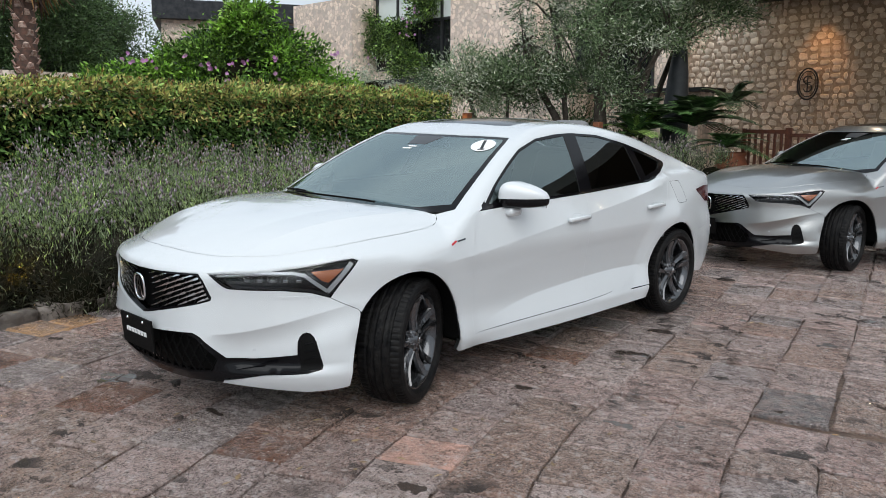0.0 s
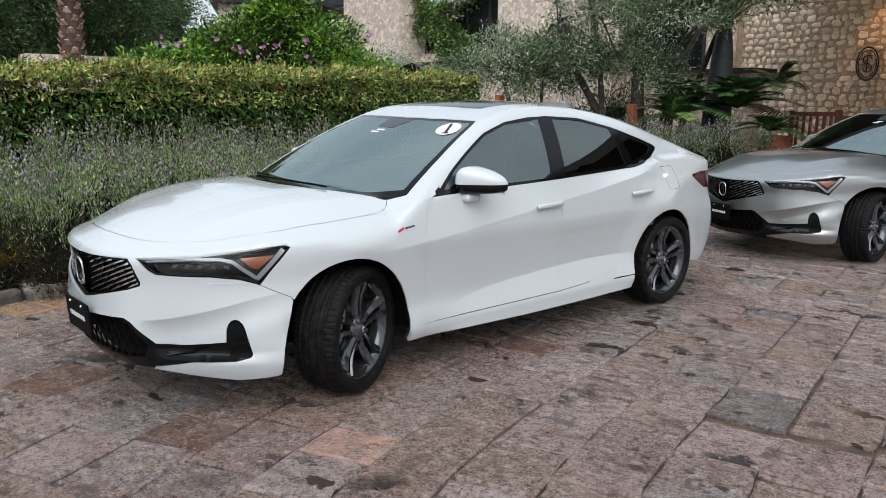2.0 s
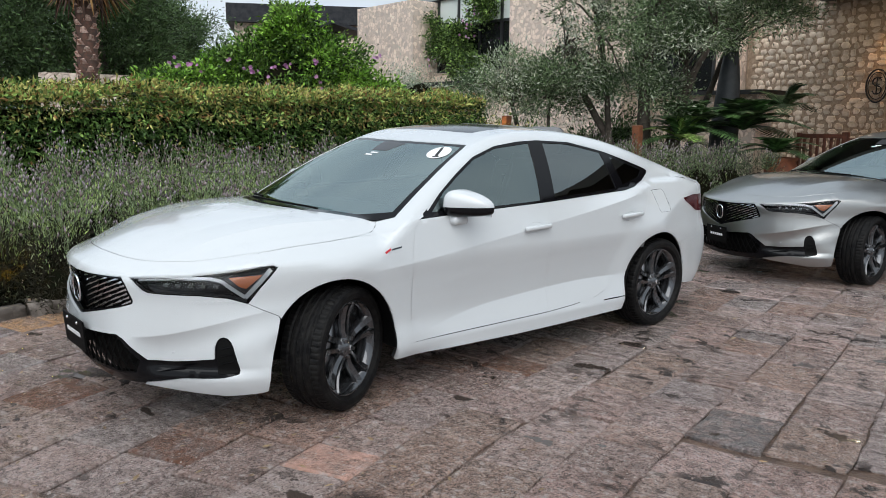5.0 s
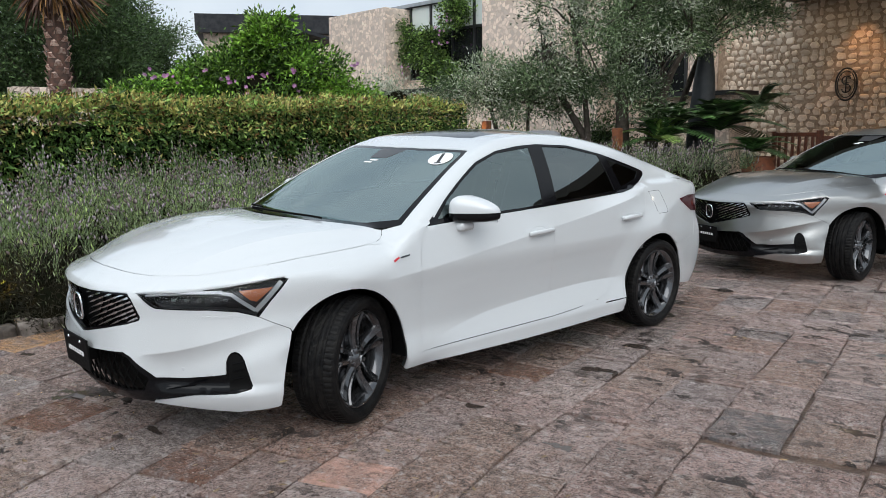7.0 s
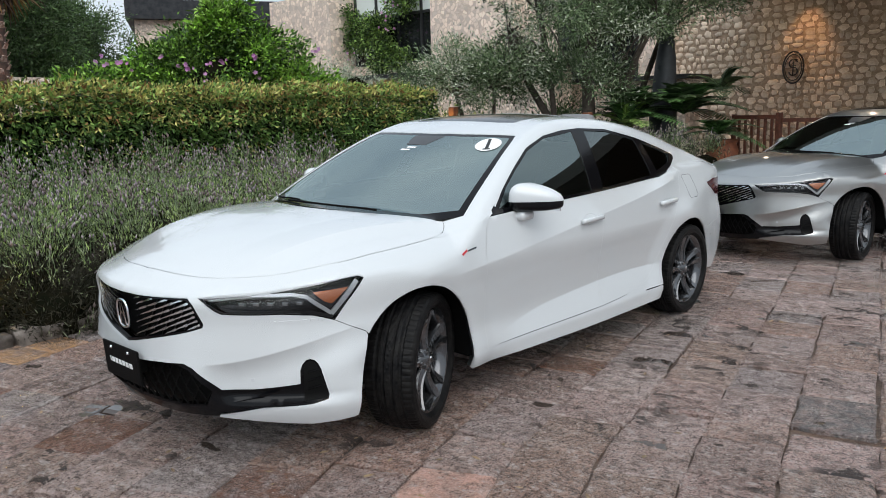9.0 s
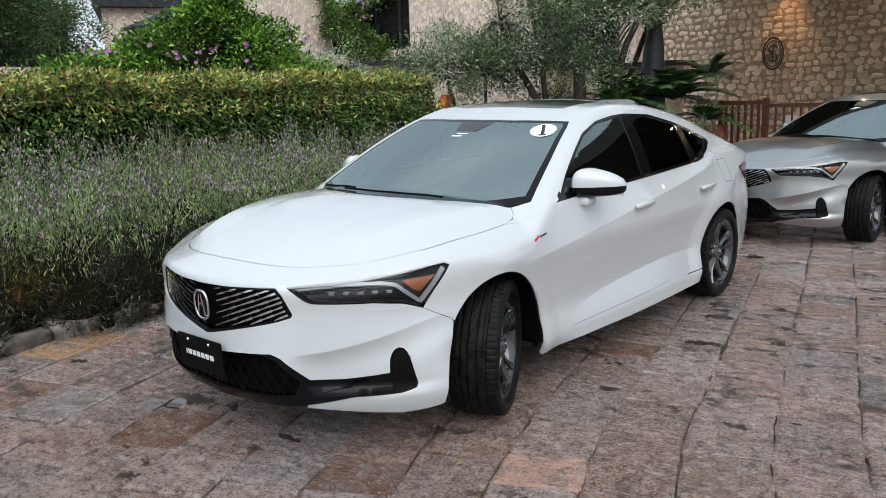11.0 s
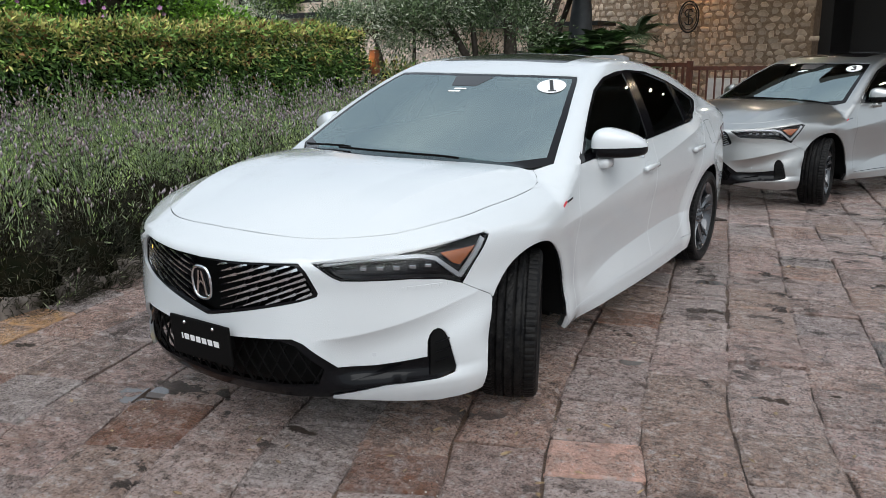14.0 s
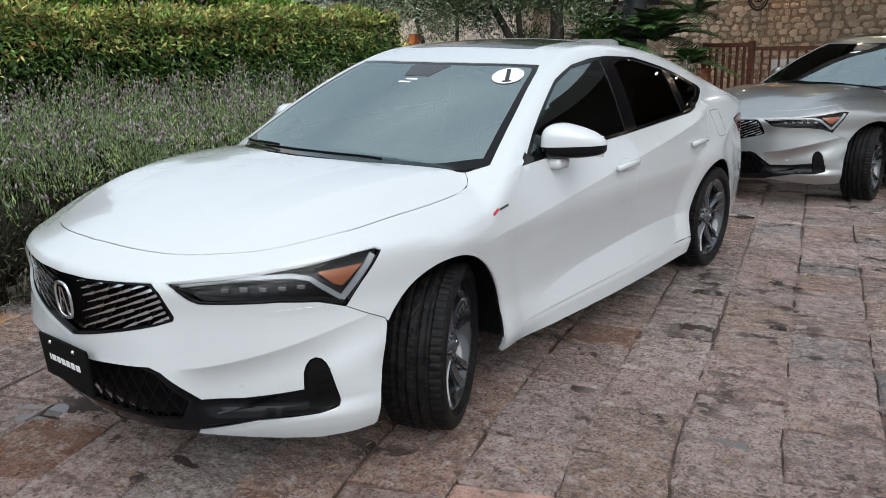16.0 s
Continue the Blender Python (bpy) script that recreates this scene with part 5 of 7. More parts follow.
bmesh.ops.recalc_face_normals(bm, faces=bm.faces)
tagged(part("bed_soil", bm, EARTH_BED, None, smooth=True), "damp dark soil of the planted bed", "soil", kind="structure")

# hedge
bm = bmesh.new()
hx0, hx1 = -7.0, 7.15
# black core behind the leaves, painted as the hedge's inner shade
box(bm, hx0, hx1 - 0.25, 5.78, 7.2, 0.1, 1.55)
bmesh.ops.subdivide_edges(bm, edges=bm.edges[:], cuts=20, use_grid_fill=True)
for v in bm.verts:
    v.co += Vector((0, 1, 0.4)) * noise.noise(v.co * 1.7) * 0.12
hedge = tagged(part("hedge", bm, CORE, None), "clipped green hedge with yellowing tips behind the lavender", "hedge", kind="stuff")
n = 68000
hx, hz = rng.uniform(hx0, hx1, n), rng.uniform(0.12, 1.78, n)
bulge = np.array([noise.noise(Vector((x * 1.4, z * 1.8, 3.0))) for x, z in zip(hx, hz)])
hy = 5.5 + 0.16 * bulge + 0.25 * sstep(1.45, 1.8, hz) + np.abs(rng.normal(0, 0.17, n))
low = hz < 1.40 + 0.25 * bulge
for nm, ok, share in (("hedge_face", low, (0.84, 0.035, 0.015, 0.11)), ("hedge_shoulder", ~low, (0.40, 0.26, 0.09, 0.25))):
    leaves(nm, np.stack([hx, hy, hz], 1)[ok], np.tile((0.1, -0.8, -0.45), (ok.sum(), 1)), 0.078, [LEAF_HEDGE, LEAF_TIP, LEAF_RUSTY, LEAF_BRIGHT], share, hedge, 0.36)
n = 34000
hx, hy = rng.uniform(hx0, hx1, n), 5.5 + rng.uniform(0, 1, n) ** 1.4 * 1.6
hz = 1.70 + 0.035 * np.clip(hx, 0, 7) * 0.2 + 0.15 * np.array([noise.noise(Vector((x * 1.6, y * 1.5, 0))) for x, y in zip(hx, hy)]) + np.abs(rng.normal(0, 0.06, n)) - 0.02 + 0.08 * (hy - 5.5)
leaves("hedge_top", np.stack([hx, hy, hz], 1), np.tile((0, -0.6, 0.6), (n, 1)), 0.074, [LEAF_TIP, LEAF_HEDGE, LEAF_RUSTY, LEAF_BRIGHT], (0.44, 0.16, 0.12, 0.28), hedge, 0.38)
n = 7000
hy, hz = rng.uniform(5.5, 7.2, n), rng.uniform(0.1, 1.78, n)
hx = hx1 + 0.1 * np.array([noise.noise(Vector((y * 2, z * 2, 9))) for y, z in zip(hy, hz)]) - np.abs(rng.normal(0, 0.06, n))
leaves("hedge_end", np.stack([hx, hy, hz], 1), np.tile((1.0, -0.1, 0.2), (n, 1)), 0.062, [LEAF_HEDGE, LEAF_TIP, LEAF_RUSTY], (0.85, 0.1, 0.05), hedge, 0.4)


# lavender
def lavender(name, label, mounds, per, mix=(0.50, 0.28, 0.17, 0.05), tall=1.0):
    """Rounded bushes: a near-black core painted as inner shade, dark low twigs, thin grey-green leaves and stalks with
    a faded head.
    """
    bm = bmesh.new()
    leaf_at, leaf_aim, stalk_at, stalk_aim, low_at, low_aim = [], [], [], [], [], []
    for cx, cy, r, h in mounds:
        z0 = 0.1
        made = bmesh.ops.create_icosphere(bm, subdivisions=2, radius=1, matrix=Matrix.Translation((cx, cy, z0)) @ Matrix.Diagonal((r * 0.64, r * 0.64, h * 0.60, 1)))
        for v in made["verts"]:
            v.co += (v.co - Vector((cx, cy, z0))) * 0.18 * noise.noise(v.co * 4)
        k = int(per * r * r / 0.16 * (0.2 if h < 0.57 else 0.75 if cy < 3.0 else 1.6))
        d = unit(rng.normal(0, 1, (k // 9, 3)) * (1, 1, 0.9))
        d[:, 2] = np.abs(d[:, 2]) * 1.1 - 0.12
        front = cy < 3.0
        d = d[(d[:, 2] > (0.72 if front else 0.5)) | (rng.uniform(0, 1, len(d)) < (0.08 if front else 0.22))]
        d = np.repeat(unit(d), 9, 0)
        k = len(d)
        out = np.repeat(rng.uniform(0.66, 0.96, k // 9), 9)[:, None]
        p = np.array((cx, cy, z0)) + d * np.array((r, r, h)) * out + rng.normal(0, 0.011, (k, 3)) + np.tile(np.linspace(-0.05, 0.06, 9), k // 9)[:, None] * (d * 0.5 + (0, 0, 0.7))
        leaf_at.append(p)
        leaf_aim.append(d * (0.55, 0.55, 0.4) + (0, 0, 0.9))
        # dark twigs low down, more in front: brown wood plus painted overhang shade
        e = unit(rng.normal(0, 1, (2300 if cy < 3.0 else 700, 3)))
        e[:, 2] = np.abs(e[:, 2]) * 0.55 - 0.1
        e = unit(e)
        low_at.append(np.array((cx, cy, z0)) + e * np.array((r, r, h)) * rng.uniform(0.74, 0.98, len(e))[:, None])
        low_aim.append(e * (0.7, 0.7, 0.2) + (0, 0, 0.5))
        q = k // (12 if front else 19 if cy < 4.3 else 13)
        d2 = d[rng.permutation(k)[:q]] + rng.normal(0, 0.05, (q, 3))
        d2 = unit(d2 * (1, 1, 1) + (0, 0, 0.12))
        stalk_at.append(np.array((cx, cy, z0)) + d2 * np.array((r, r, h)) * rng.uniform(0.82, 0.98 + 0.10 * (cy > 4.3), q)[:, None])
        stalk_aim.append(d2 * (0.45, 0.45, 0.2) + (0, 0, 1.0))
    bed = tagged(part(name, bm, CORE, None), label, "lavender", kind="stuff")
    at, aim = np.concatenate(leaf_at), np.concatenate(leaf_aim)
    leaves("foliage", at, aim, 0.038, [STEM_LAV, STEM_GREY, LEAF_OLIVE, TWIG], mix, bed, 0.20, 0.1, 0.40)
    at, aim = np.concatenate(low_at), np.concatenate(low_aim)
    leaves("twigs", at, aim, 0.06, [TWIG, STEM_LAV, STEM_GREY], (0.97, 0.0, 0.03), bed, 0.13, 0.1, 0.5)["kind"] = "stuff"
    at, aim = np.concatenate(stalk_at), unit(np.concatenate(stalk_aim) + rng.normal(0, 0.22, (len(np.concatenate(stalk_at)), 3)))
    n = len(at)
    L = rng.uniform(0.06, 0.17, n)[:, None] * tall
    s = unit(np.cross(aim, rng.normal(0, 1, (n, 3))))
    u = np.cross(aim, s)
    w = 0.0016
    tip = at + aim * L
    head = rng.uniform(0.03, 0.06, n)[:, None]
    fat = rng.uniform(0.007, 0.0125, n)[:, None]
    mid = tip + aim * head * 0.45
    verts = np.stack([at - s * w, at + s * w, tip + s * w, tip - s * w, at - u * w, at + u * w, tip + u * w, tip - u * w,
                      tip, mid + s * fat, mid + u * fat, mid - s * fat, mid - u * fat, tip + aim * head], 1).reshape(-1, 3)
    k = np.arange(n)[:, None] * 14
    tris = [(0, 1, 2), (0, 2, 3), (4, 5, 6), (4, 6, 7)]
    heads = [(8, 10, 9), (8, 11, 10), (8, 12, 11), (8, 9, 12), (13, 9, 10), (13, 10, 11), (13, 11, 12), (13, 12, 9)]
    faces = np.concatenate([k + np.array(t) for t in tris + heads])
    idx = np.concatenate([np.zeros(n * 4), np.ones(n * 8)])
    ob = new("flower_stalks", from_arrays("flower_stalks", verts, faces, [LEAF_OLIVE, BLOOM_LAV], idx))
    ob.parent = bed
    return bed


mounds = []
y = 2.62
row = 0
while y < 5.2:
    x = -5.5 + (row % 2) * 0.3
    while x < 6.6:
        r = rng.uniform(0.31, 0.41)
        mounds.append((x + rng.uniform(-0.1, 0.1), y + 0.10 * math.sin(x * 0.7) + rng.uniform(-0.08, 0.08), r, rng.uniform(0.66, 0.80) + 0.055 * row - 0.03 * max(0, x - 2) * 0.4))
        x += rng.uniform(0.5, 0.66)
    y += 0.5
    row += 1
for x in (-4.2, -3.75, -3.3, -2.9, -2.45, -2.05, -1.65, -1.3):
    mounds.append((x, kerb_y(x) + 0.10 + rng.uniform(-0.04, 0.06), rng.uniform(0.30, 0.36), rng.uniform(0.40, 0.52)))
for x in (-1.1, -0.8, -0.5):
    mounds.append((x, kerb_y(x) + 0.36, 0.34, 0.5))
for i in range(14):
    mounds.append((-0.45 + 0.5 * i + rng.uniform(-0.08, 0.08), kerb_y(-0.4 + 0.5 * i) + 0.13 + rng.uniform(-0.04, 0.06), rng.uniform(0.32, 0.40), rng.uniform(0.42, 0.56)))
lavender("lavender_bed", "grey-green lavender with faded mauve flower heads", mounds, 2500)
lavender("lavender_border", "grey lavender bushes beside the cycads", [(8.3 + 0.62 * i + rng.uniform(-0.1, 0.1), 3.5 + 0.6 * j - 0.25 * i + rng.uniform(-0.1, 0.1), rng.uniform(0.45, 0.6), rng.uniform(0.95, 1.15)) for i in range(5) for j in range(3)], 2600, (0.06, 0.08, 0.42, 0.44), 0.4)

# flowering shrub behind the hedge
pts = [crown_of_clumps(c, r, k, 300, 0.15, 0.7, -0.3) for c, r, k in (((6.2, 9.5, 2.0), (1.25, 1.0, 1.3), 74), ((5.9, 9.6, 2.9), (0.55, 0.5, 0.75), 22), ((4.7, 10.2, 1.75), (1.15, 0.9, 0.95), 50), ((7.0, 9.1, 1.7), (0.8, 0.8, 1.0), 34), ((5.2, 9.9, 2.1), (1.0, 0.8, 0.95), 40), ((3.6, 10.4, 1.6), (0.8, 0.7, 0.8), 28))]
bm = bmesh.new()
# near-black blobs inside the crown, painted as its deep shade
for c, r in (((6.1, 9.6, 1.6), (1.2, 0.9, 1.1)), ((4.6, 10.5, 1.3), (1.3, 1.0, 0.8)), ((7.2, 9.0, 1.3), (0.75, 0.7, 0.75))):
    made = bmesh.ops.create_icosphere(bm, subdivisions=3, radius=1, matrix=Matrix.Translation(c) @ Matrix.Diagonal((*r, 1)))
    for v in made["verts"]:
        v.co += (v.co - Vector(c)) * 0.35 * noise.noise(v.co * 1.8)
shrub = empty("flowering_shrub", "bright green trumpet-vine shrub with a few mauve flowers", "shrub")
shrub.location = (6, 9.6, 0.3)
inv = Matrix.Translation((-6, -9.6, -0.3))
ob = part("inner_twig", bm, CORE, shrub)
ob.matrix_parent_inverse = inv
ob = leaves("leaves", np.concatenate([p[0] for p in pts]), np.concatenate([p[1] for p in pts]) + (-0.2, -0.3, -0.1), 0.10, [LEAF_LIME, LEAF_HEDGE, LEAF_BRIGHT], (0.54, 0.36, 0.10), shrub, 0.42, 0.2, 0.6, lump=300)
ob.matrix_parent_inverse = inv
tips = np.concatenate([p[0] for p in pts])
tips = tips[(tips[:, 2] > 1.95) & (tips[:, 2] < 2.85)]
across, depth = tips @ (0.86, -0.51, 0), tips @ (0.51, 0.86, 0)
mids = []
for c in np.arange(across.min() + 0.3, across.max() - 0.1, 0.21):
    near = np.flatnonzero((np.abs(across - c) < 0.12) & (np.abs(tips[:, 2] - rng.uniform(2.05, 2.75)) < 0.14))
    if len(near) and rng.uniform() < 0.5 and c > across.min() + 1.0:
        mids.append(tips[near[np.argmin(depth[near])]] - (0.03, 0.05, 0.0))


def flower(parent, at, size, inv=None):
    """A trumpet flower: six broad petals opening from one throat."""
    aim = Vector((-0.7 + rng.normal(0, 0.4), -0.6 + rng.normal(0, 0.4), rng.normal(0, 0.4))).normalized()
    a = aim.orthogonal().normalized()
    b = aim.cross(a)
    at = Vector(tuple(float(c) for c in at))
    v, f = [at - aim * size * 0.5], []
    for k in range(12):
        t = 2 * math.pi * k / 12
        r, up = (size * 0.62, size * 0.18) if k % 2 else (size * 0.40, size * 0.10)
        v.append(at + (a * math.cos(t) + b * math.sin(t)) * r + aim * (up + rng.uniform(-0.1, 0.1) * size))
        f.append((0, 1 + k, 1 + (k + 1) % 12))
    ob = link_mesh("flower", v, f, BLOOM_PINK, parent, "mauve trumpet flower")
    if inv is not None:
        ob.matrix_parent_inverse = inv


for q in mids:
    for _ in range(3):
        flower(shrub, q + rng.normal(0, 0.06, 3), rng.uniform(0.055, 0.085), inv)
bm = bmesh.new()
for a in range(5):
    limb(bm, [(6 + 0.2 * math.cos(a), 9.6 + 0.2 * math.sin(a), 0.25), (6 + 0.5 * math.cos(a * 1.3), 9.6 + 0.4 * math.sin(a * 1.3), 1.0), (6 + 1.0 * math.cos(a * 1.3), 9.6 + 0.7 * math.sin(a * 1.3), 1.9)], 0.05, 0.02, 6)
ob = part("stems", bm, BARK, shrub)
ob.matrix_parent_inverse = inv


def shrub_of(name, label, centre, radii, clumps, per, spread, size, mats, share, slim=0.35, core=0.7):
    sh = empty(name, label, "shrub")
    sh.location = (centre[0], centre[1], 0.3)
    inv = Matrix.Translation((-centre[0], -centre[1], -0.3))
    p, d, _ = crown_of_clumps(centre, radii, clumps, per, spread)
    ob = leaves("leaves", p, d + (0, 0, 0.3), size, mats, share, sh, slim, 0.15, 0.6)
    ob.matrix_parent_inverse = inv
    bm = bmesh.new()
    # near-black blob as the bush's painted inner shade, plus a stem
    made = bmesh.ops.create_icosphere(bm, subdivisions=3, radius=1, matrix=Matrix.Translation(centre) @ Matrix.Diagonal((radii[0] * core, radii[1] * core, radii[2] * core, 1)))
    for v in made["verts"]:
        v.co += (v.co - Vector(centre)) * 0.4 * noise.noise(v.co * 2)
    limb(bm, [(centre[0], centre[1], 0.15), tuple(centre)], 0.06, 0.03, 6)
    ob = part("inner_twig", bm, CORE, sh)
    ob.matrix_parent_inverse = inv
    return sh


shrub_of("silver_bush", "pale silver-leaved bush beside the house", (9.9, 10.7, 1.7), (0.9, 0.8, 1.1), 34, 220, 0.2, 0.06, [LEAF_SILVER, LEAF_OLIVE], (0.75, 0.25), 0.3, 0.55)
shrub_of("low_shrub", "low mixed shrub past the end of the hedge", (8.6, 6.6, 0.8), (0.9, 0.8, 0.75), 30, 220, 0.18, 0.07, [LEAF_OLIVE, LEAF_TIP, LEAF_HEDGE, LEAF_RUSTY], (0.4, 0.25, 0.25, 0.1), 0.4, 0.6)
shrub_of("low_shrub", "low dark shrub under the olive trees", (11.6, 6.2, 0.8), (1.5, 0.8, 0.9), 40, 220, 0.2, 0.07, [LEAF_OLIVE, LEAF_HEDGE, LEAF_DARK], (0.3, 0.3, 0.4), 0.4, 0.6)


# trees
def tree(name, label, base, stems, crowns, size, mats, share, per=280, spread=0.22, slim=0.24, bark=BARK):
    """stems: rows of points with two radii; crowns: middle, radii and number of clumps."""
    t = empty(name, label, "tree", at=Matrix.Translation(base))
    inv = Matrix.Translation([-c for c in base])
    bm = bmesh.new()
    for pts, r0, r1 in stems:
        limb(bm, pts, r0, r1, 9)
    mids, at, aim = [], [], []
    for c, r, k in crowns:
        p, d, m = crown_of_clumps(c, r, k, per, spread, 0.85)
        at.append(p), aim.append(d)
        ends = [s[0][-1] for s in stems]
        for q in m[::2]:
            e = min(ends, key=lambda v: (Vector(v) - Vector(q)).length)
            mid = Vector(e).lerp(Vector(q), 0.5) + Vector((0, 0, 0.12))
            limb(bm, [e, mid, q], 0.028, 0.007, 5)
    ob = part("trunk", bm, bark, t, smooth=True)
    ob.matrix_parent_inverse = inv
    at, aim = np.concatenate(at), np.concatenate(aim)
    ob = leaves("crown", at, aim + (0, 0, 0.1), size, mats, share, t, slim, 0.12, 0.7, lump=per)
    ob.matrix_parent_inverse = inv
    return t


olive = [LEAF_OLIVE, LEAF_SILVER, LEAF_DARK]
tree("olive_tree", "grey-green olive tree with several twisted trunks", (10.5, 5.1, 0.25),
     [([(10.65, 4.75, 0.2), (10.62, 4.8, 1.2), (10.55, 4.8, 2.3), (10.7, 4.7, 3.4)], 0.16, 0.07), ([(10.5, 5.0, 0.2), (10.25, 5.3, 1.1), (9.9, 5.7, 2.0), (9.7, 6.0, 2.9)], 0.09, 0.05),
      ([(10.75, 4.7, 0.2), (11.0, 4.4, 1.3), (11.1, 4.1, 2.4), (11.3, 3.8, 3.1)], 0.09, 0.05), ([(10.4, 5.1, 0.2), (10.1, 5.2, 1.0), (10.2, 5.4, 2.2), (10.1, 5.6, 3.3)], 0.07, 0.04)],
     [((10.4, 4.9, 3.5), (1.6, 1.45, 1.25), 74), ((10.8, 4.1, 3.2), (1.2, 1.2, 0.9), 34), ((9.7, 5.9, 2.4), (0.9, 0.85, 0.7), 24), ((10.3, 5.0, 2.1), (1.1, 1.3, 0.7), 34)], 0.085, olive, (0.40, 0.22, 0.38), 240, 0.16)
tree("olive_tree", "smaller olive tree with pale leaves by the hedge end", (9.4, 6.6, 0.25),
     [([(9.4, 6.6, 0.2), (9.3, 6.7, 1.0), (9.1, 6.8, 1.8)], 0.06, 0.04), ([(9.5, 6.5, 0.2), (9.6, 6.3, 1.0), (9.5, 6.2, 1.9)], 0.05, 0.03)],
     [((8.95, 6.85, 2.1), (0.85, 0.8, 0.65), 30), ((9.6, 6.1, 2.0), (0.8, 0.7, 0.7), 22)], 0.08, olive, (0.42, 0.32, 0.26), 300, 0.17)
tree("olive_tree", "dark olive tree beside the tapered column", (12.6, 5.4, 0.25),
     [([(12.6, 5.4, 0.2), (12.5, 5.3, 1.4), (12.3, 5.0, 2.6)], 0.12, 0.07), ([(12.6, 5.3, 0.2), (12.8, 5.0, 1.5), (12.7, 4.4, 2.9)], 0.08, 0.05)],
     [((12.2, 5.2, 3.6), (1.5, 1.3, 1.2), 52), ((12.7, 3.9, 3.4), (1.0, 0.9, 0.8), 30)], 0.09, olive, (0.44, 0.12, 0.44), 250, 0.17)
for bx, by, hgt, wide, ms, sh in ((-2.5, 21.0, 7.2, 3.2, [LEAF_DARK, LEAF_SOFT], (0.75, 0.25)), (3.2, 24.0, 8.0, 3.6, [LEAF_SOFT, LEAF_DARK], (0.5, 0.5)), (8.2, 27.5, 8.0, 3.4, [LEAF_SOFT, LEAF_DARK], (0.55, 0.45)), (-8.0, 19.0, 8.5, 3.6, [LEAF_DARK], (1,)), (12.5, 33.0, 7.5, 3.2, [LEAF_SOFT, LEAF_DARK], (0.6, 0.4))):
    tree("garden_tree", "tall dark-green garden tree behind the hedge", (bx, by, 0.2),
         [([(bx, by, 0.1), (bx + 0.2, by, hgt * 0.3), (bx - 0.1, by + 0.2, hgt * 0.6)], 0.26, 0.14), ([(bx + 0.2, by, hgt * 0.3), (bx + 1.2, by - 0.4, hgt * 0.55)], 0.12, 0.06), ([(bx + 0.1, by, hgt * 0.35), (bx - 1.3, by + 0.2, hgt * 0.6)], 0.12, 0.06)],
         [((bx, by, hgt * 0.66), (wide, wide, hgt * 0.36), 80), ((bx, by, hgt * 0.36), (wide * 0.9, wide * 0.9, hgt * 0.22), 60)], 0.15, ms, sh, 460, 0.36, 0.34)

# palm: a trunk of cut leaf bases and a hanging skirt
PALM_BARK = material("palm_trunk_russet", (0.13, 0.065, 0.045), 0.9, other=(0.06, 0.04, 0.032), scale=10, bump=0.8)
PALM_CUT = material("cut_palm_boots", (0.82, 0.64, 0.55), 0.85, other=(0.38, 0.19, 0.14), scale=18, island=0.3, bump=0.6)
palm = empty("palm_tree", "palm trunk patterned with cut leaf bases", "tree", at=Matrix.Translation((3.35, 13.7, 0.2)))
bm = bmesh.new()
limb(bm, [(0, 0, 0), (0.03, 0, 1.8), (0.06, 0, 6.2)], 0.21, 0.20, 16)
part("trunk", bm, PALM_BARK, palm, smooth=True)
v, f = [], []
for k in range(190):
    a, z = k * 2.39996, 0.1 + k * 0.0305
    o = Vector((0.03 * z / 2 + 0.205 * math.cos(a), 0.205 * math.sin(a), z))
    out, side = Vector((math.cos(a), math.sin(a), 0)), Vector((-math.sin(a), math.cos(a), 0))
    i = len(v)
    v += [o - side * 0.085, o + side * 0.085, o + out * 0.07 + side * 0.05 + Vector((0, 0, 0.10)), o + out * 0.07 - side * 0.05 + Vector((0, 0, 0.10)), o + Vector((0, 0, 0.13))]
    f += [(i, i + 1, i + 2, i + 3), (i + 3, i + 2, i + 4, i + 4)]
link_mesh("leaf_base_pattern", v, [q if len(set(q)) == 4 else q[:3] for q in f], PALM_CUT, palm, "pale cut leaf bases", smooth=False)["kind"] = "stuff"
n = 900
a, z = rng.uniform(0, 2 * math.pi, n), rng.uniform(4.25, 5.8, n)
at = np.stack([0.06 + 0.25 * np.cos(a), 0.25 * np.sin(a), z], 1)
leaves("skirt", at, np.stack([0.36 * np.cos(a), 0.36 * np.sin(a), -0.9 + 0 * a], 1), 0.95, [LEAF_RUSTY, PALM_BARK], (0.4, 0.6), palm, 0.06, 0.1, 0.22, "hanging dry brown fronds")


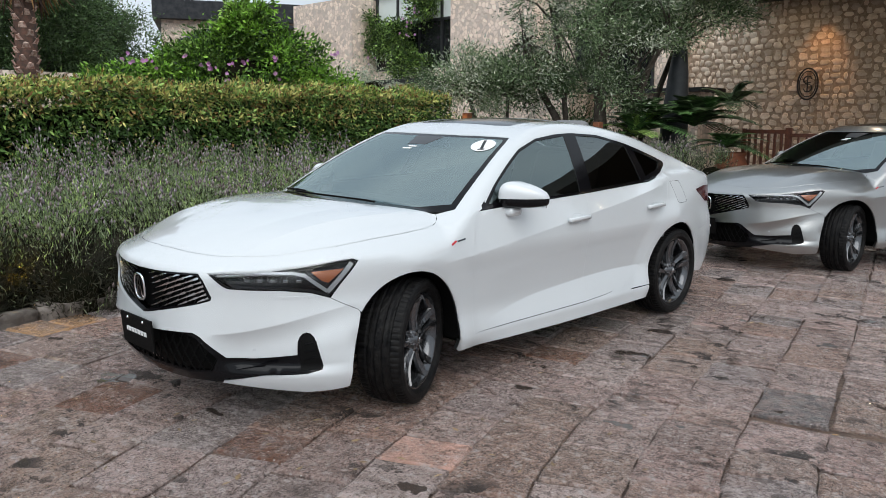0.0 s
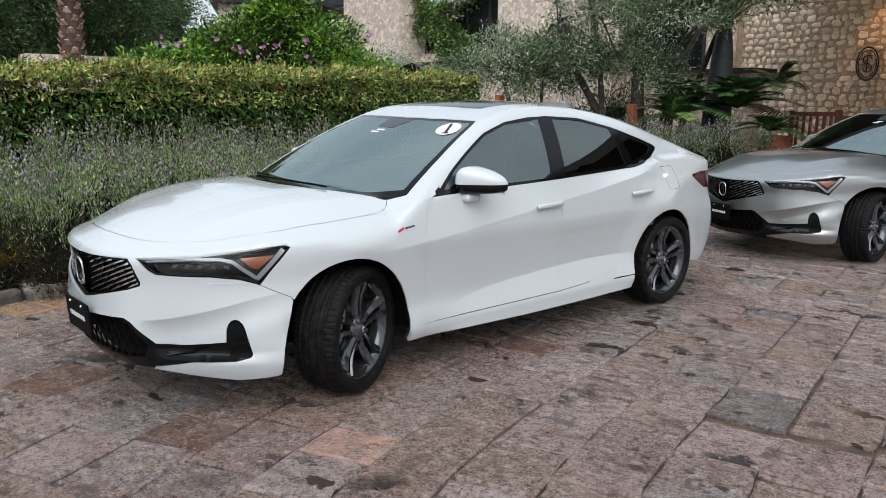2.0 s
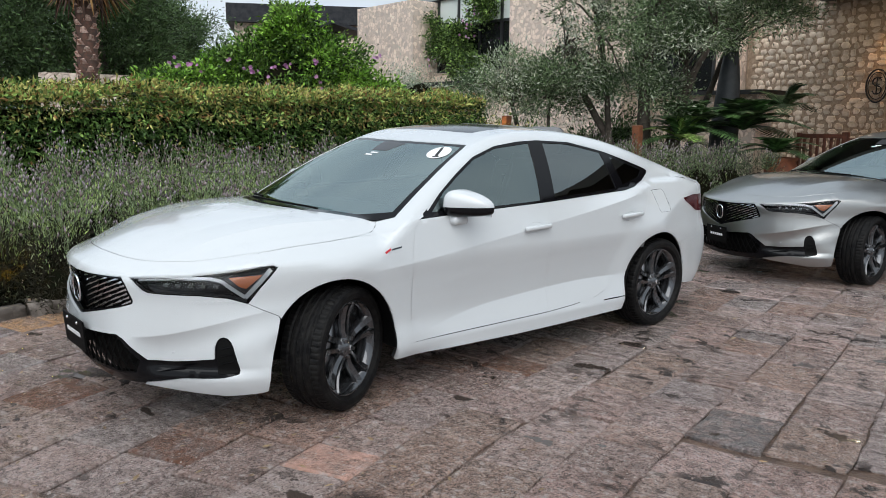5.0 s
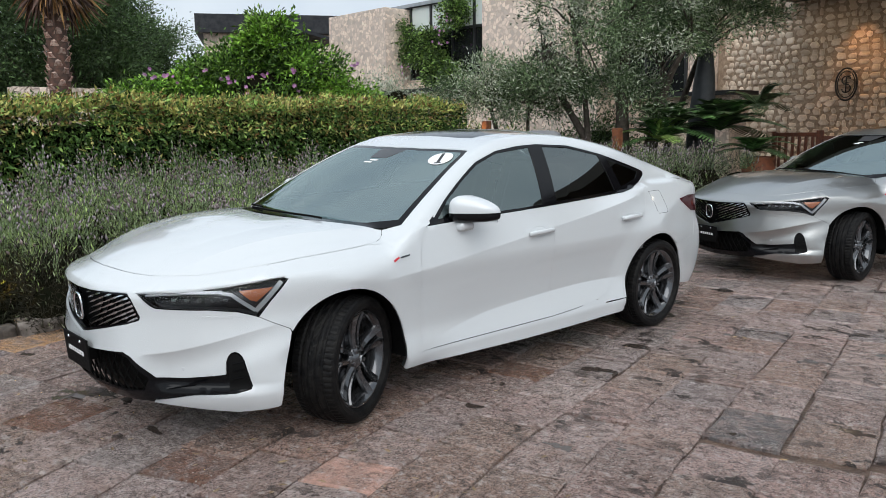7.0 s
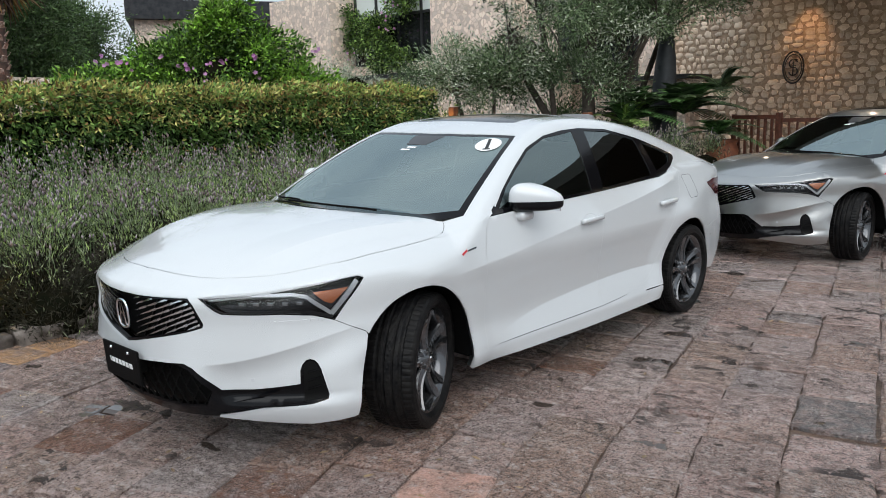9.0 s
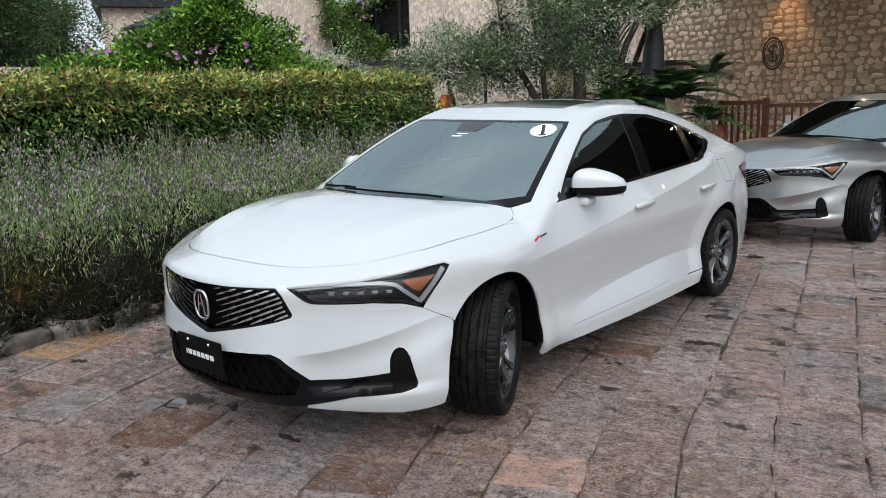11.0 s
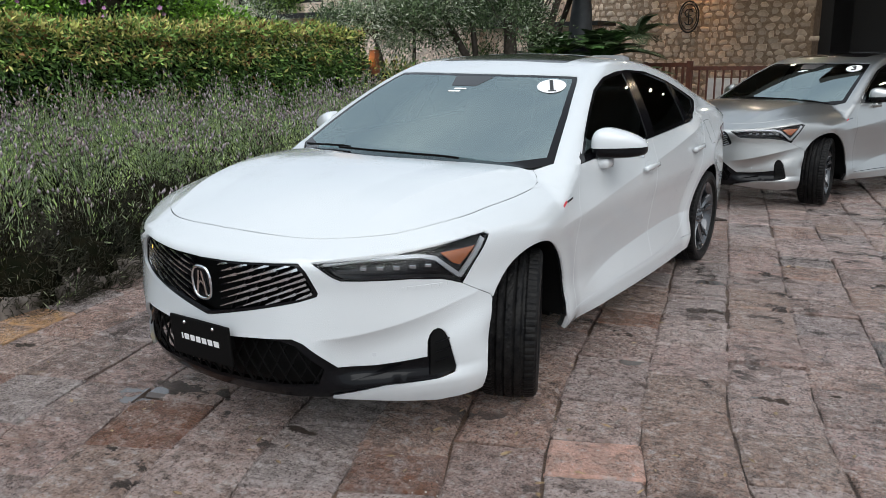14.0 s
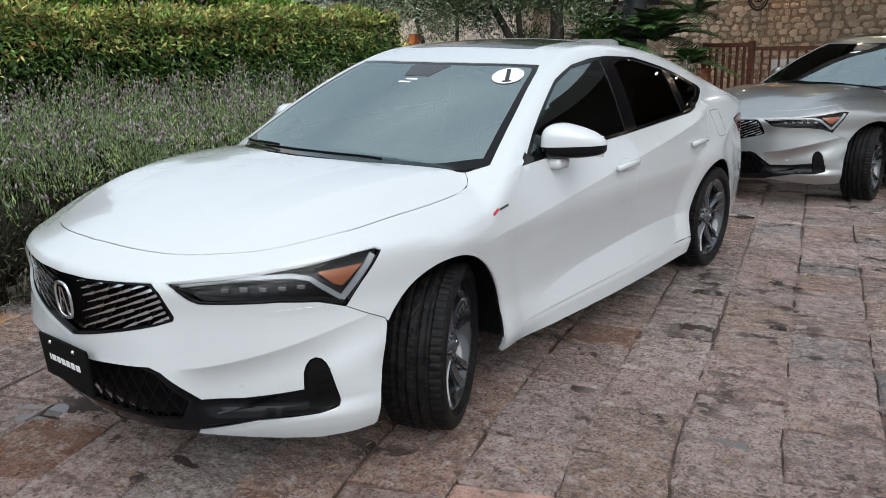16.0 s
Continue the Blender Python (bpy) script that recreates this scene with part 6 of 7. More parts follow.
# cycads and the pot
def cycad(name, label, x, y, z, fronds, length, lift_up, mats, tilt=0.0):
    c = empty(name, label, "plant", at=Matrix.Translation((x, y, z)))
    for k in range(fronds):
        a = 2 * math.pi * k / fronds + rng.uniform(-0.2, 0.2)
        el = rng.uniform(0.25, 1.15) * lift_up
        bm = bmesh.new()
        spine = []
        for i in range(12):
            t = i / 11
            r = length * (t * math.cos(el) + 0.15 * t * t)
            spine.append(Vector((r * math.cos(a), r * math.sin(a), length * (t * math.sin(el) - 0.55 * t * t))))
        for i in range(1, 11):
            p, d = spine[i], (spine[i + 1] - spine[i - 1]).normalized()
            s = d.cross(Vector((0, 0, 1))).normalized()
            w = length * 0.26 * math.sin(math.pi * (0.12 + 0.85 * i / 11)) ** 0.8
            for sg in (-1, 1):
                for half in (0.0, 0.5):
                    q = p.lerp(spine[i + 1], half)
                    t1 = q + s * sg * w + d * w * 0.55 + Vector((0, 0, -0.12 * w))
                    u = d * length * 0.017
                    bm.faces.new([bm.verts.new(x_) for x_ in (q - u, q + u, q.lerp(t1, 0.6) + u * 1.2, t1, q.lerp(t1, 0.5) - u * 1.1)])
        limb(bm, spine, 0.012, 0.003, 5)
        part("frond", bm, mats[k % len(mats)], c)
    return c


cycad("cycad", "dark green cycad with arching fronds", 11.3, 4.3, 1.25, 22, 1.3, 1.35, [LEAF_PALM, LEAF_DARK])
cycad("cycad", "fresh green cycad behind the lavender", 11.0, 4.25, 1.15, 18, 1.0, 1.2, [LEAF_PALM, LEAF_BRIGHT])
cycad("cycad", "dark green cycad with arching fronds", 11.9, 3.5, 1.35, 24, 1.25, 1.35, [LEAF_DARK, LEAF_PALM])
cycad("cycad", "drooping cycad in the clay pot", 11.95, 2.85, 0.95, 16, 0.85, 0.9, [LEAF_PALM, LEAF_DARK])
cycad("cycad", "tall dark cycad near the stone wall", 12.5, 3.05, 1.75, 9, 1.0, 1.3, [LEAF_DARK])
CLAY = material("terracotta", (0.30, 0.10, 0.045), 0.7, other=(0.21, 0.075, 0.04), scale=9, bump=0.2)
v, f = lathe([(0.0, 0.0), (0.17, 0.0), (0.23, 0.2), (0.28, 0.45), (0.29, 0.6), (0.25, 0.72), (0.28, 0.76), (0.28, 0.80), (0.24, 0.80), (0.22, 0.74), (0.0, 0.70)], 36, "z")
pot = tagged(link_mesh("clay_pot", v, f, CLAY, None, "large terracotta pot holding a drooping cycad"), category="pot")
pot.location = (11.95, 2.75, 0.06)


# ---- house: rough stone walls, dark frames, canopy ----
def stone_material(name, base, joint, scale=5.5):
    m = bpy.data.materials.new(name)
    m.use_nodes = True
    n, link = m.node_tree.nodes, m.node_tree.links.new
    b = n["Principled BSDF"]
    at = n.new("ShaderNodeNewGeometry").outputs["Position"]
    warp = n.new("ShaderNodeTexNoise")
    warp.inputs["Scale"].default_value = 3
    link(at, warp.inputs["Vector"])
    add = n.new("ShaderNodeMixRGB")
    add.blend_type = "LINEAR_LIGHT"
    add.inputs[0].default_value = 0.09
    link(at, add.inputs[1]), link(warp.outputs["Color"], add.inputs[2])
    edge, cell = n.new("ShaderNodeTexVoronoi"), n.new("ShaderNodeTexVoronoi")
    edge.feature = "DISTANCE_TO_EDGE"
    for t in (edge, cell):
        t.inputs["Scale"].default_value = scale
        link(add.outputs[0], t.inputs["Vector"])
    fine = n.new("ShaderNodeTexNoise")
    fine.inputs["Scale"].default_value, fine.inputs["Detail"].default_value = 26, 8
    link(at, fine.inputs["Vector"])
    tone = n.new("ShaderNodeSeparateColor")
    link(cell.outputs["Color"], tone.inputs[0])
    var = n.new("ShaderNodeMapRange")
    var.inputs["To Min"].default_value, var.inputs["To Max"].default_value = 0.72, 1.2
    link(tone.outputs[0], var.inputs["Value"])
    hsv = n.new("ShaderNodeHueSaturation")
    hsv.inputs["Color"].default_value = (*base, 1)
    link(var.outputs[0], hsv.inputs["Value"])
    gap = n.new("ShaderNodeMapRange")
    gap.inputs["From Min"].default_value, gap.inputs["From Max"].default_value = 0.02, 0.09
    link(edge.outputs["Distance"], gap.inputs["Value"])
    mix = n.new("ShaderNodeMix")
    mix.data_type = "RGBA"
    mix.inputs["A"].default_value = (*joint, 1)
    link(gap.outputs[0], mix.inputs["Factor"]), link(hsv.outputs[0], mix.inputs["B"])
    link(mix.outputs["Result"], b.inputs["Base Color"])
    b.inputs["Roughness"].default_value = 0.85
    h = n.new("ShaderNodeMath")
    h.operation = "MULTIPLY_ADD"
    h.inputs[1].default_value = 0.25
    link(fine.outputs["Fac"], h.inputs[0]), link(gap.outputs[0], h.inputs[2])
    bump = n.new("ShaderNodeBump")
    bump.inputs["Strength"].default_value, bump.inputs["Distance"].default_value = 0.8, 0.05
    link(h.outputs[0], bump.inputs["Height"])
    link(bump.outputs["Normal"], b.inputs["Normal"])
    return m


RUBBLE = stone_material("buff_rubble_stone", (0.88, 0.73, 0.62), (0.70, 0.56, 0.46), 7.0)
RUBBLE_LOGO = material("buff_fieldstone", (0.78, 0.67, 0.55), 0.85, other=(0.58, 0.46, 0.35), scale=5, bump=0.8, bump_scale=18, island=0.22)
MORTAR = material("recessed_mortar", (0.44, 0.34, 0.25), 0.95, other=(0.30, 0.22, 0.155), scale=14, bump=0.6)
DARK_FRAME = material("dark_steel_frame", (0.018, 0.019, 0.02), 0.5)
ROOF_DARK = material("charcoal_roof_metal", (0.020, 0.022, 0.026), 0.55, spec=0.2, other=(0.04, 0.042, 0.046), scale=3)
SOFFIT = material("dark_stained_soffit", (0.030, 0.022, 0.017), 0.6, other=(0.045, 0.033, 0.024), scale=4, bump=0.2)
PANE = material("house_window_glass", (0.012, 0.013, 0.014), 0.04, spec=0.8)
PALE_BLIND = material("pale_glazing", (0.72, 0.77, 0.74), 0.2)
WOOD_RED = material("red_brown_timber", (0.145, 0.050, 0.028), 0.5, other=(0.09, 0.032, 0.020), scale=16, bump=0.3)
WOOD_POST = material("orange_brown_timber", (0.22, 0.075, 0.03), 0.6, other=(0.12, 0.045, 0.022), scale=9, bump=0.5, bump_scale=30)
WHITE_STONE = material("pale_rendered_stone", (0.78, 0.75, 0.71), 0.85, other=(0.66, 0.62, 0.58), scale=4, bump=0.5)
IRON = material("black_wrought_iron", (0.012, 0.012, 0.012), 0.5)
POST_GREY = material("dark_grey_column", (0.035, 0.04, 0.046), 0.55, other=(0.05, 0.055, 0.06), scale=5)


def wall(name, x0, x1, y0, y1, z0, z1, mat, label, m=None, kind="structure"):
    bm = bmesh.new()
    box(bm, x0, x1, y0, y1, z0, z1, m=m)
    ob = part(name, bm, mat, None, label)
    return tagged(ob, category="wall", kind=kind)


# the wall with the iron mark; its own frame: u along it to the viewer's right, n towards the drive
WALL_AT, WALL_TURN = Vector((19.13, 3.96, 0)), radians(-97)
U = Vector((math.cos(WALL_TURN), math.sin(WALL_TURN), 0))
N = Vector((U.y, -U.x, 0))
WALL = Matrix((( U.x, N.x, 0, WALL_AT.x), (U.y, N.y, 0, WALL_AT.y), (0, 0, 1, 0), (0, 0, 0, 1)))
u0, u1, top = -3.75, 3.18, 5.0
bm = bmesh.new()
box(bm, u0, u1, -0.6, -0.035, 0, top, m=WALL)
logo_wall = tagged(part("wall_stone", bm, MORTAR, None, "fieldstone wall with deep mortar joints, lit by a warm spot"), category="wall", kind="structure")
# fieldstones set in the mortar, one by one
rs = np.random.default_rng(3)
stones = []
z = 0.10
while z < top - 0.1:
    u = u0 + 0.1 + rs.uniform(0, 0.15)
    while u < u1 - 0.1:
        w, h = rs.uniform(0.14, 0.36), rs.uniform(0.13, 0.23)
        stones.append((u + w / 2 + rs.uniform(-0.02, 0.02), z + rs.uniform(-0.035, 0.035), w / 2 - 0.014, h / 2 - 0.004))
        u += w
    z += 0.168


def fieldstone(rs, sides=6):
    rim = []
    for k in range(sides):
        a = 2 * math.pi * (k + rs.uniform(-0.3, 0.3)) / sides
        c, s_ = math.cos(a), math.sin(a)
        r = rs.uniform(0.78, 1.08) / (abs(c) ** 3 + abs(s_) ** 3) ** (1 / 3)
        rim.append((r * c, r * s_))
    v = [(x, 0.0, y) for x, y in rim] + [(x * 0.95, 0.75, y * 0.95) for x, y in rim] + [(x * 0.86, 1.0 + rs.uniform(-0.2, 0.15), y * 0.86) for x, y in rim] + [(0, 1.05, 0)]
    f = []
    for k in range(sides):
        q = (k + 1) % sides
        f += [(k, k + sides, q + sides, q), (k + sides, k + 2 * sides, q + 2 * sides, q + sides), (k + 2 * sides, 3 * sides, q + 2 * sides)]
    return np.array(v), f


kinds = [fieldstone(rs) for _ in range(14)]
shared = []
for v, f in kinds:
    me = bpy.data.meshes.new("fieldstone")
    me.from_pydata([tuple(p) for p in v], [], f)
    me.materials.append(RUBBLE_LOGO)
    me.polygons.foreach_set("use_smooth", [True] * len(me.polygons))
    shared.append(me)
STONE_ONE = material("buff_fieldstone_single", (0.78, 0.67, 0.55), 0.85, other=(0.58, 0.46, 0.35), scale=0.9, bump=0.8, bump_scale=3.5, random_ob=0.22)
for me in shared:
    me.materials[0] = STONE_ONE
stones.sort(key=lambda s_: abs(s_[0] - 0.3) + abs(s_[1] - 2.2) * 1.3)
rest_v, rest_f, base = [], [], 0
for k, (u, z, hw, hh) in enumerate(stones):
    i = rs.integers(len(kinds))
    deep = rs.uniform(0.03, 0.045)
    if k < 290:
        ob = new("fieldstone", shared[i])
        ob.matrix_world = WALL @ Matrix.Translation((u, -0.05, z)) @ Matrix.Rotation(rs.uniform(-0.12, 0.12), 4, "Y") @ Matrix.Diagonal((hw, deep, hh, 1))
        ob.parent = logo_wall
    else:
        v, f = kinds[i]
        a = rs.uniform(-0.12, 0.12)
        c, s_ = math.cos(a), math.sin(a)
        for p in v:
            x, zz = p[0] * hw, p[2] * hh
            rest_v.append(WALL @ Vector((u + x * c + zz * s_, -0.05 + p[1] * deep, z - x * s_ + zz * c)))
        rest_f += [tuple(q + base for q in face) for face in f]
        base += len(v)
rest = link_mesh("fieldstone_run", rest_v, rest_f, RUBBLE_LOGO, logo_wall)
rest["kind"] = "stuff"

# wrought-iron oval mark: two rings and an interlaced letter pair drawn as plain strokes
mark = empty("wall_emblem", "black wrought-iron oval emblem on the stone wall", "sign", at=WALL @ Matrix.Translation((0.06, 0.06, 2.42)))


def tube(name, pts, r, mat, parent, closed=False):
    bm = bmesh.new()
    pts = [Vector(p) for p in pts]
    if closed:
        pts.append(pts[0])
    limb(bm, pts, r, r, 6)
    return part(name, bm, mat, parent, smooth=True)


for k in (1.0, 0.82):
    tube("ring", [(0.27 * k * math.cos(a), 0, 0.40 * k * math.sin(a)) for a in np.linspace(0, 2 * math.pi, 41)[:-1]], 0.022 if k == 1 else 0.014, IRON, mark, True)
tube("curl", [(0.11 * math.cos(a), 0, 0.10 + 0.10 * math.sin(a)) for a in np.linspace(0.3, 1.5 * math.pi, 16)] + [(0.11 * math.cos(a), 0, -0.10 + 0.10 * math.sin(a)) for a in np.linspace(0.5 * math.pi, -0.95 * math.pi, 16)], 0.018, IRON, mark)
tube("stroke", [(0.0, 0.01, -0.2), (0.0, 0.01, 0.2)], 0.016, IRON, mark)
tube("stroke", [(-0.02, 0.01, 0.2), (0.12, 0.01, 0.2)], 0.014, IRON, mark)
tube("stroke", [(-0.02, 0.01, 0.04), (0.08, 0.01, 0.04)], 0.014, IRON, mark)

# entrance recess beyond the wall's end, and the canopy over the drive
bm = bmesh.new()
box(bm, u1, u1 + 9, -3.0, -2.6, 0, top, m=WALL)
box(bm, u1 + 9, u1 + 9.4, -3.0, 0.4, 0, top, m=WALL)
box(bm, u1 - 0.02, u1 + 0.28, -2.6, -0.62, 0, top, m=WALL)
tagged(part("wall_entrance", bm, DARK_FRAME, None, "dark entrance recess beside the stone wall"), category="wall", kind="structure")
bm = bmesh.new()
box(bm, u1 + 2.4, u1 + 3.6, -2.5, -2.44, 0, 2.9, 0.01, m=WALL)
box(bm, u1 + 3.7, u1 + 4.9, -2.5, -2.44, 0, 2.9, 0.01, m=WALL)
tagged(part("door_1", bm, POST_GREY, None, "dark double entrance door"), category="door", kind="structure")
bm = bmesh.new()
box(bm, -1.5, 14.0, -3.2, 7.6, 4.62, 5.1, m=WALL)
box(bm, 5.2, 14.0, 7.6, 9.2, 4.62, 5.1, m=WALL)
tagged(part("ceiling_canopy", bm, SOFFIT, None, "dark stained canopy over the drive"), category="canopy", kind="structure")
LAMP_GLOW = material("downlight_lens", (1, 0.9, 0.75), 0.4, emit=(1.0, 0.80, 0.55), emit_power=150.0)
for i in range(4):
    for j in range(3):
        d = empty("downlight", "small round ceiling downlight in the canopy", "lamp", "canopy downlights", at=WALL @ Matrix.Translation((-0.4 + 4.1 * i, 1.4 + 2.4 * j, 4.62)))
        v, f = lathe([(0.075, -0.001), (0.095, -0.012), (0.105, -0.001)], 20, "z")
        link_mesh("ring", v, f, DARK_FRAME, d)
        v, f = lathe([(0.0, -0.004), (0.076, -0.004)], 20, "z")
        link_mesh("lens", v, f, LAMP_GLOW, d)
# warm wall spot above the emblem
spot = new("wall_spot", bpy.data.lights.new("wall_spot", "SPOT"))
spot.data.energy, spot.data.color, spot.data.spot_size, spot.data.spot_blend, spot.data.shadow_soft_size = 210, (1.0, 0.52, 0.22), radians(66), 0.9, 0.06
spot.matrix_world = look(WALL @ Vector((0.48, 0.6, 4.55)), WALL @ Vector((0.25, 0.0, 1.7)))
fix = empty("wall_spotlight", "small black ceiling spotlight aimed at the stone wall", "lamp", at=WALL @ Matrix.Translation((0.48, 0.6, 4.62)))
v, f = lathe([(0.0, 0.0), (0.04, 0.0), (0.04, -0.12), (0.03, -0.12), (0.03, -0.02), (0.0, -0.02)], 18, "z")
link_mesh("housing", v, f, DARK_FRAME, fix)

# facade of the house running on to the far left
FX = 18.9
wall("wall_facade_block", FX - 0.9, FX + 2, 20.9, 24.7, 0, 6.2, RUBBLE, "projecting buff rubble-stone wall block")
wall("wall_facade_back", FX, FX + 1.0, 7.7, 12.4, 0, 6.3, RUBBLE, "buff rubble-stone house wall")
wall("wall_facade_pier", FX - 0.5, FX + 1.0, 12.4, 16.0, 0, 6.3, RUBBLE, "buff rubble-stone house wall pier")
wall("wall_facade_sill", FX + 0.2, FX + 1.0, 16.0, 20.9, 0, 3.4, RUBBLE, "low rubble-stone wall under the windows")
wall("wall_terrace", 14.2, 15.0, 8.0, 17.5, 0, 2.55, RUBBLE, "low rubble-stone terrace wall")
wall("wall_planter", 15.6, 16.4, 5.2, 8.6, 0, 2.15, RUBBLE, "low stone wall behind the olive trees")
wall("wall_garden", 3.2, 7.5, 16.3, 16.8, 0, 2.55, RUBBLE, "low stone garden wall behind the hedge")
tagged(wall("trim_terrace_cap", 14.0, 15.2, 7.8, 17.7, 2.55, 2.68, DARK_FRAME, "dark timber cap of the terrace wall"), category="trim")
tagged(wall("trim_planter_cap", 15.4, 16.6, 5.0, 8.8, 2.15, 2.25, DARK_FRAME, "dark cap of the low wall"), category="trim")
tagged(wall("roof_eave", FX + 0.3, FX + 8, 15.9, 25.8, 6.24, 6.36, ROOF_DARK, "dark flat roof with a thin metal edge"), category="roof")
FASCIA = material("pale_grey_metal_fascia", (0.42, 0.44, 0.46), 0.35, metal=0.6, other=(0.36, 0.38, 0.40), scale=3)
tagged(wall("trim_fascia", FX + 0.24, FX + 0.297, 15.9, 25.8, 6.27, 6.40, FASCIA, "pale grey metal edge of the flat roof"), category="trim")
win = empty("window_1", "tall dark-framed house window half hidden by vine", "window", kind="structure", at=Matrix.Translation((FX + 0.4, 18.45, 3.4)))
for k in range(5):
    bm = bmesh.new()
    box(bm, -0.06, 0.06, -2.45 + 1.19 * k, -2.35 + 1.19 * k, 0, 2.9)
    part("frame_post", bm, DARK_FRAME, win)
for z in (0.0, 1.75, 2.85):
    bm = bmesh.new()
    box(bm, -0.055, 0.055, -2.4, 2.45, z, z + 0.1)
    part("frame_rail", bm, DARK_FRAME, win)
for k in range(4):
    for z0, z1, mt in ((0.1, 1.75, PANE), (1.85, 2.85, PALE_BLIND)):
        bm = bmesh.new()
        box(bm, 0.0, 0.02, -2.35 + 1.19 * k, -1.26 + 1.19 * k, z0, z1)
        part("pane", bm, mt, win)
win2 = empty("window_2", "dark house window beside the stone wall", "window", kind="structure", at=Matrix.Translation((FX - 0.03, 9.6, 2.4)))
for nm, mt, dims in (("pane", PANE, (-0.02, 0.0, -1.3, 1.3, 0.0, 2.4)), ("frame_post", DARK_FRAME, (-0.06, 0.0, -1.38, -1.3, -0.08, 2.48)), ("frame_post", DARK_FRAME, (-0.06, 0.0, 1.3, 1.38, -0.08, 2.48)), ("frame_post", DARK_FRAME, (-0.06, 0.0, -0.04, 0.04, 0.0, 2.4)),
                     ("frame_rail", DARK_FRAME, (-0.06, 0.0, -1.3, 1.3, 2.4, 2.48)), ("frame_rail", DARK_FRAME, (-0.06, 0.0, -1.3, 1.3, -0.08, 0.0))):
    bm = bmesh.new()
    box(bm, *dims)
    part(nm, bm, mt, win2)
# neighbouring roofs
far = empty("far_house", "far low house with a black flat roof and a small gable", "house", at=Matrix.Translation((21.9, 37.4, 0)) @ Matrix.Rotation(radians(-30), 4, "Z"))
for nm, mt, dims in (("wall", RUBBLE, (-2.9, 6, -0.4, 7, 0, 6.95)), ("roof", ROOF_DARK, (-3.3, 6.4, -1.0, 7.6, 6.95, 7.95))):
    bm = bmesh.new()
    box(bm, *dims)
    part(nm, bm, mt, far)
gable = empty("garden_house", "small stone house with a shallow dark gable roof", "house", at=Matrix.Translation((20.2, 31.8, 0)))
bm = bmesh.new()
box(bm, -1.8, 2.4, -0.6, 2.5, 0, 5.6)
part("wall", bm, RUBBLE, gable)
bm = bmesh.new()
prof = [(-2.2, 5.5), (0.5, 6.55), (3.0, 6.1), (3.0, 5.95), (0.5, 6.38), (-2.2, 5.35)]
vs = [[bm.verts.new((x, y, z)) for x, z in prof] for y in (-1.0, 2.8)]
for k in range(6):
    bm.faces.new((vs[0][k], vs[0][(k + 1) % 6], vs[1][(k + 1) % 6], vs[1][k]))
bm.faces.new(vs[0]), bm.faces.new(vs[1][::-1])
bmesh.ops.recalc_face_normals(bm, faces=bm.faces)
part("roof", bm, ROOF_DARK, gable)

# vine on the facade
vine = empty("climbing_vine", "green climbing vine with pale pink flowers on the house", "vine", at=Matrix.Translation((FX - 0.2, 19.6, 0)))
at, aim = [], []
for cy, cz, ry, rz, k in ((20.6, 4.6, 0.35, 1.6, 12), (19.4, 4.4, 0.9, 0.9, 26), (18.6, 3.4, 1.0, 0.8, 24), (18.0, 5.6, 0.6, 0.6, 14)):
    p, d, _ = crown_of_clumps((0.2, cy - 19.6, cz), (0.25, ry, rz), k, 170, 0.17)
    at.append(p), aim.append(d)
leaves("leaves", np.concatenate(at), np.concatenate(aim) + (-0.5, 0, -0.3), 0.11, [LEAF_BRIGHT, LEAF_HEDGE, LEAF_DARK], (0.4, 0.35, 0.25), vine, 0.6, 0.2, 0.6)
for q in ((-0.25, -1.4, 5.1), (-0.25, -1.6, 4.8), (-0.25, -1.1, 4.6), (-0.25, -1.8, 5.3), (-0.25, 0.7, 3.9), (-0.25, -1.5, 5.6)):
    for _ in range(3):
        flower(vine, np.array(q) + rng.normal(0, 0.13, 3), rng.uniform(0.08, 0.11))

# tapered dark column
v, f = lathe([(0.0, 0.0), (0.31, 0.0), (0.30, 0.5), (0.26, 1.5), (0.20, 2.3), (0.14, 2.75), (0.10, 2.95), (0.05, 3.02), (0.0, 3.03)], 28, "z")
post = tagged(link_mesh("tapered_column", v, f, POST_GREY, None, "dark grey tapered column among the olive trees"), category="column")
post.matrix_world = Matrix.Translation((12.62, 4.33, 0.1)) @ Matrix.Rotation(radians(2), 4, "X")

# timber gate and railing
gate = empty("timber_gate", "red-brown timber gate with upright slats", "gate", at=Matrix.Translation((13.5, 3.2, 0.08)) @ Matrix.Rotation(radians(-100), 4, "Z"))
for nm, dims in [("gate_post", (0, 0.07, -0.035, 0.035, 0, 1.22)), ("gate_post", (0.95, 1.05, -0.05, 0.05, 0, 1.24)), ("gate_rail", (0.07, 0.95, -0.03, 0.03, 1.12, 1.2)), ("gate_rail", (0.07, 0.95, -0.03, 0.03, 0.12, 0.2))] + [("slat", (0.13 + 0.14 * k, 0.18 + 0.14 * k, -0.02, 0.02, 0.2, 1.12)) for k in range(6)]:
    bm = bmesh.new()
    box(bm, *dims, bevel=0.006)
    part(nm, bm, WOOD_RED, gate)
rail = empty("railing", "red-brown railing in front of a pale low wall", "railing", at=Matrix.Translation((13.32, 2.15, 0.08)) @ Matrix.Rotation(radians(-97), 4, "Z"))
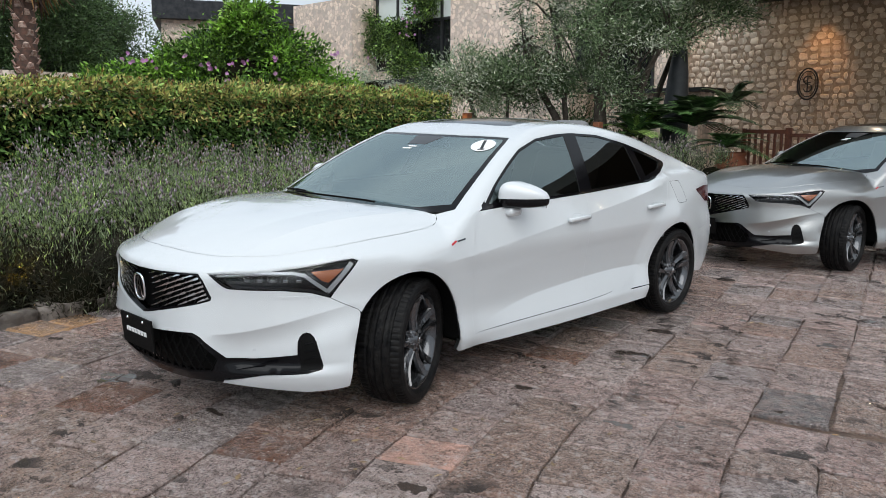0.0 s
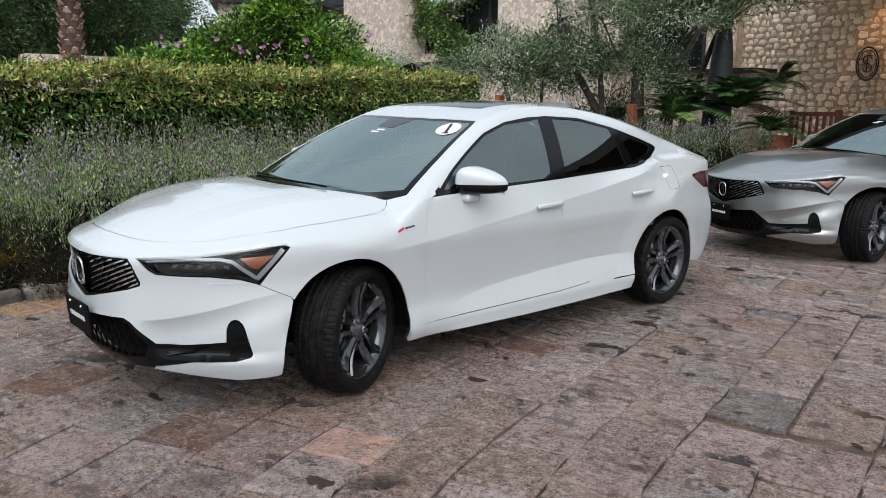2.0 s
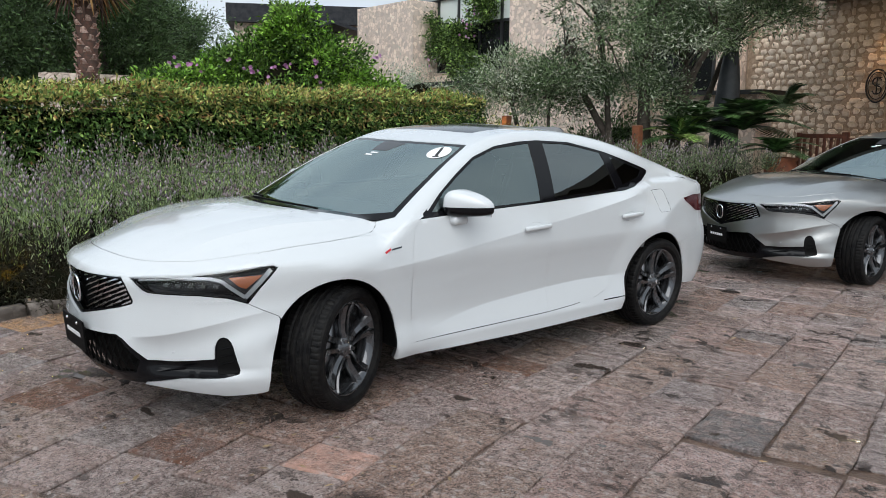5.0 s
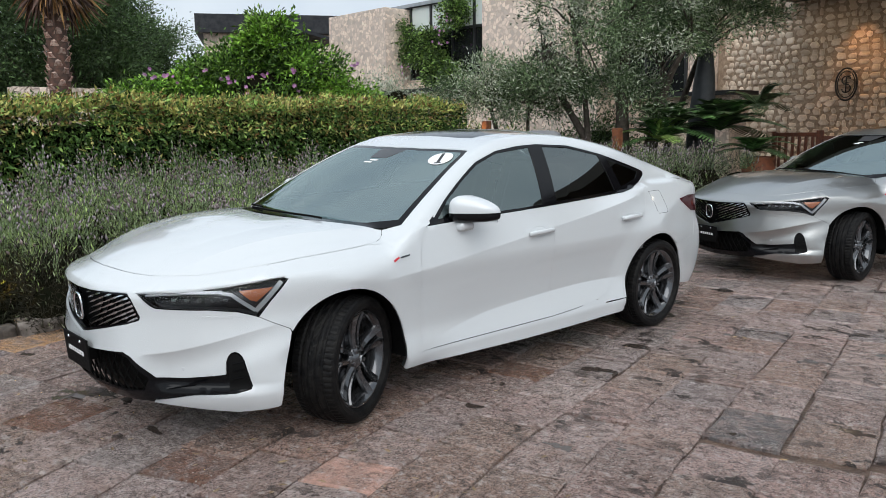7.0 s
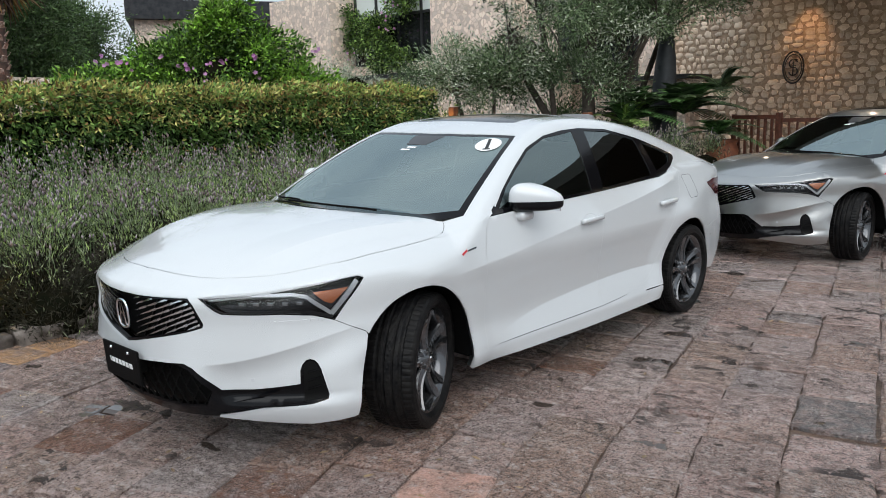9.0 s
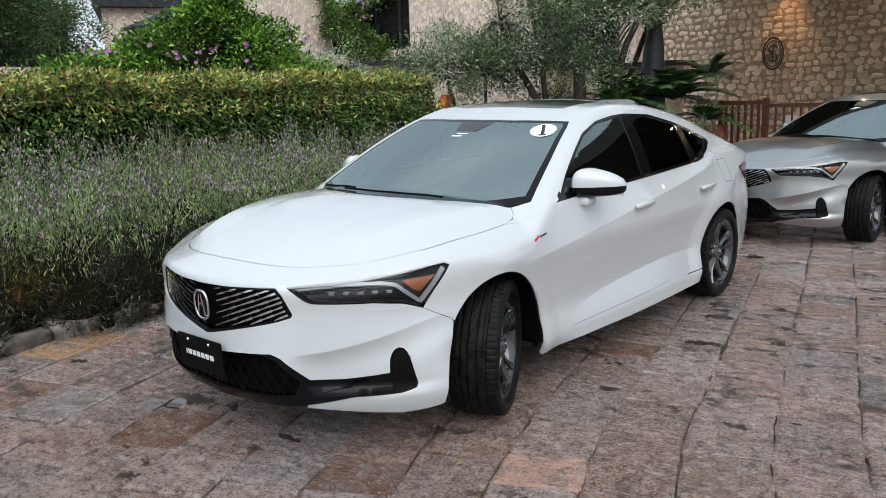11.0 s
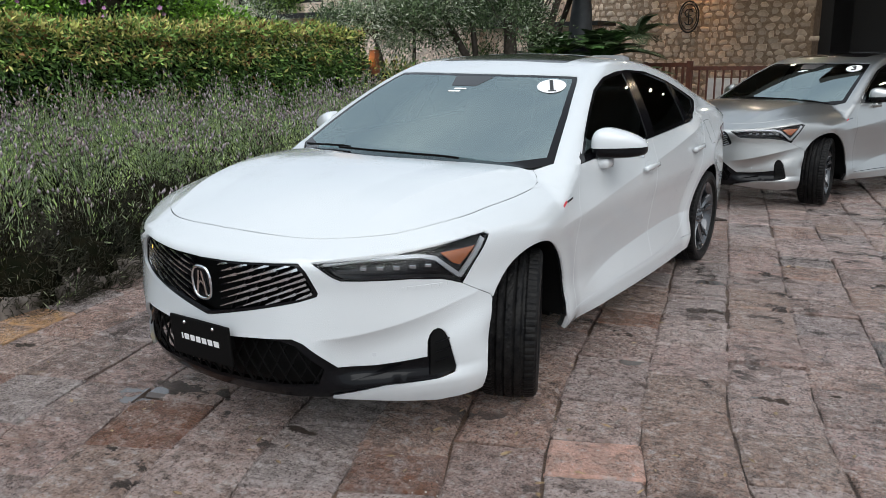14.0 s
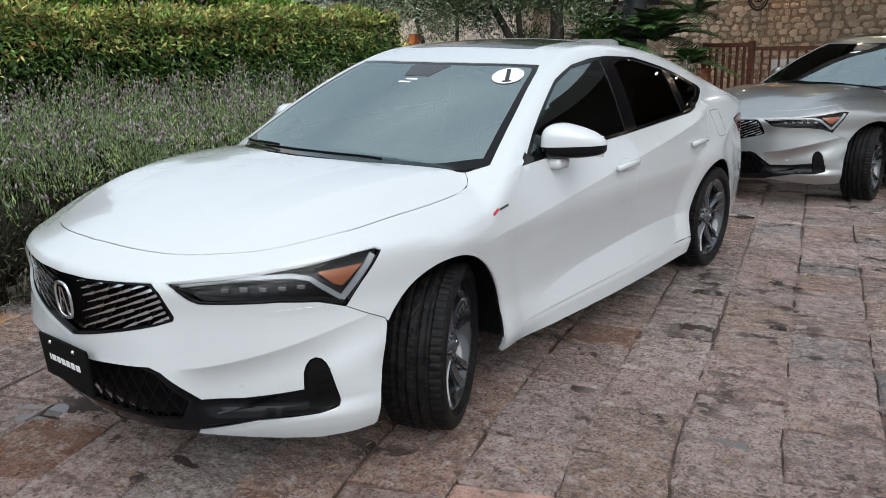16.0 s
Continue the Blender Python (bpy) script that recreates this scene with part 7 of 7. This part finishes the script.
for nm, dims in [("rail", (0, 6.4, -0.03, 0.03, 1.06, 1.13)), ("rail", (0, 6.4, -0.025, 0.025, 0.14, 0.19))] + [("post", (1.3 * k + 1.2, 1.3 * k + 1.26, -0.03, 0.03, 0, 1.06)) for k in range(4)] + [("baluster", (0.12 + 0.16 * k, 0.15 + 0.16 * k, -0.015, 0.015, 0.19, 1.06)) for k in range(39) if (k + 1) % 8]:
    bm = bmesh.new()
    box(bm, *dims)
    part(nm, bm, WOOD_RED, rail)
bm = bmesh.new()
box(bm, 0.3, 6.6, 0.5, 0.85, 0, 0.95, m=Matrix.Translation((13.9, 2.5, 0)) @ Matrix.Rotation(radians(-97), 4, "Z"))
tagged(part("wall_low", bm, WHITE_STONE, None, "pale rendered low wall behind the railing"), category="wall", kind="structure")
# garden lights
for x, y, h in ((8.62, 6.47, 1.58), (9.35, 4.05, 1.42)):
    bm = bmesh.new()
    box(bm, -0.065, 0.065, -0.065, 0.065, 0.15, h, 0.012)
    bmesh.ops.subdivide_edges(bm, edges=[e for e in bm.edges if abs(e.verts[0].co.z - e.verts[1].co.z) > 0.5], cuts=6)
    for v in bm.verts:
        v.co += Vector((noise.noise(v.co * 3), noise.noise(v.co * 3 + Vector((5, 0, 0))), 0)) * 0.012
    ob = tagged(part("timber_post", bm, WOOD_POST, None, "red-brown timber post among the shrubs"), category="post")
    ob.location = (x, y, 0)
for x, y, z in ((-0.80, 2.33, 0.14), (8.46, 6.52, 1.22)):
    g = empty("garden_light", "small black garden spotlight among the plants", "lamp", at=Matrix.Translation((x, y, z)))
    v, f = lathe([(0.0, 0.0), (0.05, 0.0), (0.055, 0.12), (0.045, 0.12), (0.04, 0.03), (0.0, 0.03)], 16, "z")
    link_mesh("housing", v, f, DARK_FRAME, g)
    v, f = lathe([(0.0, 0.05), (0.041, 0.05)], 16, "z")
    link_mesh("lens", v, f, LAMP_GLOW, g)
    bm = bmesh.new()
    limb(bm, [(0, 0, -1.15 if z > 0.5 else -0.1), (0, 0, 0.01)], 0.012, 0.012, 6)
    part("stake", bm, DARK_FRAME, g)
    lp = new("garden_glow", bpy.data.lights.new("garden_glow", "POINT"))
    lp.data.energy, lp.data.color, lp.data.shadow_soft_size = (7.0 if z < 0.5 else 0.9), (1.0, 0.60, 0.08), 0.04
    lp.location = (x, y, z + 0.18)


# ---- kerb stones, fallen leaves, paving stones ----
KERB = material("rough_kerb_stone", (0.19, 0.165, 0.145), 0.7, other=(0.08, 0.066, 0.056), scale=9, bump=0.9, bump_scale=25, random_ob=0.2)
kerb = empty("kerb", "rough stone kerb along the planted bed", "kerb", kind="structure")
rk = np.random.default_rng(11)
x = -6.0
while x < 13:
    w = rk.uniform(0.35, 0.6)
    bm = bmesh.new()
    box(bm, -w / 2 + 0.012, w / 2 - 0.012, -0.10, 0.10, -0.08, rk.uniform(0.06, 0.12))
    bmesh.ops.subdivide_edges(bm, edges=bm.edges[:], cuts=3, use_grid_fill=True)
    for v in bm.verts:
        v.co += Vector((noise.noise(v.co * 9 + Vector((x, 0, 0))), noise.noise(v.co * 8 + Vector((0, x, 0))), noise.noise(v.co * 8 + Vector((0, 0, x))))) * 0.028
    ob = part("kerb_stone", bm, KERB, kerb, smooth=True)
    xm = x + w / 2
    ob.matrix_basis = Matrix.Translation((xm, kerb_y(xm), gz(xm, 2.1))) @ Matrix.Rotation(math.atan2(kerb_y(xm + 0.1) - kerb_y(xm), 0.1), 4, "Z")
    x += w

DRY_LEAF = material("fallen_dry_leaf", (0.34, 0.24, 0.13), 0.6, other=(0.20, 0.12, 0.06), scale=20, random_ob=0.35)
kinds = []
for k in range(4):
    v = [(0, 0, 0.004), (0.012, 0.008, 0.007), (0.035, 0.011, 0.009), (0.062, 0.0, 0.005 + 0.003 * k), (0.036, -0.010, 0.010), (0.014, -0.008, 0.006), (0.034, 0, 0.003)]
    me = bpy.data.meshes.new("fallen_leaf")
    me.from_pydata([(a, b * (0.7 + 0.2 * k), c) for a, b, c in v], [], [(0, 1, 6), (1, 2, 6), (2, 3, 6), (3, 4, 6), (4, 5, 6), (5, 0, 6)])
    me.materials.append(DRY_LEAF)
    kinds.append(me)
for k in range(120):
    x, y = rk.uniform(-2.0, 3.5), rk.uniform(-2.9, -0.6)
    if k < 45:
        x, y = rk.uniform(-1.8, 0.4), rk.uniform(-1.9, 0.4)
    if k > 105:
        x, y = rk.uniform(-1.8, -0.9), rk.uniform(0.2, 1.9)
    ob = new("fallen_leaf", kinds[k % 4])
    s = rk.uniform(0.4, 0.85)
    ob.matrix_world = Matrix.Translation((x, y, gz(x, y) + 0.006)) @ Matrix.Rotation(rk.uniform(0, 6.28), 4, "Z") @ Matrix.Diagonal((s, s, s, 1))
    tagged(ob, "small dry fallen leaf on the wet paving", "leaf", "fallen leaves")

# paving: curved courses round the middle of the drive
pavement = empty("pavement", "wet grey-pink volcanic stone paving in curved courses", "paving", kind="structure")


def slab(rk):
    """A worn slab: uneven top, rounded edge, sides down into the joint; unit size."""
    e = np.array([-0.5, -0.455, -0.15, 0.15, 0.455, 0.5])
    v, f = [], []
    for j, b in enumerate(e):
        for i, a in enumerate(e):
            rim = i in (0, 5) or j in (0, 5)
            v.append((a + (rk.uniform(-0.024, 0.020) * (1 if a > 0 else -1) if rim else 0), b + (rk.uniform(-0.024, 0.020) * (1 if b > 0 else -1) if rim else 0), (-0.008 if rim else 0) + rk.uniform(-0.0025, 0.0025)))
    for j in range(5):
        for i in range(5):
            f.append((j * 6 + i, j * 6 + i + 1, j * 6 + i + 7, j * 6 + i + 6))
    ring = [i for i in range(6)] + [6 * j + 5 for j in range(1, 6)] + [30 + i for i in range(4, -1, -1)] + [6 * j for j in range(4, 0, -1)]
    k = len(v)
    v += [(v[i][0] * 0.99, v[i][1] * 0.99, -0.035) for i in ring]
    f += [(ring[(i + 1) % len(ring)], ring[i], k + i, k + (i + 1) % len(ring)) for i in range(len(ring))]
    return np.array(v), f


kinds, shared = [slab(rk) for _ in range(12)], {}
slabs = []
P0, RAD, DIR = np.array((0.5, -1.2)), 5.9, radians(13)
T, NRM = np.array((math.cos(DIR), math.sin(DIR))), np.array((-math.sin(DIR), math.cos(DIR)))
for row in range(-16, 26):
    d = -0.02 + 0.345 * (row + 0.5)
    s = -14.0 + rk.uniform(0, 0.4)
    while s < 17:
        w = rk.choice([0.27, 0.33, 0.38, 0.44, 0.5]) * rk.uniform(0.92, 1.08)
        if s > 0:
            p, turn, step = P0 + T * (s + w / 2) + NRM * d, DIR, w
        else:
            step = w * RAD / max(RAD + d, 0.6)
            turn = DIR - (s + step / 2) / RAD
            p = P0 - NRM * RAD + (RAD + d) * np.array((-math.sin(turn), math.cos(turn)))
        if -5.5 < p[0] < 16 and -11 < p[1] < kerb_y(p[0]) - 0.02 and RAD + d > 0.8:
            slabs.append((p[0] + rk.uniform(-0.005, 0.005), p[1] + rk.uniform(-0.005, 0.005), turn + math.pi / 2, w))
        s += step
slabs.sort(key=lambda s: math.hypot(s[0] + 0.2, s[1] + 0.9))
special = {}
for px, py, m in ((-0.49, -1.42, PINK_STONE), (-0.52, 1.94, ORANGE_STONE), (-0.96, 1.85, ORANGE_STONE), (-0.83, -0.61, RUST_STONE), (-0.98, 0.14, RUST_STONE), (1.07, -2.26, SLATE_STONE), (-1.3, 1.2, RUST_STONE), (1.2, -0.95, RUST_STONE)):
    special[min(range(len(slabs)), key=lambda i: math.hypot(slabs[i][0] - px, slabs[i][1] - py))] = m
rest_v, rest_f, base = [], [], 0
for k, (x, y, mid, w) in enumerate(slabs):
    i = int(rk.integers(len(kinds)))
    z = gz(x, y) + rk.uniform(-0.004, 0.004)
    m = Matrix.Translation((x, y, z)) @ Matrix.Rotation(math.atan2(gz(x, y + 0.1) - gz(x, y - 0.1), 0.2), 4, "X") @ Matrix.Rotation(mid - math.pi / 2 + rk.uniform(-0.015, 0.015), 4, "Z")
    m = m @ Matrix.Rotation(rk.uniform(-0.016, 0.016), 4, "X") @ Matrix.Rotation(rk.uniform(-0.016, 0.016), 4, "Y") @ Matrix.Diagonal((w + rk.uniform(-0.010, 0.002), 0.345 + rk.uniform(-0.010, 0.002), 1, 1))
    v, f = kinds[i]
    if k < 296 or k in special:
        mat = special.get(k, PAVING)
        if (i, mat.name) not in shared:
            me = bpy.data.meshes.new("paving_stone")
            me.from_pydata([tuple(p) for p in v], [], f)
            me.materials.append(mat)
            shared[i, mat.name] = me
        ob = new("paving_stone", shared[i, mat.name])
        ob.matrix_world = m
        ob.parent = pavement
    else:
        rest_v += [m @ Vector(p) for p in v]
        rest_f += [tuple(q + base for q in face) for face in f]
        base += len(v)
run = link_mesh("paving_run", rest_v, rest_f, PAVING_FAR, pavement, smooth=False)
run["kind"] = "stuff"
